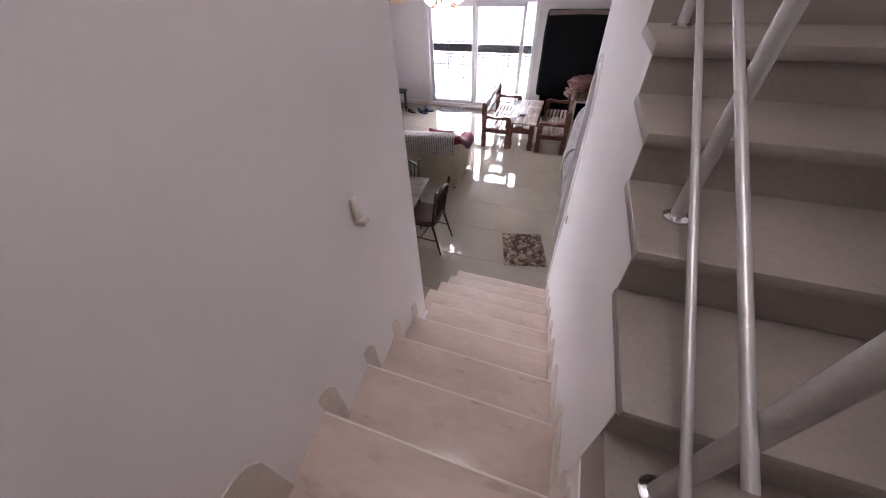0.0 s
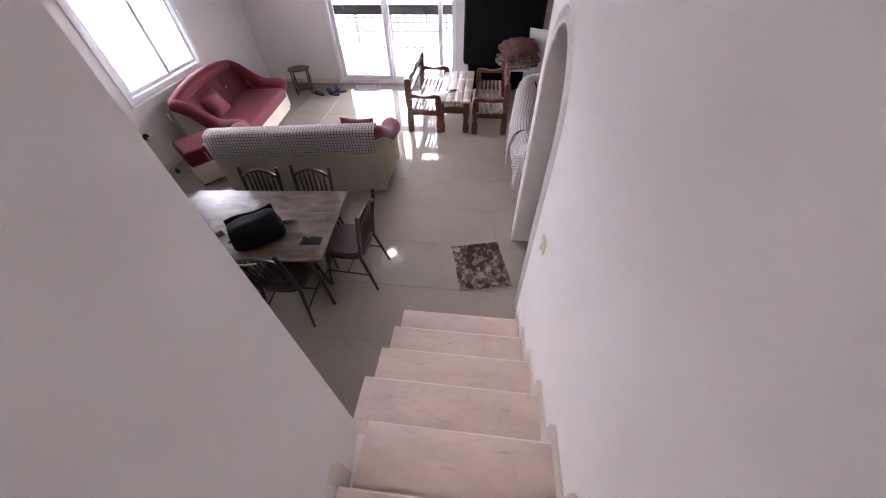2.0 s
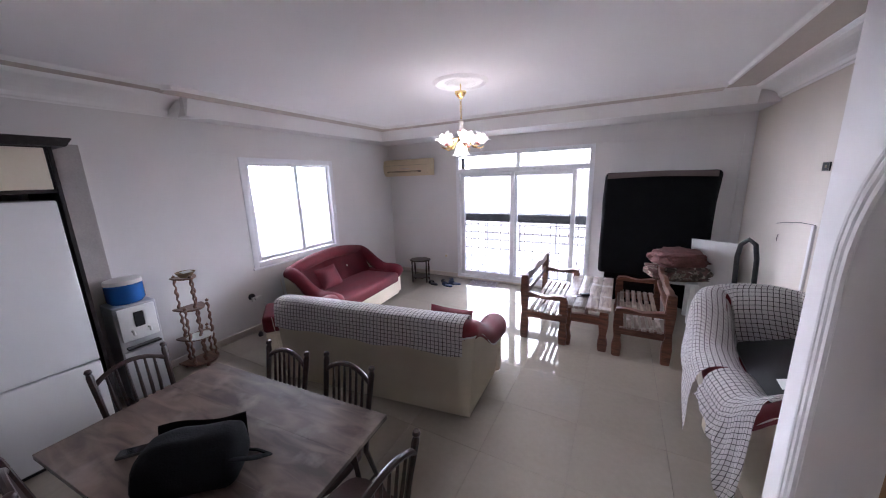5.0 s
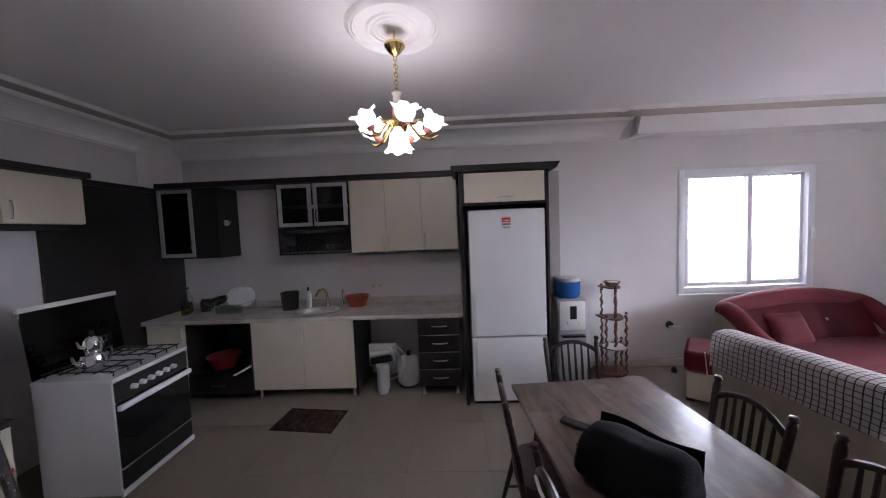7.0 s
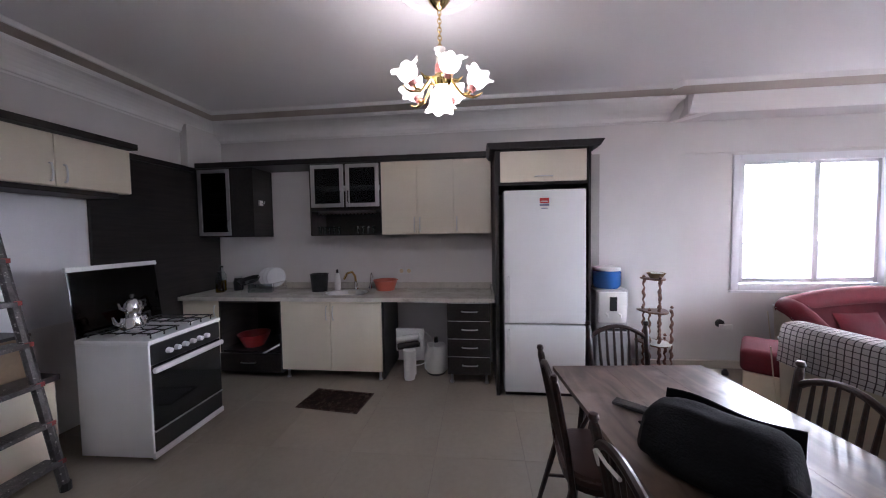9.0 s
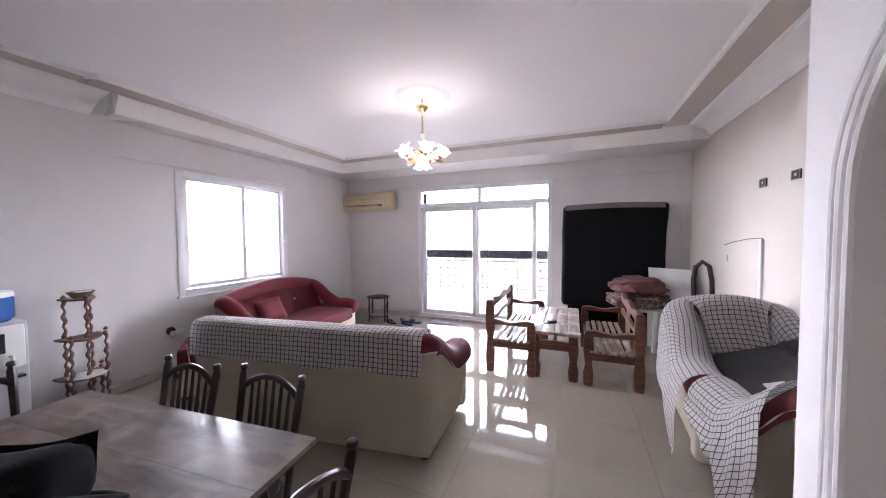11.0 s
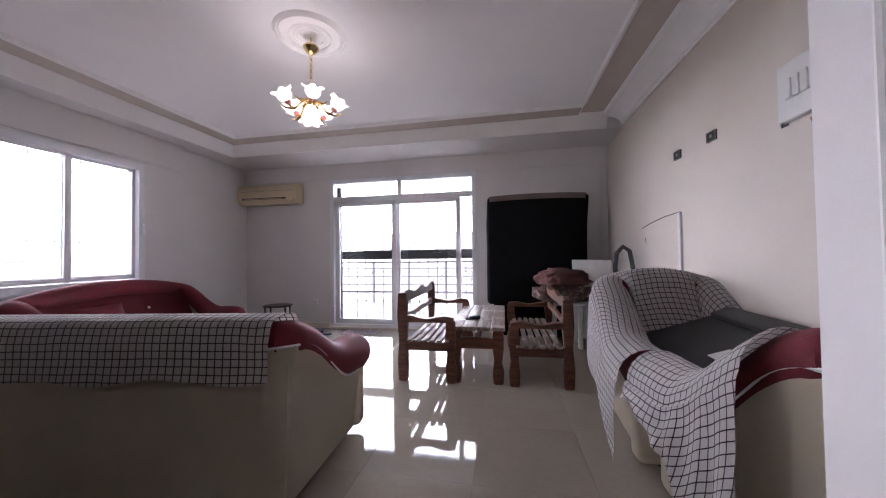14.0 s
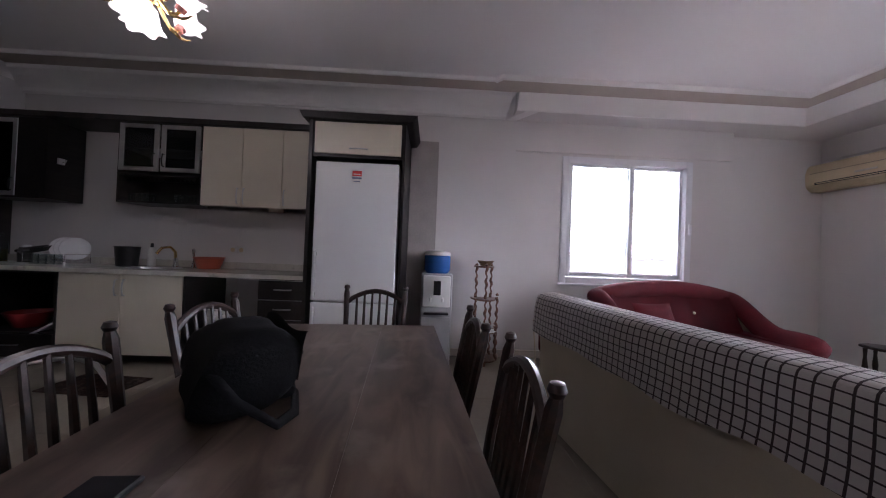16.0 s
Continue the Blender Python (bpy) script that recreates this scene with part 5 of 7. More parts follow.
for k in range(8):
    part("wire", tube([(-0.12, -0.18 + 0.05 * k, 0.03), (0.12, -0.18 + 0.05 * k, 0.03)], 0.003, 5), CHROME, rack)
for k in range(3):
    p = thing("plate", pose(-4.44, -0.90 - 0.05 * k, T1 + 0.155, 0, 90, 60), "white glazed plate standing in the rack", "plate", "plates in the rack")
    part("dish", lathe([(0, 0), (0.07, 0.002), (0.115, 0.02), (0.113, 0.024), (0.068, 0.007), (0, 0.006)], 22), WHITE_ENAMEL, p, smooth=True)
for k in range(4):
    g = thing("drinking_glass", pose(-4.26, -0.86 - 0.075 * k, T1), "clear drinking glass upside down", "glass", "glasses by the rack")
    part("wall", lathe([(0.034, 0.0), (0.03, 0.10), (0.0, 0.10), (0.0, 0.095), (0.027, 0.095), (0.031, 0.0)], 14), GLS, g, smooth=True)
pan = thing("frying_pan", pose(-4.30, -1.12, T1 + 0.115, 12, 8, 30), "black frying pan lying on the rack", "pan")
part("pan_body", lathe([(0, 0), (0.09, 0.0), (0.12, 0.045), (0.116, 0.045), (0.088, 0.006), (0, 0.006)], 22), BLACKPLASTIC, pan, smooth=True)
part("handle", tube([(0.11, 0, 0.035), (0.20, 0, 0.05), (0.30, 0, 0.055)], 0.011, 8), BLACKPLASTIC, pan, smooth=True)
for x, y, h, lab in ((-4.36, -1.52, 0.28, "clear bottle half full of yellow oil"), (-4.25, -1.46, 0.22, "clear bottle of yellow oil")):
    b = thing("oil_bottle", pose(x, y, T1), lab, "bottle", "oil bottles in the corner")
    part("glass", lathe([(0, 0), (0.045, 0), (0.045, h * 0.68), (0.016, h * 0.85), (0.016, h), (0, h)], 16), GLS, b, smooth=True)
    part("oil", lathe([(0, 0.004), (0.041, 0.004), (0.041, h * 0.45), (0, h * 0.45)], 16), OIL, b, smooth=True)
    part("cap", lathe([(0, h), (0.018, h), (0.018, h + 0.02), (0, h + 0.02)], 12), BLACKPLASTIC, b)
j = thing("jar", pose(-4.42, -1.36, T1), "dark glass jar with a lid", "jar")
part("body", lathe([(0, 0), (0.05, 0), (0.055, 0.10), (0.04, 0.15), (0, 0.15)], 16), BLACKPLASTIC, j, smooth=True)
part("lid", lathe([(0, 0.15), (0.042, 0.15), (0.042, 0.17), (0, 0.172)], 16), STEEL, j)

# wall units
UX, U0Z, U1Z = -4.24, 1.51, 2.29
def glazed(parent, x, y0, y1, z0, z1, handle):
    d = part("door", box(x, y0 + GAPK, z0, x + 0.02, y0 + 0.045, z1, 0.003), STEEL, parent, "aluminium-framed glass door")
    for a in ((y1 - 0.045, y1 - GAPK, z0, z1), (y0 + 0.045, y1 - 0.045, z0, z0 + 0.04), (y0 + 0.045, y1 - 0.045, z1 - 0.04, z1)):
        part("door_frame", box(x, a[0], a[2], x + 0.02, a[1], a[3], 0.003), STEEL, d)
    g = part("pane", box(x + 0.006, y0 + 0.045, z0 + 0.04, x + 0.011, y1 - 0.045, z1 - 0.04), SMOKED, d)
    bow_handle(d, (x + 0.02, handle, z0 + 0.05), (x + 0.02, handle, z0 + 0.17), (0.022, 0, 0), BLACKPLASTIC)


u = cabinet("wall_cabinet", "black corner wall cabinet with a glass door", -1.68, -1.00, U0Z, U1Z, XB, -4.26, BLACKWOOD, UG_)
glazed(u, -4.26, -1.68, -1.28, U0Z + 0.02, U1Z - 0.01, -1.31)
part("front_panel", box(-4.26, -1.28, U0Z, -4.245, -1.0, U1Z), BLACKWOOD, u)
for z in (1.78, 2.02):
    part("shelf", box(XB + 0.01, -1.65, z, -4.28, -1.02, z + 0.016), BLACKWOOD, u)
hk = thing("cup_hook", pose(-4.36, -1.001, 1.90), "small white hook on the cabinet side", "hook")
part("plate", box(-0.03, 0, -0.03, 0.03, 0.02, 0.03, 0.005), WHITEPLASTIC, hk)
part("hook", tube([(0, 0.01, 0), (0, 0.05, -0.01), (0, 0.06, 0.02)], 0.005, 6), WHITEPLASTIC, hk)
u = cabinet("wall_cabinet", "black wall cabinet with two glass doors and an open shelf", -0.33, 0.48, U0Z, U1Z, XB, UX, BLACKWOOD, UG_)
glazed(u, UX, -0.31, 0.065, 1.82, U1Z - 0.01, 0.03)
glazed(u, UX, 0.085, 0.46, 1.82, U1Z - 0.01, 0.12)
part("shelf", box(XB + 0.01, -0.31, 1.78, UX, 0.46, 1.80), BLACKWOOD, u)
part("shelf", box(XB + 0.01, -0.31, 2.04, UX - 0.03, 0.46, 2.055), WHITEPLASTIC, u)


def lace(y0, y1, z, x, label):
    def fn(a, b):
        return (x, y0 + a * (y1 - y0), z - b * (0.035 + 0.008 * math.sin(a * (y1 - y0) * 150)))
    solo("shelf_lace", sheet(fn, 90, 3, 0.002), WHITEPLASTIC, label, "lace trim", "lace shelf trims")


lace(-0.24, 0.42, 1.779, UX - 0.004, "white scalloped lace along the shelf edge")
lace(0.52, 1.12, U0Z - 0.001, UX - 0.03, "white scalloped lace under the wall cabinet")
lace(1.27, 1.60, U0Z - 0.001, UX - 0.03, "white scalloped lace under the wall cabinet")
for k in range(9):
    y = -0.26 + 0.055 * k if k < 5 else 0.18 + 0.06 * (k - 5)
    g = thing("tea_glass", pose(-4.32, y, U0Z + 0.018), "small clear tea glass on the shelf", "glass", "tea glasses on the shelf")
    part("wall", lathe([(0, 0), (0.022, 0), (0.018, 0.04), (0.026, 0.085), (0.024, 0.085), (0.016, 0.04), (0.02, 0.004), (0, 0.004)], 12), GLS, g, smooth=True)
for y0, y1, hy in ((0.48, 0.87, 0.84), (0.87, 1.26, 0.90), (1.26, 1.645, 1.29)):
    u = cabinet("wall_cabinet", "cream wall cabinet with a tall door", y0, y1, U0Z, U1Z, XB, UX, CREAM, UG_)
    door_leaf(u, UX, y0, y1, U0Z, U1Z, handle=((hy, U0Z + 0.03), (hy, U0Z + 0.18)))
ck = thing("cabinet_cornice", None, "black laminate cornice over the wall units", "cornice")
part("run", box(XB, -1.70, U1Z + 0.002, UX + 0.04, 1.645, U1Z + 0.06, 0.006), BLACKWOOD, ck)

# tall housing round the fridge
tw = thing("fridge_housing", None, "black tall housing with a cream top cupboard", "kitchen cabinet")
FXF = -3.83
part("side_panel", box(XB, 1.665, 0, FXF + 0.02, 1.695, 2.25), BLACKWOOD, tw)
part("side_panel", box(XB, 2.478, 0, FXF + 0.02, 2.50, 2.25), BLACKWOOD, tw)
part("top_box", box(XB, 1.695, 1.94, FXF, 2.478, 2.25), BLACKWOOD, tw)
d = part("door", box(FXF, 1.712, 1.965, FXF + 0.02, 2.462, 2.24, 0.004), CREAM, tw, "cream lift-up door")
bow_handle(d, (FXF + 0.02, 2.02, 2.01), (FXF + 0.02, 2.17, 2.01), (0.022, 0, 0))
prof = [(1.62, 2.25), (2.56, 2.25), (2.60, 2.31), (1.59, 2.31)]
part("crown", prism(prof, FXF - XB + 0.07, "x", XB, 0.004), BLACKWOOD, tw)
solo("filler_panel", box(XB, 2.505, 0.0, -4.45, 2.80, 2.33, 0.004), material("grey_pillar_paint", (0.42, 0.39, 0.37), 0.7), "grey wall pillar beside the fridge housing", "pillar")

fr = thing("fridge", None, "tall white two-door fridge freezer", "fridge")
FRX = -3.86
part("body", box(XB + 0.06, 1.74, 0.03, FRX, 2.455, 1.89, 0.01), WHITE_ENAMEL, fr)
for z0, z1, lab in ((0.045, 0.672, ""), (0.684, 1.89, "")):
    d = part("door", box(FRX + 0.004, 1.74, z0, FRX + 0.07, 2.455, z1, 0.012, seg=3), WHITE_ENAMEL, fr, smooth=True)
    ha, hb = (0.30, 0.64) if z0 < 0.5 else (0.71, 1.12)
    part("handle", box(FRX + 0.09, 1.762, ha, FRX + 0.112, 1.785, hb, 0.008), WHITE_ENAMEL, d, "upright white bar handle")
    for z in (ha + 0.02, hb - 0.05):
        part("handle_mount", box(FRX + 0.068, 1.764, z, FRX + 0.092, 1.783, z + 0.03, 0.004), STEEL, d)
part("plinth", box(XB + 0.1, 1.75, 0.0, FRX + 0.02, 2.445, 0.04), BLACKPLASTIC, fr)
REDINK, BLUEINK = material("red_ink", (0.6, 0.03, 0.03), 0.5), material("blue_grey_ink", (0.16, 0.18, 0.28), 0.5)
mg = thing("fridge_label", pose(FRX + 0.0702, 2.095, 1.72), "small red and grey energy label on the fridge", "label")
part("red_block", box(0, -0.04, 0.05, 0.002, 0.04, 0.095), REDINK, mg)
part("bar", box(0.002, -0.03, 0.062, 0.0025, 0.03, 0.070), WHITEPLASTIC, mg)
part("bar", box(0, -0.04, 0.025, 0.002, 0.04, 0.040), BLUEINK, mg)
part("white_block", box(0, -0.035, -0.01, 0.002, 0.035, 0.022), WHITEPLASTIC, mg)
part("bar", box(0.002, -0.028, 0.0, 0.0025, 0.028, 0.008), BLUEINK, mg)

# water dispenser and plant stand
wd = thing("water_dispenser", pose(-4.33, 2.83, 0), "silver water dispenser with a blue bottle", "water dispenser")
GREYPL = material("silver_grey_plastic", (0.42, 0.42, 0.43), 0.35, 0.2, vary=0.05, bump=0.01)
part("body", box(-0.17, -0.155, 0.02, 0.14, 0.155, 0.93, 0.015), GREYPL, wd, smooth=True)
part("front_panel", box(0.14, -0.135, 0.60, 0.165, 0.135, 0.91, 0.012), WHITEPLASTIC, wd, smooth=True)
part("display", box(0.165, -0.03, 0.72, 0.172, 0.04, 0.86, 0.004), BLACKPLASTIC, wd)
part("drip_tray", box(0.14, -0.12, 0.53, 0.20, 0.12, 0.55, 0.004), BLACKPLASTIC, wd)
part("lower_door", box(0.14, -0.145, 0.05, 0.152, 0.145, 0.50, 0.006), GREYPL, wd)
for y in (-0.06, 0.06):
    part("spigot", tube([(0.165, y, 0.69), (0.20, y, 0.69), (0.205, y, 0.66)], 0.01, 8), WHITEPLASTIC, wd)
BLUEW = material("blue_water_bottle", (0.03, 0.13, 0.42), 0.15, vary=0.05, bump=0.0)
part("bottle", lathe([(0, 0.93), (0.11, 0.93), (0.135, 0.96), (0.135, 1.10), (0.125, 1.11), (0.0, 1.11)], 24), BLUEW, wd, "blue plastic water bottle", True)
part("lid", lathe([(0, 1.11), (0.135, 1.11), (0.13, 1.145), (0.05, 1.16), (0, 1.16)], 24), WHITEPLASTIC, wd, "white lid", True)

STANDW = wood("turned_stand_wood", (0.10, 0.045, 0.03), (0.24, 0.12, 0.08), 0.4, bump=0.1)
et = thing("plant_stand", pose(-4.33, 3.34, 0), "three-tier stepped plant stand with twisted posts", "plant stand")
def tri(w, z, n=18):
    out = [(-0.16, -w), (-0.16, w)] + [(-0.16 + (w + 0.10) * math.sin(t) * 1.0, w * math.cos(t)) for t in [math.pi * k / n for k in range(1, n)]]
    return prism(out, 0.018, "z", z, 0.004)
for w, z in ((0.18, 0.05), (0.16, 0.33), (0.14, 0.66), (0.11, 1.00)):
    part("shelf", tri(w, z), STANDW, et)
def twist(x, y, z0, z1):
    n = int((z1 - z0) / 0.012)
    return tube([(x + 0.006 * math.cos(k * 0.9), y + 0.006 * math.sin(k * 0.9), z0 + (z1 - z0) * k / n) for k in range(n + 1)], [0.012 + 0.004 * math.sin(k * 0.5) for k in range(n + 1)], 8)
for x, y, z1 in ((-0.13, -0.08, 1.00), (-0.13, 0.08, 1.00), (0.03, 0.0, 1.00), (0.05, -0.11, 0.68), (0.02, 0.12, 0.70), (-0.13, 0.14, 0.37)):
    part("post", twist(x, y, 0.05, z1), STANDW, et, smooth=True)
    part("finial", lathe([(0, z1 + 0.018), (0.014, z1 + 0.018), (0.018, z1 + 0.03), (0.0, z1 + 0.05)], 10, (x, y, 0)), STANDW, et, smooth=True)
for x, y in ((-0.13, -0.12), (-0.13, 0.12), (0.06, 0.0)):
    part("foot", lathe([(0, 0), (0.016, 0), (0.02, 0.03), (0.012, 0.05), (0, 0.05)], 10, (x, y, 0)), STANDW, et)
bk = thing("basket", pose(-4.38, 3.34, 1.018), "small woven wicker bowl on the stand", "basket")
part("weave", lathe([(0, 0), (0.05, 0), (0.085, 0.05), (0.09, 0.055), (0.08, 0.05), (0.045, 0.008), (0, 0.008)], 20), material("wicker", (0.22, 0.14, 0.08), 0.8, vary=0.3, scale=30, bump=0.5, fine=80), bk, smooth=True)
part("paper", box(-0.05, -0.03, 0.045, 0.03, 0.06, 0.055, 0.003), WHITEPLASTIC, bk)
solo("doily", lathe([(0, 0), (0.10, 0), (0.12, -0.002), (0.12, 0.002), (0, 0.003)], 16, (-4.33, 3.34, 0.351), wave=0.15), WHITEPLASTIC, "white lace doily on the stand", "doily")
solo("floor_plug", lathe([(0, 0), (0.03, 0), (0.03, 0.03), (0.012, 0.06), (0, 0.06)], 12, (-4.42, 4.05, 0.001)), BLACKPLASTIC, "small dark plug lying on the floor", "plug")

# under the worktop: purifier, pressure tank, stored bowls
pf = thing("water_purifier", pose(-4.10, 0.78, 0), "white water purifier with tubes and a filter housing", "water purifier")
part("housing", lathe([(0, 0), (0.055, 0), (0.06, 0.05), (0.06, 0.26), (0.065, 0.27), (0.065, 0.31), (0, 0.31)], 18), WHITEPLASTIC, pf, "white filter housing", True)
part("filter", tube([(-0.05, -0.13, 0.40), (-0.05, 0.10, 0.44)], 0.035, 12), WHITEPLASTIC, pf, smooth=True)
part("filter", tube([(-0.05, -0.13, 0.32), (-0.05, 0.10, 0.36)], 0.035, 12), BLACKPLASTIC, pf, smooth=True)
part("bracket", box(-0.12, -0.16, 0.26, -0.09, 0.14, 0.50, 0.004), WHITEPLASTIC, pf)
part("stand", box(-0.12, -0.05, 0.0, -0.07, 0.05, 0.26, 0.004), WHITEPLASTIC, pf)
for a in (0.10, 0.16, 0.22):
    part("tube", tube([(-0.02, 0.04 + a * math.sin(t), 0.33 + a * 0.9 * math.cos(t)) for t in [math.pi * k / 9 for k in range(10)]], 0.005, 6), WHITEPLASTIC, pf, smooth=True)
tk = thing("pressure_tank", pose(-4.28, 1.04, 0), "round white pressure tank under the worktop", "tank")
part("shell", lathe([(0, 0.02), (0.10, 0.02), (0.13, 0.06), (0.13, 0.24), (0.10, 0.31), (0.03, 0.335), (0, 0.335)], 24), WHITEPLASTIC, tk, smooth=True)
part("base", lathe([(0, 0), (0.10, 0), (0.10, 0.025), (0, 0.025)], 20), BLACKPLASTIC, tk)
part("valve", lathe([(0, 0.33), (0.025, 0.33), (0.02, 0.39), (0, 0.39)], 10), BLACKPLASTIC, tk)
rb = thing("stored_bowl", pose(-4.20, -1.02, 0.288), "dark red plastic bowl on the low shelf", "bowl")
part("bowl", lathe([(0, 0), (0.10, 0), (0.17, 0.14), (0.165, 0.14), (0.095, 0.01), (0, 0.01)], 20), material("dark_red_plastic", (0.22, 0.02, 0.02), 0.4), rb, smooth=True)
tr = thing("stored_tray", pose(-4.12, -0.70, 0.30, 28, 0, 0), "white tray tilted on the low shelf", "tray")
part("tray", box(-0.15, -0.10, 0.0, 0.12, 0.12, 0.02, 0.006), WHITE_ENAMEL, tr)

# ---- kitchen along the south wall ----
solo("tall_side_panel", box(WX + 0.01, SY, 0.0, -3.22, SY + 0.03, 2.30, 0.003), BLACKWOOD, "tall black laminate wall panel in the corner", "panel")
solo("corner_column", box(WX, SY, 2.30, -4.12, SY + 0.09, 2.76, 0.004), WALL, "boxed plaster column over the cabinets", "column")
ck = thing("cabinet_cornice", None, "black laminate cornice over the wall units", "cornice")
part("run", box(-3.32, SY + 0.005, 2.255, -0.78, SY + 0.40, 2.305, 0.006), BLACKWOOD, ck)
part("run", box(WX + 0.37, SY + 0.031, 2.255, -3.325, SY + 0.07, 2.305, 0.004), BLACKWOOD, ck)
YF = -1.41
for x1, x0, hx, lab in ((-3.30, -2.80, -2.85, ""), (-2.80, -2.43, -2.77, ""), (-2.43, -1.95, -2.00, ""), (-1.95, -1.45, -1.90, "")):
    u = thing("wall_cabinet", None, "cream wall cabinet over the stove side", "kitchen cabinet", UG_)
    part("carcass", box(x1 + 0.001, SY + 0.002, 1.885, x0 - 0.001, YF - 0.02, 2.25), CREAM, u)
    d = part("door", box(x1 + 0.003, YF - 0.018, 1.888, x0 - 0.003, YF, 2.248, 0.003), CREAM, u)
    bow_handle(d, (hx, YF, 1.92), (hx, YF, 2.04), (0, 0.024, 0))
solo("light_pelmet", box(-3.22, SY + 0.002, 1.845, -1.45, YF - 0.03, 1.883, 0.003), BLACKWOOD, "black pelmet strip under the wall units", "pelmet")
solo("splash_panel", box(-3.20, SY + 0.001, 0.86, -0.86, SY + 0.012, 1.84, 0.003), material("white_splash_panel", (0.68, 0.68, 0.71), 0.35, vary=0.04, scale=2, bump=0.02), "glossy white splash panel behind the stove", "panel")
u = thing("base_cabinet", None, "cream base cabinet behind the ladder", "kitchen cabinet", BG)
part("carcass", box(-2.60, SY + 0.02, 0.10, -1.50, -1.24, 0.60), CREAM, u)
for x0, x1, hx in ((-2.60, -2.05, -2.10), (-2.05, -1.50, -2.0)):
    d = part("door", box(x0 + 0.003, -1.24, 0.05, x1 - 0.003, -1.222, 0.60, 0.003), CREAM, u)
    bow_handle(d, (hx, -1.222, 0.42), (hx, -1.222, 0.54), (0, 0.024, 0))
part("plinth", box(-2.58, SY + 0.05, 0.0, -1.52, -1.30, 0.10), BLACKWOOD, u)
solo("low_worktop", box(-2.62, SY + 0.015, 0.602, -1.48, -1.215, 0.64, 0.004), BLACKWOOD, "dark low worktop behind the ladder", "worktop")
bx = thing("cardboard_box", pose(-2.45, -1.50, 0.641), "brown cardboard box on the low worktop", "box")
part("carton", box(-0.13, -0.16, 0, 0.13, 0.14, 0.26, 0.004), material("cardboard", (0.20, 0.14, 0.09), 0.85), bx)
part("lid", box(-0.135, -0.165, 0.255, 0.135, 0.145, 0.275, 0.003), BLACKPLASTIC, bx)
pn = thing("roasting_pan", pose(-2.05, -1.50, 0.641), "black oven pan on the low worktop", "pan")
part("tray", lathe([(0, 0), (0.15, 0.0), (0.18, 0.05), (0.175, 0.05), (0.145, 0.008), (0, 0.008)], 20), BLACKPLASTIC, pn, smooth=True)
part("glass_lid", lathe([(0.17, 0.05), (0.12, 0.11), (0.02, 0.13), (0, 0.13)], 20), GLS, pn, smooth=True)
tb = thing("board_strip", pose(-2.52, -1.64, 0.641, 8), "pale board leaning behind the stove", "board")
part("sheet", box(-0.04, 0, 0, 0.10, 0.02, 0.38, 0.003), GREYPL, tb)
ph = thing("wall_intercom", pose(-1.92, SY + 0.012, 1.28), "small pale framed box on the splash panel", "intercom")
part("frame", box(-0.09, 0, -0.06, 0.09, 0.03, 0.06, 0.006), BLACKPLASTIC, ph)
part("face", box(-0.075, 0.03, -0.045, 0.075, 0.036, 0.045, 0.003), OLDPLASTIC, ph)

# cooker
ST = pose(-3.02, -0.93, 0, 0, 0, 2)
sv = thing("gas_cooker", ST, "white freestanding gas cooker with a black glass oven door", "cooker")
SW, SD = 0.31, 0.24
part("side_panel", box(-SW, -SD - 0.05, 0.03, -SW + 0.02, SD, 0.80, 0.004), WHITE_ENAMEL, sv)
part("side_panel", box(SW - 0.02, -SD - 0.05, 0.03, SW, SD, 0.80, 0.004), WHITE_ENAMEL, sv)
part("body", box(-SW + 0.02, -SD - 0.05, 0.03, SW - 0.02, SD - 0.02, 0.80), WHITE_ENAMEL, sv)
part("hob", box(-SW - 0.005, -SD - 0.05, 0.80, SW + 0.005, SD + 0.012, 0.83, 0.006), WHITE_ENAMEL, sv)
part("control_panel", box(-SW + 0.012, SD - 0.015, 0.66, SW - 0.012, SD + 0.012, 0.795, 0.005), BLACKPLASTIC, sv, "black control panel")
for k in range(6):
    kb = moved(lathe([(0, 0), (0.020, 0), (0.017, 0.028), (0, 0.03)], 12), pose(-0.20 + 0.066 * k + 0.05, SD + 0.012, 0.725, -90))
    part("knob", kb, WHITE_ENAMEL, sv, "white round knob", True)
od = part("oven_door", box(-SW + 0.012, SD - 0.02, 0.21, SW - 0.012, SD + 0.012, 0.655, 0.006), material("oven_glass", (0.012, 0.012, 0.013), 0.08, vary=0.1, bump=0.0), sv, "black glass oven door")
part("handle", box(-SW + 0.005, SD + 0.012, 0.605, SW - 0.005, SD + 0.045, 0.645, 0.012), WHITE_ENAMEL, od, "white bar handle")
part("warming_drawer", box(-SW + 0.012, SD - 0.02, 0.065, SW - 0.012, SD + 0.010, 0.20, 0.005), BLACKPLASTIC, sv)
part("bottom_rail", box(-SW, SD - 0.01, 0.02, SW, SD + 0.012, 0.06, 0.004), WHITE_ENAMEL, sv)
part("drawer_rail", box(-SW + 0.01, SD, 0.20, SW - 0.01, SD + 0.013, 0.21), STEEL, sv)
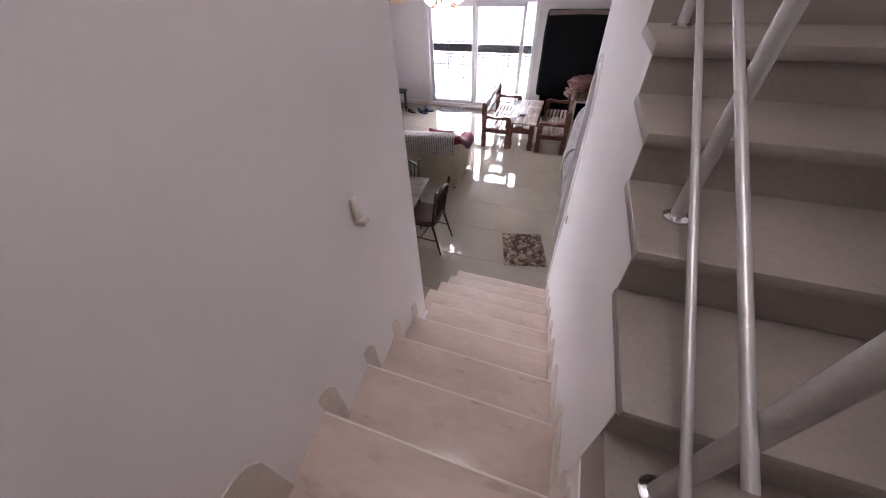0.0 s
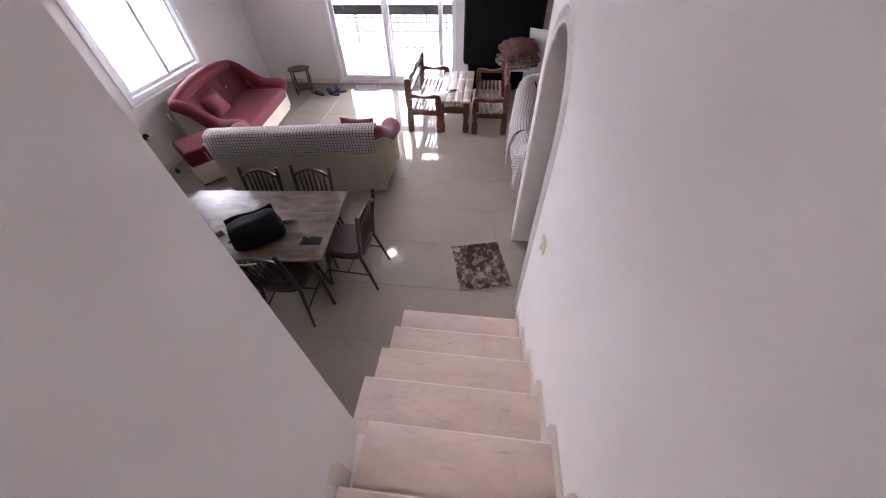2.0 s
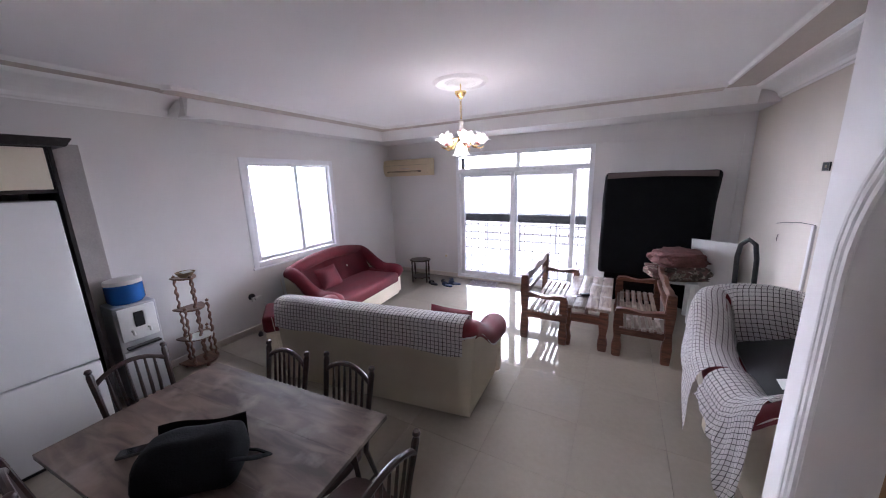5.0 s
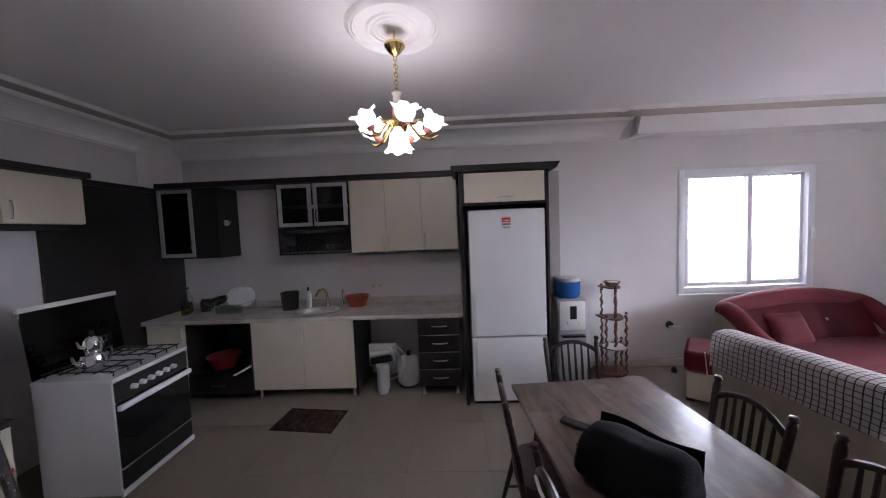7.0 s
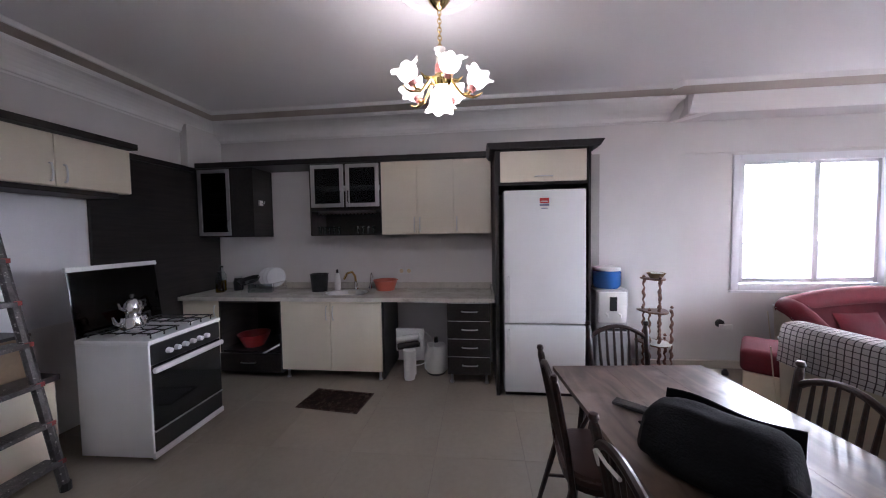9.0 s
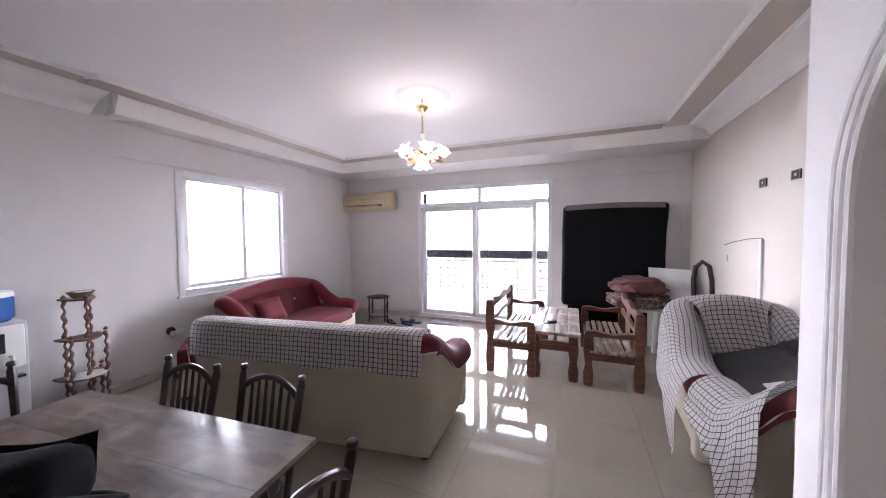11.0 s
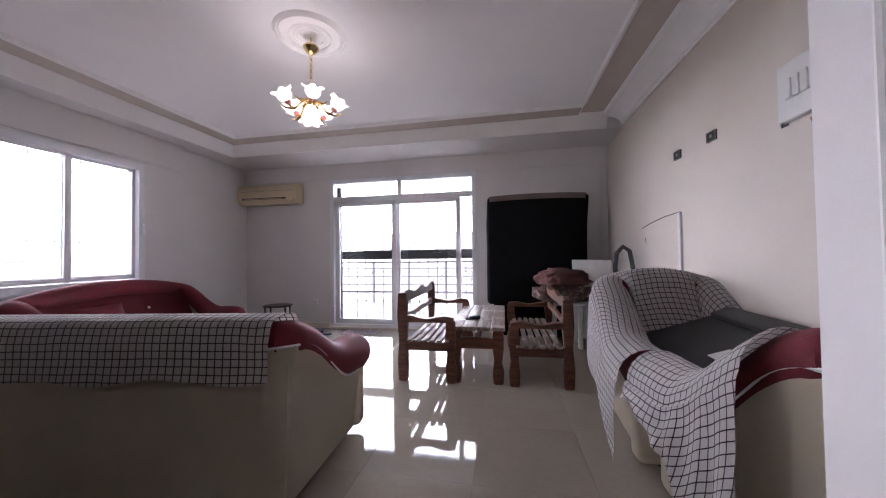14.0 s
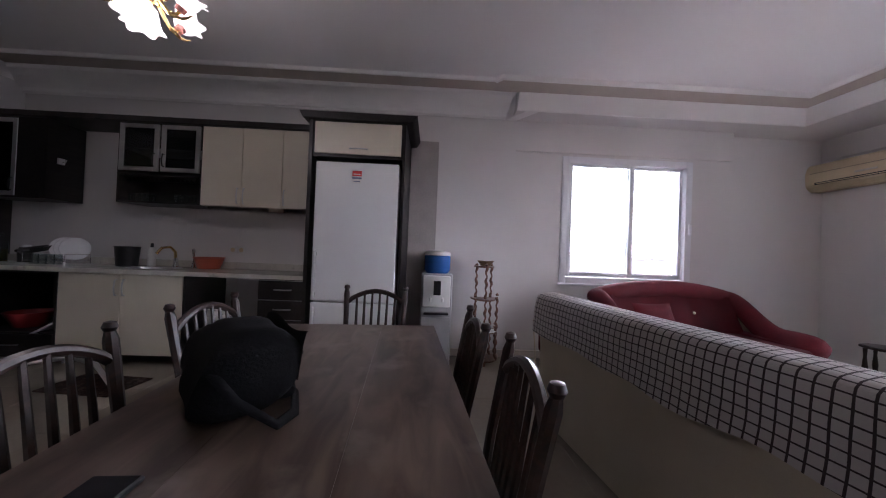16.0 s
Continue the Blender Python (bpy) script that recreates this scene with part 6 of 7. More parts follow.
for x in (-0.16, 0.16):
    for y in (-0.13, 0.10):
        bn = part("burner", lathe([(0, 0.83), (0.05, 0.83), (0.048, 0.842), (0.03, 0.845), (0.03, 0.853), (0, 0.853)], 16, (x, y, 0)), STEEL, sv, smooth=True)
    for d in (-0.10, 0, 0.10):
        part("pan_support_bar", tube([(x + d, -0.25, 0.832), (x + d, -0.25, 0.865), (x + d, 0.21, 0.865), (x + d, 0.21, 0.832)], 0.005, 6), IRON, sv)
    for yy in (-0.25, -0.13, -0.02, 0.10, 0.21):
        part("pan_support_bar", tube([(x - 0.12, yy, 0.862), (x + 0.12, yy, 0.862)], 0.005, 6), IRON, sv)
ld = part("lid", moved(box(-SW, -0.008, 0, SW, 0.0, 0.47, 0.003), pose(0, -SD - 0.03, 0.835, 6)), glass("smoked_lid_glass", (0.16, 0.15, 0.15)), sv, "raised smoked-glass lid")
part("lid_edge", moved(box(-SW - 0.01, -0.016, 0.455, SW + 0.01, 0.012, 0.49, 0.006), pose(0, -SD - 0.03, 0.835, 6)), WHITE_ENAMEL, ld, "white lid edge strip")
for x in (-0.26, 0.26):
    for y in (-0.22, 0.20):
        part("foot", lathe([(0, 0), (0.018, 0), (0.018, 0.03), (0, 0.03)], 10, (x, y, 0)), BLACKPLASTIC, sv)
tp = thing("teapot", ST @ pose(0.16, -0.02, 0.870), "double stainless steel teapot on the cooker", "teapot")
part("kettle", lathe([(0, 0), (0.075, 0), (0.085, 0.04), (0.07, 0.09), (0.045, 0.105), (0, 0.105)], 22), CHROME, tp, smooth=True)
part("upper_pot", lathe([(0, 0.105), (0.045, 0.105), (0.058, 0.14), (0.05, 0.19), (0.035, 0.205), (0.0, 0.225)], 22), CHROME, tp, smooth=True)
part("knob", lathe([(0, 0.22), (0.012, 0.225), (0.012, 0.245), (0, 0.25)], 10), BLACKPLASTIC, tp)
part("spout", tube([(0.07, 0, 0.04), (0.12, 0, 0.07), (0.135, 0, 0.115)], [0.016, 0.010, 0.007], 10), CHROME, tp, smooth=True)
part("spout", tube([(0.05, 0, 0.145), (0.085, 0, 0.165), (0.095, 0, 0.20)], [0.012, 0.008, 0.006], 10), CHROME, tp, smooth=True)
part("handle", tube([(-0.06, 0, 0.09), (-0.12, 0, 0.10), (-0.125, 0, 0.05), (-0.08, 0, 0.03)], 0.008, 8), BLACKPLASTIC, tp, smooth=True)
part("handle", tube([(-0.045, 0, 0.19), (-0.095, 0, 0.19), (-0.095, 0, 0.15), (-0.055, 0, 0.14)], 0.007, 8), BLACKPLASTIC, tp, smooth=True)

# step ladder
LADM = material("paint_splashed_metal", (0.085, 0.08, 0.08), 0.5, 0.5, vary=0.3, scale=20, bump=0.3, fine=120, spots=(0.62, (0.42, 0.40, 0.38)))
la = thing("step_ladder", pose(-2.20, -1.02, 0, 0, 0, 4), "paint-splashed grey metal step ladder standing open", "ladder")
TOPZ = 1.64


def lx(z):
    return 0.255 - 0.125 * z / TOPZ


def ly(z):
    return 0.05 - 0.17 * z / TOPZ


for s in (-1, 1):
    bm = tube([(s * lx(0), ly(0), 0.0), (s * lx(TOPZ), ly(TOPZ), TOPZ)], 0.025, 8)
    part("front_rail", bm, LADM, la, smooth=True)
    part("rear_rail", tube([(s * 0.19, -0.36, 0.0), (s * 0.11, -0.16, TOPZ - 0.05)], 0.018, 8), LADM, la, smooth=True)
    part("rubber_foot", lathe([(0, 0), (0.026, 0), (0.026, 0.05), (0, 0.05)], 10, (s * lx(0), ly(0), 0)), SLIP1, la)
arc = [(-lx(TOPZ), ly(TOPZ), TOPZ), (-0.12, -0.13, 1.85), (-0.115, -0.135, 2.0), (-0.08, -0.14, 2.075), (0.0, -0.14, 2.10), (0.08, -0.14, 2.075), (0.115, -0.135, 2.0), (0.12, -0.13, 1.85), (lx(TOPZ), ly(TOPZ), TOPZ)]
part("hand_loop", tube(arc, 0.018, 8), LADM, la, "rounded top hand loop", True)
for k in range(6):
    z = 0.20 + 0.242 * k
    t = part("tread", box(-lx(z), ly(z) - 0.075, z - 0.028, lx(z), ly(z) + 0.035, z, 0.004), LADM, la)
    for s in (-1, 1):
        part("tread_cap", box(s * (lx(z) - 0.0) - 0.02, ly(z) + 0.022, z - 0.025, s * lx(z) + 0.02, ly(z) + 0.034, z + 0.002, 0.003), material("red_plastic_cap", (0.22, 0.03, 0.025), 0.5) if k == 0 and s == -1 else bpy.data.materials["red_plastic_cap"], t, "red plastic cap")
part("platform", moved(box(-0.115, -0.02, -0.13, 0.115, 0.02, 0.13, 0.006), pose(0, -0.10, 1.76, -6)), LADM, la, "folded splashed platform plate")
for k, w in enumerate((0.12, 0.15)):
    part("stamped_bar", moved(box(-w / 2, 0.021, 0.03 - 0.07 * k, w / 2, 0.023, 0.06 - 0.07 * k), pose(0, -0.10, 1.76, -6)), GREYPL, la)

# ---- dining table and chairs ----
TM = pose(-2.07, 2.42, 0, 0, 0, 4.6)
tbl = thing("dining_table", TM, "worn wood-look dining table on dark legs", "dining table")
TZ = 0.722
for k in range(3):
    part("top_board", box(-0.72, -0.43 + 0.2875 * k, TZ - 0.022, 0.72, -0.43 + 0.2875 * (k + 1) - 0.0006, TZ, 0.0006), TABLEWOOD, tbl)
part("edge", box(-0.721, -0.431, TZ - 0.024, 0.721, 0.431, TZ - 0.0225), BLACKPLASTIC, tbl)
part("apron", box(-0.56, -0.34, TZ - 0.085, 0.56, -0.31, TZ - 0.025, 0.003), DARKCHAIR, tbl)
part("apron", box(-0.56, 0.31, TZ - 0.085, 0.56, 0.34, TZ - 0.025, 0.003), DARKCHAIR, tbl)
for x in (-0.60, 0.60):
    for y in (-0.33, 0.33):
        part("leg", tube([(x * 1.02, y * 1.04, 0), (x * 0.92, y * 0.94, TZ - 0.025)], 0.018, 4), DARKCHAIR, tbl)
        part("brace", tube([(x * 0.96, y * 0.98, 0.42), (x * 0.70, y * 0.94, TZ - 0.06)], 0.011, 6), DARKCHAIR, tbl)
    part("stretcher", tube([(x * 0.97, -0.34, 0.30), (x * 0.97, 0.34, 0.30)], 0.011, 6), DARKCHAIR, tbl)


def dining_chair(m):
    """Seat centre at the origin, back at -y, facing +y."""
    c = thing("dining_chair", m, "dark wooden spindle-back chair with brown vinyl seat", "chair", "chairs round the table")
    so = [(0.20 * math.copysign(abs(math.cos(t)) ** 0.55, math.cos(t)) * (1 + 0.06 * math.sin(t)), 0.20 * math.copysign(abs(math.sin(t)) ** 0.55, math.sin(t))) for t in [2 * math.pi * k / 28 for k in range(28)]]
    part("seat", prism(so, 0.05, "z", 0.42, 0.016), LEATHER, c, "padded brown vinyl seat", True)
    part("seat_frame", prism([(a * 0.95, b * 0.95) for a, b in so], 0.025, "z", 0.397), DARKCHAIR, c)
    for s in (-1, 1):
        part("front_leg", tube([(s * 0.205, 0.20, 0), (s * 0.16, 0.16, 0.40)], [0.011, 0.016], 8), DARKCHAIR, c, smooth=True)
        part("rear_leg", tube([(s * 0.195, -0.27, 0), (s * 0.165, -0.17, 0.40)], [0.011, 0.016], 8), DARKCHAIR, c, smooth=True)
        part("back_post", tube([(s * 0.165, -0.17, 0.40), (s * 0.175, -0.20, 0.62), (s * 0.185, -0.245, 0.86), (s * 0.186, -0.25, 0.885)], [0.016, 0.015, 0.018, 0.012], 8), DARKCHAIR, c, smooth=True)
        part("finial", lathe([(0, 0.0), (0.013, 0.0), (0.019, 0.012), (0.014, 0.026), (0, 0.03)], 10, (s * 0.186, -0.25, 0.883)), DARKCHAIR, c, smooth=True)
        part("side_stretcher", tube([(s * 0.185, 0.18, 0.20), (s * 0.183, -0.225, 0.20)], 0.008, 6), DARKCHAIR, c)
        part("brace", tube([(s * 0.19, 0.185, 0.22), (s * 0.03, 0.16, 0.395)], 0.007, 6), DARKCHAIR, c)
    part("cross_stretcher", tube([(-0.184, 0.0, 0.20), (0.184, 0.0, 0.20)], 0.008, 6), DARKCHAIR, c)
    crest = [(-0.182 + 0.364 * k / 12, -0.238 - 0.012 * math.sin(math.pi * k / 12), 0.80 + 0.075 * math.sin(math.pi * k / 12) ** 0.8) for k in range(13)]
    part("crest_rail", tube(crest, 0.015, 8), DARKCHAIR, c, smooth=True)
    part("lower_rail", tube([(-0.168, -0.185, 0.50), (0.168, -0.185, 0.50)], 0.010, 6), DARKCHAIR, c)
    for k in range(6):
        f = (k + 1) / 7
        x = -0.15 + 0.30 * f
        part("spindle", tube([(x * 0.95, -0.186, 0.50), (x * 1.08, -0.215, 0.66), (x * 1.12, -0.243, 0.81 + 0.065 * math.sin(math.pi * f) ** 0.8)], [0.008, 0.010, 0.007], 6), DARKCHAIR, c, smooth=True)
    return c


first = dining_chair(pose(-2.37, 2.07, 0, 0, 0, -2))
for x, y, r in ((-1.735, 2.135, 3), (-1.32, 2.54, 86), (-2.225, 2.70, 181), (-1.745, 2.755, 179), (-2.82, 2.43, -88)):
    copy_thing(first, pose(x, y, 0, 0, 0, r))

# bag, phones and cable on the table
bag = thing("shoulder_bag", TM @ pose(0.18, -0.22, TZ, 0, 0, 36) @ Matrix.Diagonal((1.06, 1.05, 0.95, 1.0)), "soft black fabric shoulder bag slumped on the table", "bag")
bm = bmesh.new()
bmesh.ops.create_cube(bm, size=1)
bmesh.ops.subdivide_edges(bm, edges=bm.edges[:], cuts=9, use_grid_fill=True)
for v in bm.verts:
    c = v.co * 2
    r = Vector((math.copysign(abs(c.x) ** 1.0, c.x), c.y, c.z))
    k = max(0.0, 1 - 0.16 * (abs(c.x) ** 4 * abs(c.z) ** 4) - 0.12 * (abs(c.y) ** 4))
    w = 0.195 * (1 - 0.12 * (c.z + 1) / 2)
    v.co = Vector((r.x * w * k, r.y * 0.10 * (1 - 0.35 * abs(c.z) ** 3) + 0.05 * (c.z + 1) / 2, 0.105 + r.z * 0.105 * k))
    v.co += Vector((0.012, 0.012, 0.01)) * noise.noise(v.co * 9)
    v.co.z = max(0.002, v.co.z)
bmesh.ops.smooth_vert(bm, verts=bm.verts[:], factor=0.5)
part("body", bm, BLACKFAB, bag, smooth=True)
part("flap", sheet(lambda u, v: ((u - 0.5) * 0.34, 0.125 + 0.02 * (1 - v) - 0.0 * math.sin(math.pi * v), 0.20 - 0.13 * v * v + 0.01 * math.sin(u * 7)), 14, 12, 0.006), BLACKFAB, bag, smooth=True)
part("strap", tube([(0.16, -0.05, 0.13), (0.24, -0.02, 0.09), (0.27, 0.05, 0.03), (0.20, 0.11, 0.01), (0.08, 0.15, 0.008), (-0.06, 0.14, 0.008), (-0.18, 0.08, 0.02), (-0.19, 0.0, 0.10)], 0.013, 8, flat=0.5), BLACKFAB, bag, smooth=True)
part("front_pocket", box(-0.13, 0.075, 0.01, 0.13, 0.14, 0.06, 0.02, seg=3), BLACKFAB, bag, smooth=True)


def slab(name, m, w, d, h, label):
    t = thing(name, m, label, "phone")
    part("case", box(-w / 2, -d / 2, 0, w / 2, d / 2, h, 0.004), BLACKPLASTIC, t, smooth=True)
    part("screen", box(-w / 2 + 0.005, -d / 2 + 0.005, h, w / 2 - 0.005, d / 2 - 0.005, h + 0.001), material("dark_screen_glass", (0.02, 0.02, 0.024), 0.08, bump=0.0), t)


slab("remote_control", TM @ pose(-0.24, -0.21, TZ, 0, 0, 46), 0.19, 0.055, 0.016, "dark remote control lying on the table")
slab("phone", TM @ pose(0.585, -0.225, TZ, 0, 0, -2), 0.17, 0.085, 0.010, "black phone lying face up on the table")
cb = thing("white_cable", pose(0.05, 0.03, 0.0), "white cable looped over a chair back", "cable")
part("cord", tube([(-1.95, 1.86, 0.74), (-1.93, 1.84, 0.80), (-1.88, 1.83, 0.835), (-1.80, 1.825, 0.85), (-1.72, 1.83, 0.865)], 0.006, 8), WHITEPLASTIC, cb, smooth=True)


# ---- chandeliers ----
SHADE = glow("lit_opal_glass", (1.0, 0.93, 0.86), 2.2)
BULB = glow("lit_bulb", (1.0, 0.97, 0.92), 9.0)
ROSE = material("pink_ceramic", (0.62, 0.25, 0.22), 0.3, vary=0.1)
PORC = material("white_porcelain", (0.75, 0.70, 0.64), 0.25)


def ring_profile(r, w, h):
    return [(r - w, 0.0), (r - w * 0.6, -h), (r - w * 0.2, -h * 0.4), (r, -h * 1.1), (r + w * 0.5, -h * 0.5), (r + w * 0.8, 0.0)]


def chandelier(x, y, turn):
    med = thing("ceiling_rosette", pose(x, y, CZ), "white plaster ceiling rosette", "ceiling rosette", "ceiling rosettes")
    part("outer_ring", lathe(ring_profile(0.245, 0.03, 0.018), 48), CORNICE, med, smooth=True)
    part("dome", lathe([(0.215, -0.004), (0.16, -0.012), (0.0, -0.016)], 40), CORNICE, med, smooth=True)
    for r in (0.09, 0.12, 0.15):
        part("groove", lathe(ring_profile(r, 0.012, 0.006), 36, (0, 0, -0.010)), CORNICE, med, smooth=True)
    c = thing("chandelier", pose(x, y, 2.788, 0, 0, turn), "lit brass chandelier with flower-shaped opal shades", "chandelier", "chandeliers")
    part("hook", tube([(0, 0, 0.06), (0, 0, -0.02)], 0.006, 8), BRASS, c)
    part("canopy", lathe([(0, -0.015), (0.055, -0.015), (0.058, -0.03), (0.035, -0.06), (0.012, -0.08), (0, -0.085)], 20), BRASS, c, "brass ceiling cup", True)
    for k in range(9):
        z = -0.095 - 0.022 * k
        ch = [(0.010 * math.cos(t) * (k % 2), 0.010 * math.cos(t) * (1 - k % 2), z + 0.016 * math.sin(t)) for t in [2 * math.pi * i / 8 for i in range(8)]]
        part("chain_link", tube(ch, 0.003, 5, closed=True), BRASS, c)
    part("stem", lathe([(0, -0.28), (0.032, -0.285), (0.022, -0.30), (0.022, -0.36), (0.03, -0.37), (0, -0.37)], 14), PORC, c, "white porcelain stem", True)
    part("rose_collar", lathe([(0, -0.37), (0.028, -0.37), (0.03, -0.42), (0, -0.42)], 14), ROSE, c, smooth=True)
    part("hub", lathe([(0, -0.42), (0.03, -0.42), (0.042, -0.45), (0.03, -0.48), (0, -0.485)], 16), BRASS, c, smooth=True)
    n = 5
    for k in range(n):
        a = 2 * math.pi * k / n
        ca, sa = math.cos(a), math.sin(a)
        P = lambda r, z: (r * ca, r * sa, z)
        arm = part("arm", tube([P(0.03, -0.44), P(0.06, -0.45), P(0.085, -0.49), P(0.115, -0.525), P(0.15, -0.525), P(0.165, -0.505)], [0.012, 0.010, 0.009, 0.009, 0.008, 0.010], 8), BRASS, c, smooth=True)
        part("scroll_leaf", tube([P(0.12, -0.530), P(0.175, -0.545), P(0.20, -0.540), P(0.225, -0.525)], [0.010, 0.008, 0.006, 0.003], 6), BRASS, arm)
        part("leaf", tube([P(0.055, -0.45), P(0.095, -0.455), P(0.12, -0.435)], [0.012, 0.009, 0.003], 6), BRASS, arm)
        tilt = pose(0.160 * ca, 0.160 * sa, -0.512) @ Matrix.Rotation(a, 4, "Z") @ Matrix.Rotation(radians(32), 4, "Y") @ Matrix.Scale(0.71, 4)
        part("cup", moved(lathe([(0, 0), (0.03, 0.0), (0.036, 0.035), (0, 0.036)], 14), tilt), ROSE, c, "pink ceramic cup", True)
        part("shade", moved(lathe([(0.030, 0.034), (0.056, 0.048), (0.072, 0.075), (0.076, 0.10), (0.074, 0.118), (0.086, 0.132), (0.106, 0.138)], 36, wave=0.26, lobes=6), tilt), SHADE, c, "ruffled opal glass shade", True)
        part("bulb", moved(lathe([(0, 0.04), (0.018, 0.05), (0.032, 0.10), (0.034, 0.13), (0.022, 0.158), (0, 0.168)], 12), tilt), BULB, c, smooth=True)
    down = pose(0, 0, -0.485, 180) @ Matrix.Scale(0.85, 4)
    part("shade", moved(lathe([(0.028, 0.0), (0.058, 0.03), (0.066, 0.07), (0.072, 0.11), (0.094, 0.14)], 36, wave=0.22, lobes=6), down), SHADE, c, "ruffled opal glass shade", True)
    part("bulb", moved(lathe([(0, 0.01), (0.018, 0.02), (0.03, 0.06), (0.03, 0.11), (0.0, 0.14)], 12), down), BULB, c, smooth=True)


chandelier(-2.60, 1.31, 20)
chandelier(-1.80, 4.80, 90)

# ---- stair fittings ----
rl = thing("stair_railing", None, "silver-painted tube railing on the upper stair", "stair railing")
for y, z in ((-0.18, LAND), (0.33, LAND + 2 * UR), (0.99, LAND + 4 * UR)):
    p = part("post", tube([(0.34, y, z), (0.34, y, z + 0.92)], 0.016, 12), RAIL, rl, smooth=True)
    part("flange", lathe([(0, 0), (0.030, 0), (0.030, 0.008), (0.019, 0.014), (0, 0.014)], 16, (0.34, y, z)), CHROME, p, "polished floor flange", True)
slope = UR / UG
for h in (0.05, 0.21):
    y0, y1 = -0.25, 1.9
    part("rail", tube([(0.34 - 0.024, y0, LAND + UR + (y0 + 0.18) * slope + h), (0.34 - 0.024, y1, LAND + UR + (y1 + 0.18) * slope + h)], 0.0085, 10), RAIL, rl, smooth=True)
part("handrail", tube([(0.34, -0.30, LAND + UR + (-0.30 + 0.18) * slope + 0.80), (0.34, 1.9, LAND + UR + (1.9 + 0.18) * slope + 0.80)], 0.026, 12), RAIL, rl, smooth=True)
sc = thing("wall_sconce", pose(-0.581, 0.33, 2.165), "small L-shaped cream bracket on the stair wall", "wall shelf")
part("bracket", box(-0.004, -0.014, -0.045, 0.012, 0.014, 0.055, 0.004), WALL_WARM, sc, "cream upright plate", True)
part("ledge", moved(box(-0.004, -0.016, -0.010, 0.040, 0.016, 0.010, 0.004), pose(0, 0, -0.042, 0, -8, 0)), WALL_WARM, sc, "small protruding ledge", True)

# the small room beyond the arch, with tiles and the bead curtain
ROOMX = EX + 0.118
WT_LO, WT_HI = material("tan_wall_tile", (0.52, 0.33, 0.20), 0.25, vary=0.05, per_object=0.03, bump=0.01), material("cream_wall_tile", (0.66, 0.60, 0.52), 0.25, vary=0.04, per_object=0.03, bump=0.01)
room_n = tagged(mesh_object("wall_room_tiled", box(SX1 + TH + 0.001, 3.245, 0, ROOMX, 3.259, 2.6), GROUT), "tan and cream tiled wall past the arch", kind="structure")
room_e = tagged(mesh_object("wall_room_tiled_east", box(ROOMX - 0.01, 2.105, 0, ROOMX + 0.2, 3.244, 2.6), GROUT), "tan and cream tiled wall past the arch", kind="structure")
room_s = tagged(mesh_object("wall_room_tiled_south", box(SX1 + TH, 2.101, 0, ROOMX - 0.011, 2.11, 2.6), GROUT), "tan and cream tiled wall past the arch", kind="structure")
rows = [(0.0, 0.525), (0.528, 0.96), (0.963, 1.40), (1.403, 1.84), (1.843, 2.28), (2.283, 2.59)]
for z0, z1 in rows:
    mat = WT_LO if z1 < 1.45 else WT_HI
    x = SX1 + TH + 0.003
    while x < ROOMX - 0.05:
        x2 = min(x + 0.33, ROOMX - 0.014)
        part("tile", box(x, 3.237, z0, x2, 3.245, z1, 0.0015, seg=1), mat, room_n)
        x = x2 + 0.003
    y = 2.115
    while y < 3.18:
        y2 = min(y + 0.33, 3.235)
        part("tile", box(ROOMX - 0.018, y, z0, ROOMX - 0.010, y2, z1, 0.0015, seg=1), mat, room_e)
        y = y2 + 0.003

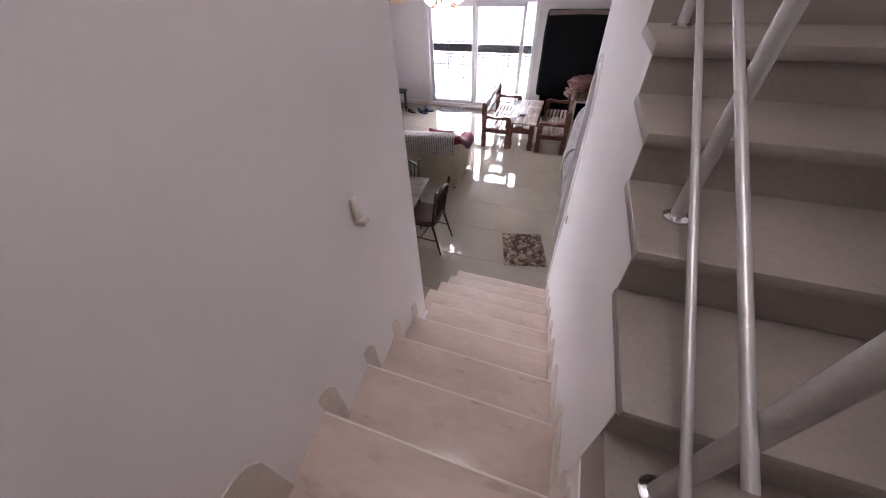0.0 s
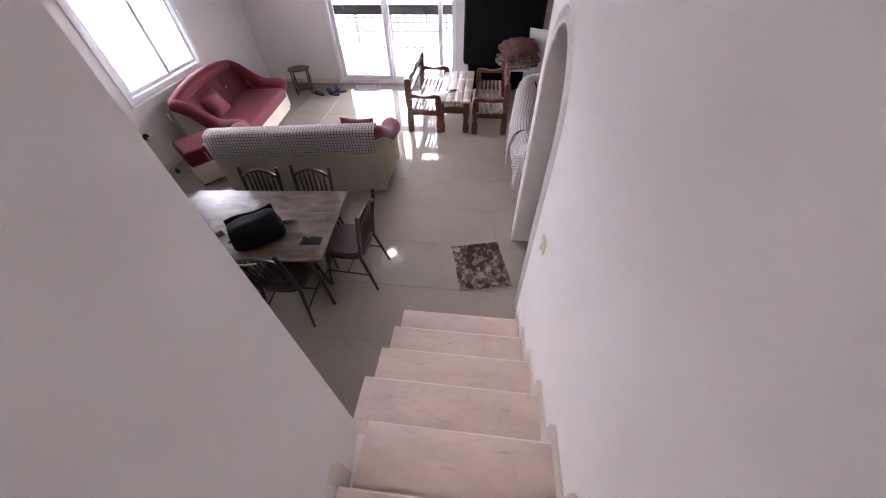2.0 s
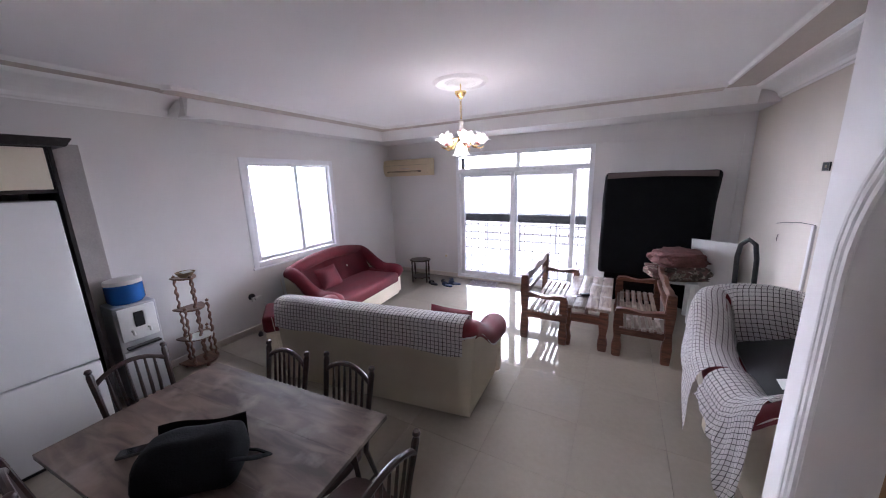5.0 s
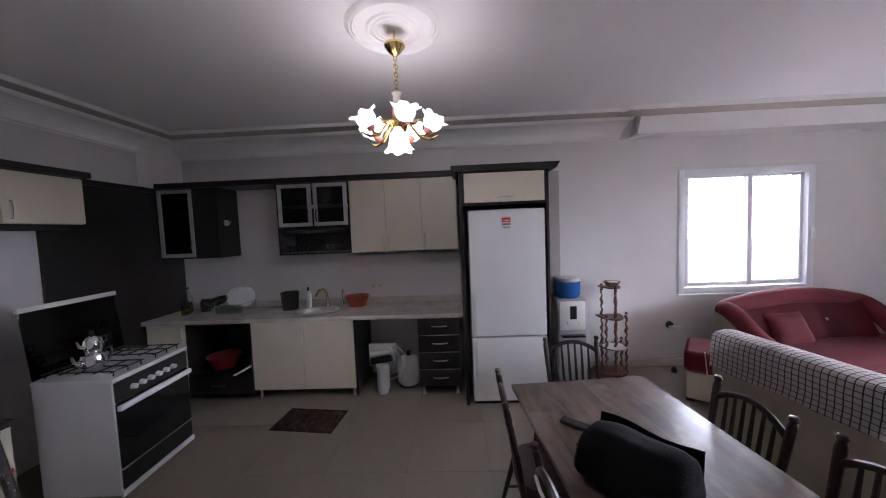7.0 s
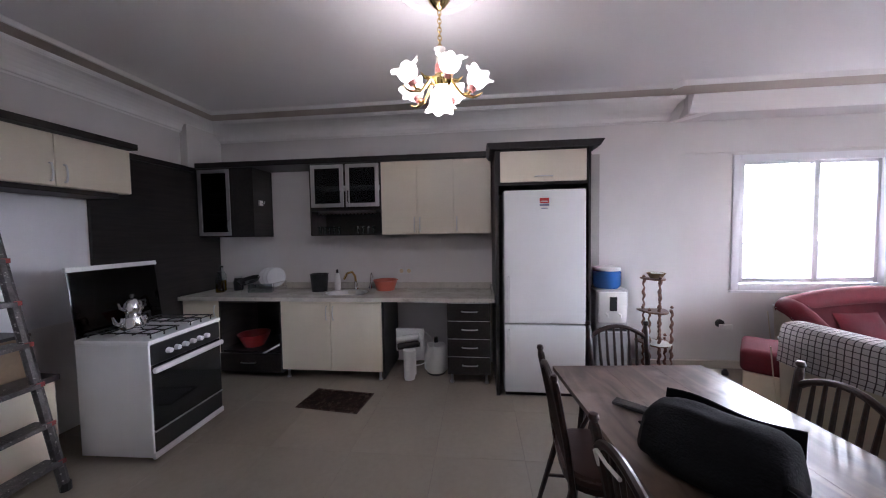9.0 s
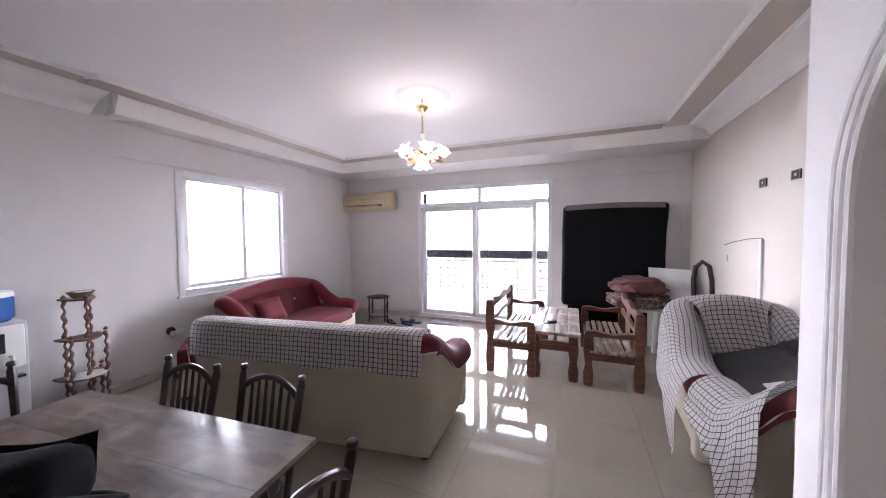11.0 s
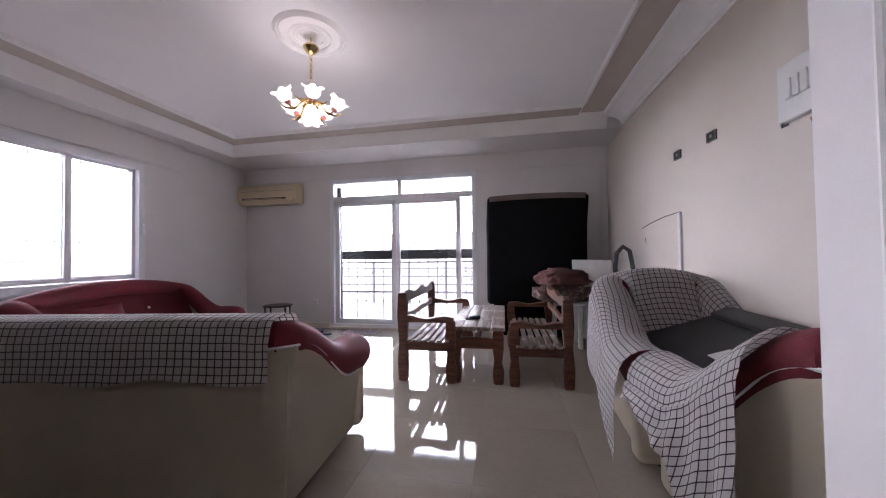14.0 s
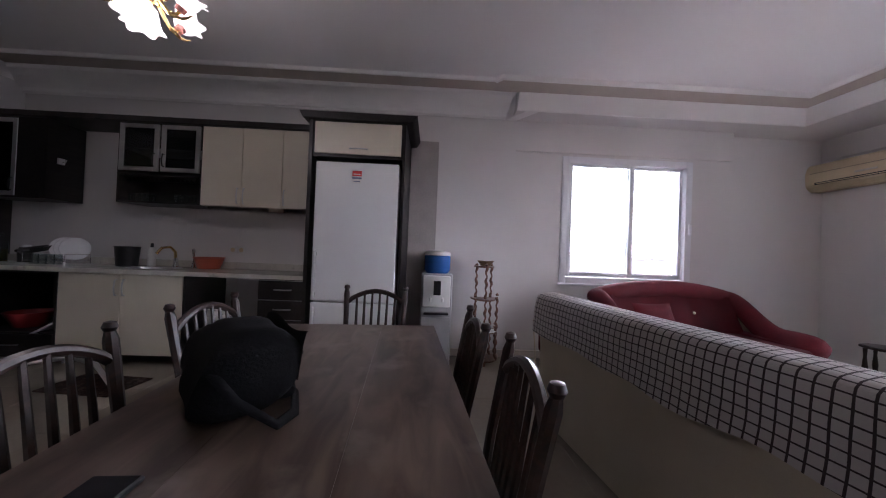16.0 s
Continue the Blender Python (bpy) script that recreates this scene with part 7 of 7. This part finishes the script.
BEADS = [material("dark_brown_bead", (0.035, 0.018, 0.012), 0.4), material("mid_brown_bead", (0.13, 0.06, 0.035), 0.4), material("pale_wood_bead", (0.30, 0.17, 0.10), 0.45)]
bc = thing("bead_curtain", None, "dark wooden bead curtain gathered to one side", "bead curtain")
CXB = SX1 + TH + 0.03
part("rod", tube([(CXB, 2.30, 2.13), (CXB, 3.16, 2.13)], 0.010, 8), DARKCHAIR, bc)
rng = random.Random(5)
NS = 15
for s in range(NS):
    f = s / (NS - 1)
    top = Vector((CXB, 2.36 + 0.74 * f, 2.12))
    tie = Vector((CXB + 0.02 * math.cos(s * 2.1), 2.85 + 0.07 * f, 1.58))
    end = Vector((CXB + 0.03 * math.cos(s * 2.1), 2.86 + 0.06 * f, 0.06 + 0.05 * rng.random()))
    bms = [bmesh.new(), bmesh.new(), bmesh.new()]
    for a, b in ((top, tie), (tie, end)):
        ln = (b - a).length
        d = 0.0
        while d < ln:
            kind = rng.choices((0, 1, 2), (0.86, 0.09, 0.05))[0]
            r = (0.0055, 0.008, 0.0115)[kind]
            p = a.lerp(b, d / ln)
            lathe([(0, -r), (r * 0.8, -r * 0.6), (r, 0), (r * 0.8, r * 0.6), (0, r)], 6, p, bms[kind])
            d += 2.1 * r
    strand = part("strand", bms[0], BEADS[0], bc, smooth=True)
    for bmx, mt, lab in ((bms[1], BEADS[1], ""), (bms[2], BEADS[2], "pale round beads")):
        if len(bmx.verts):
            part("bead", bmx, mt, strand, lab, smooth=True)
part("tie", tube([(CXB + 0.05 * math.cos(t), 2.885 + 0.062 * math.sin(t), 1.58) for t in [2 * math.pi * k / 14 for k in range(14)]], 0.006, 6, closed=True), BEADS[1], bc)

# unseen lamp body added over the stair, assumed from a glint on the marble
lp = thing("stair_ceiling_lamp", pose(-0.1, 0.0, 4.29), "assumed round white ceiling lamp, added out of view over the stair", "ceiling lamp")
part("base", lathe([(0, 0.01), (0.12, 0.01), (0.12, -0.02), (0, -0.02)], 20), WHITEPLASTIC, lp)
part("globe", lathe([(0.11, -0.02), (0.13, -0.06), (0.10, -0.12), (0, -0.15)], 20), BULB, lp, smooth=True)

# floor tiles
TW = 0.60
fx = [WX - 0.14 + TW * k for k in range(10)]
fy = [SY - 0.05 + TW * k for k in range(16)]
tile_mesh = {}
for x in fx:
    for y in fy:
        x1, y1 = min(x + TW, EX + 0.1) - 0.0012, min(y + TW, NY + 0.02) - 0.0012
        if x1 - x < 0.02 or y1 - y < 0.02:
            continue
        key = (round(x1 - x, 4), round(y1 - y, 4))
        if key not in tile_mesh:
            bm = box(0, 0, -0.009, key[0], key[1], 0.0, 0.0012, seg=1)
            tile_mesh[key] = bpy.data.meshes.new("floor_tile")
            bm.to_mesh(tile_mesh[key])
            bm.free()
            tile_mesh[key].materials.append(TILE)
        t = new("tile", tile_mesh[key])
        t.parent = floor
        t.location = (x, y, 0)
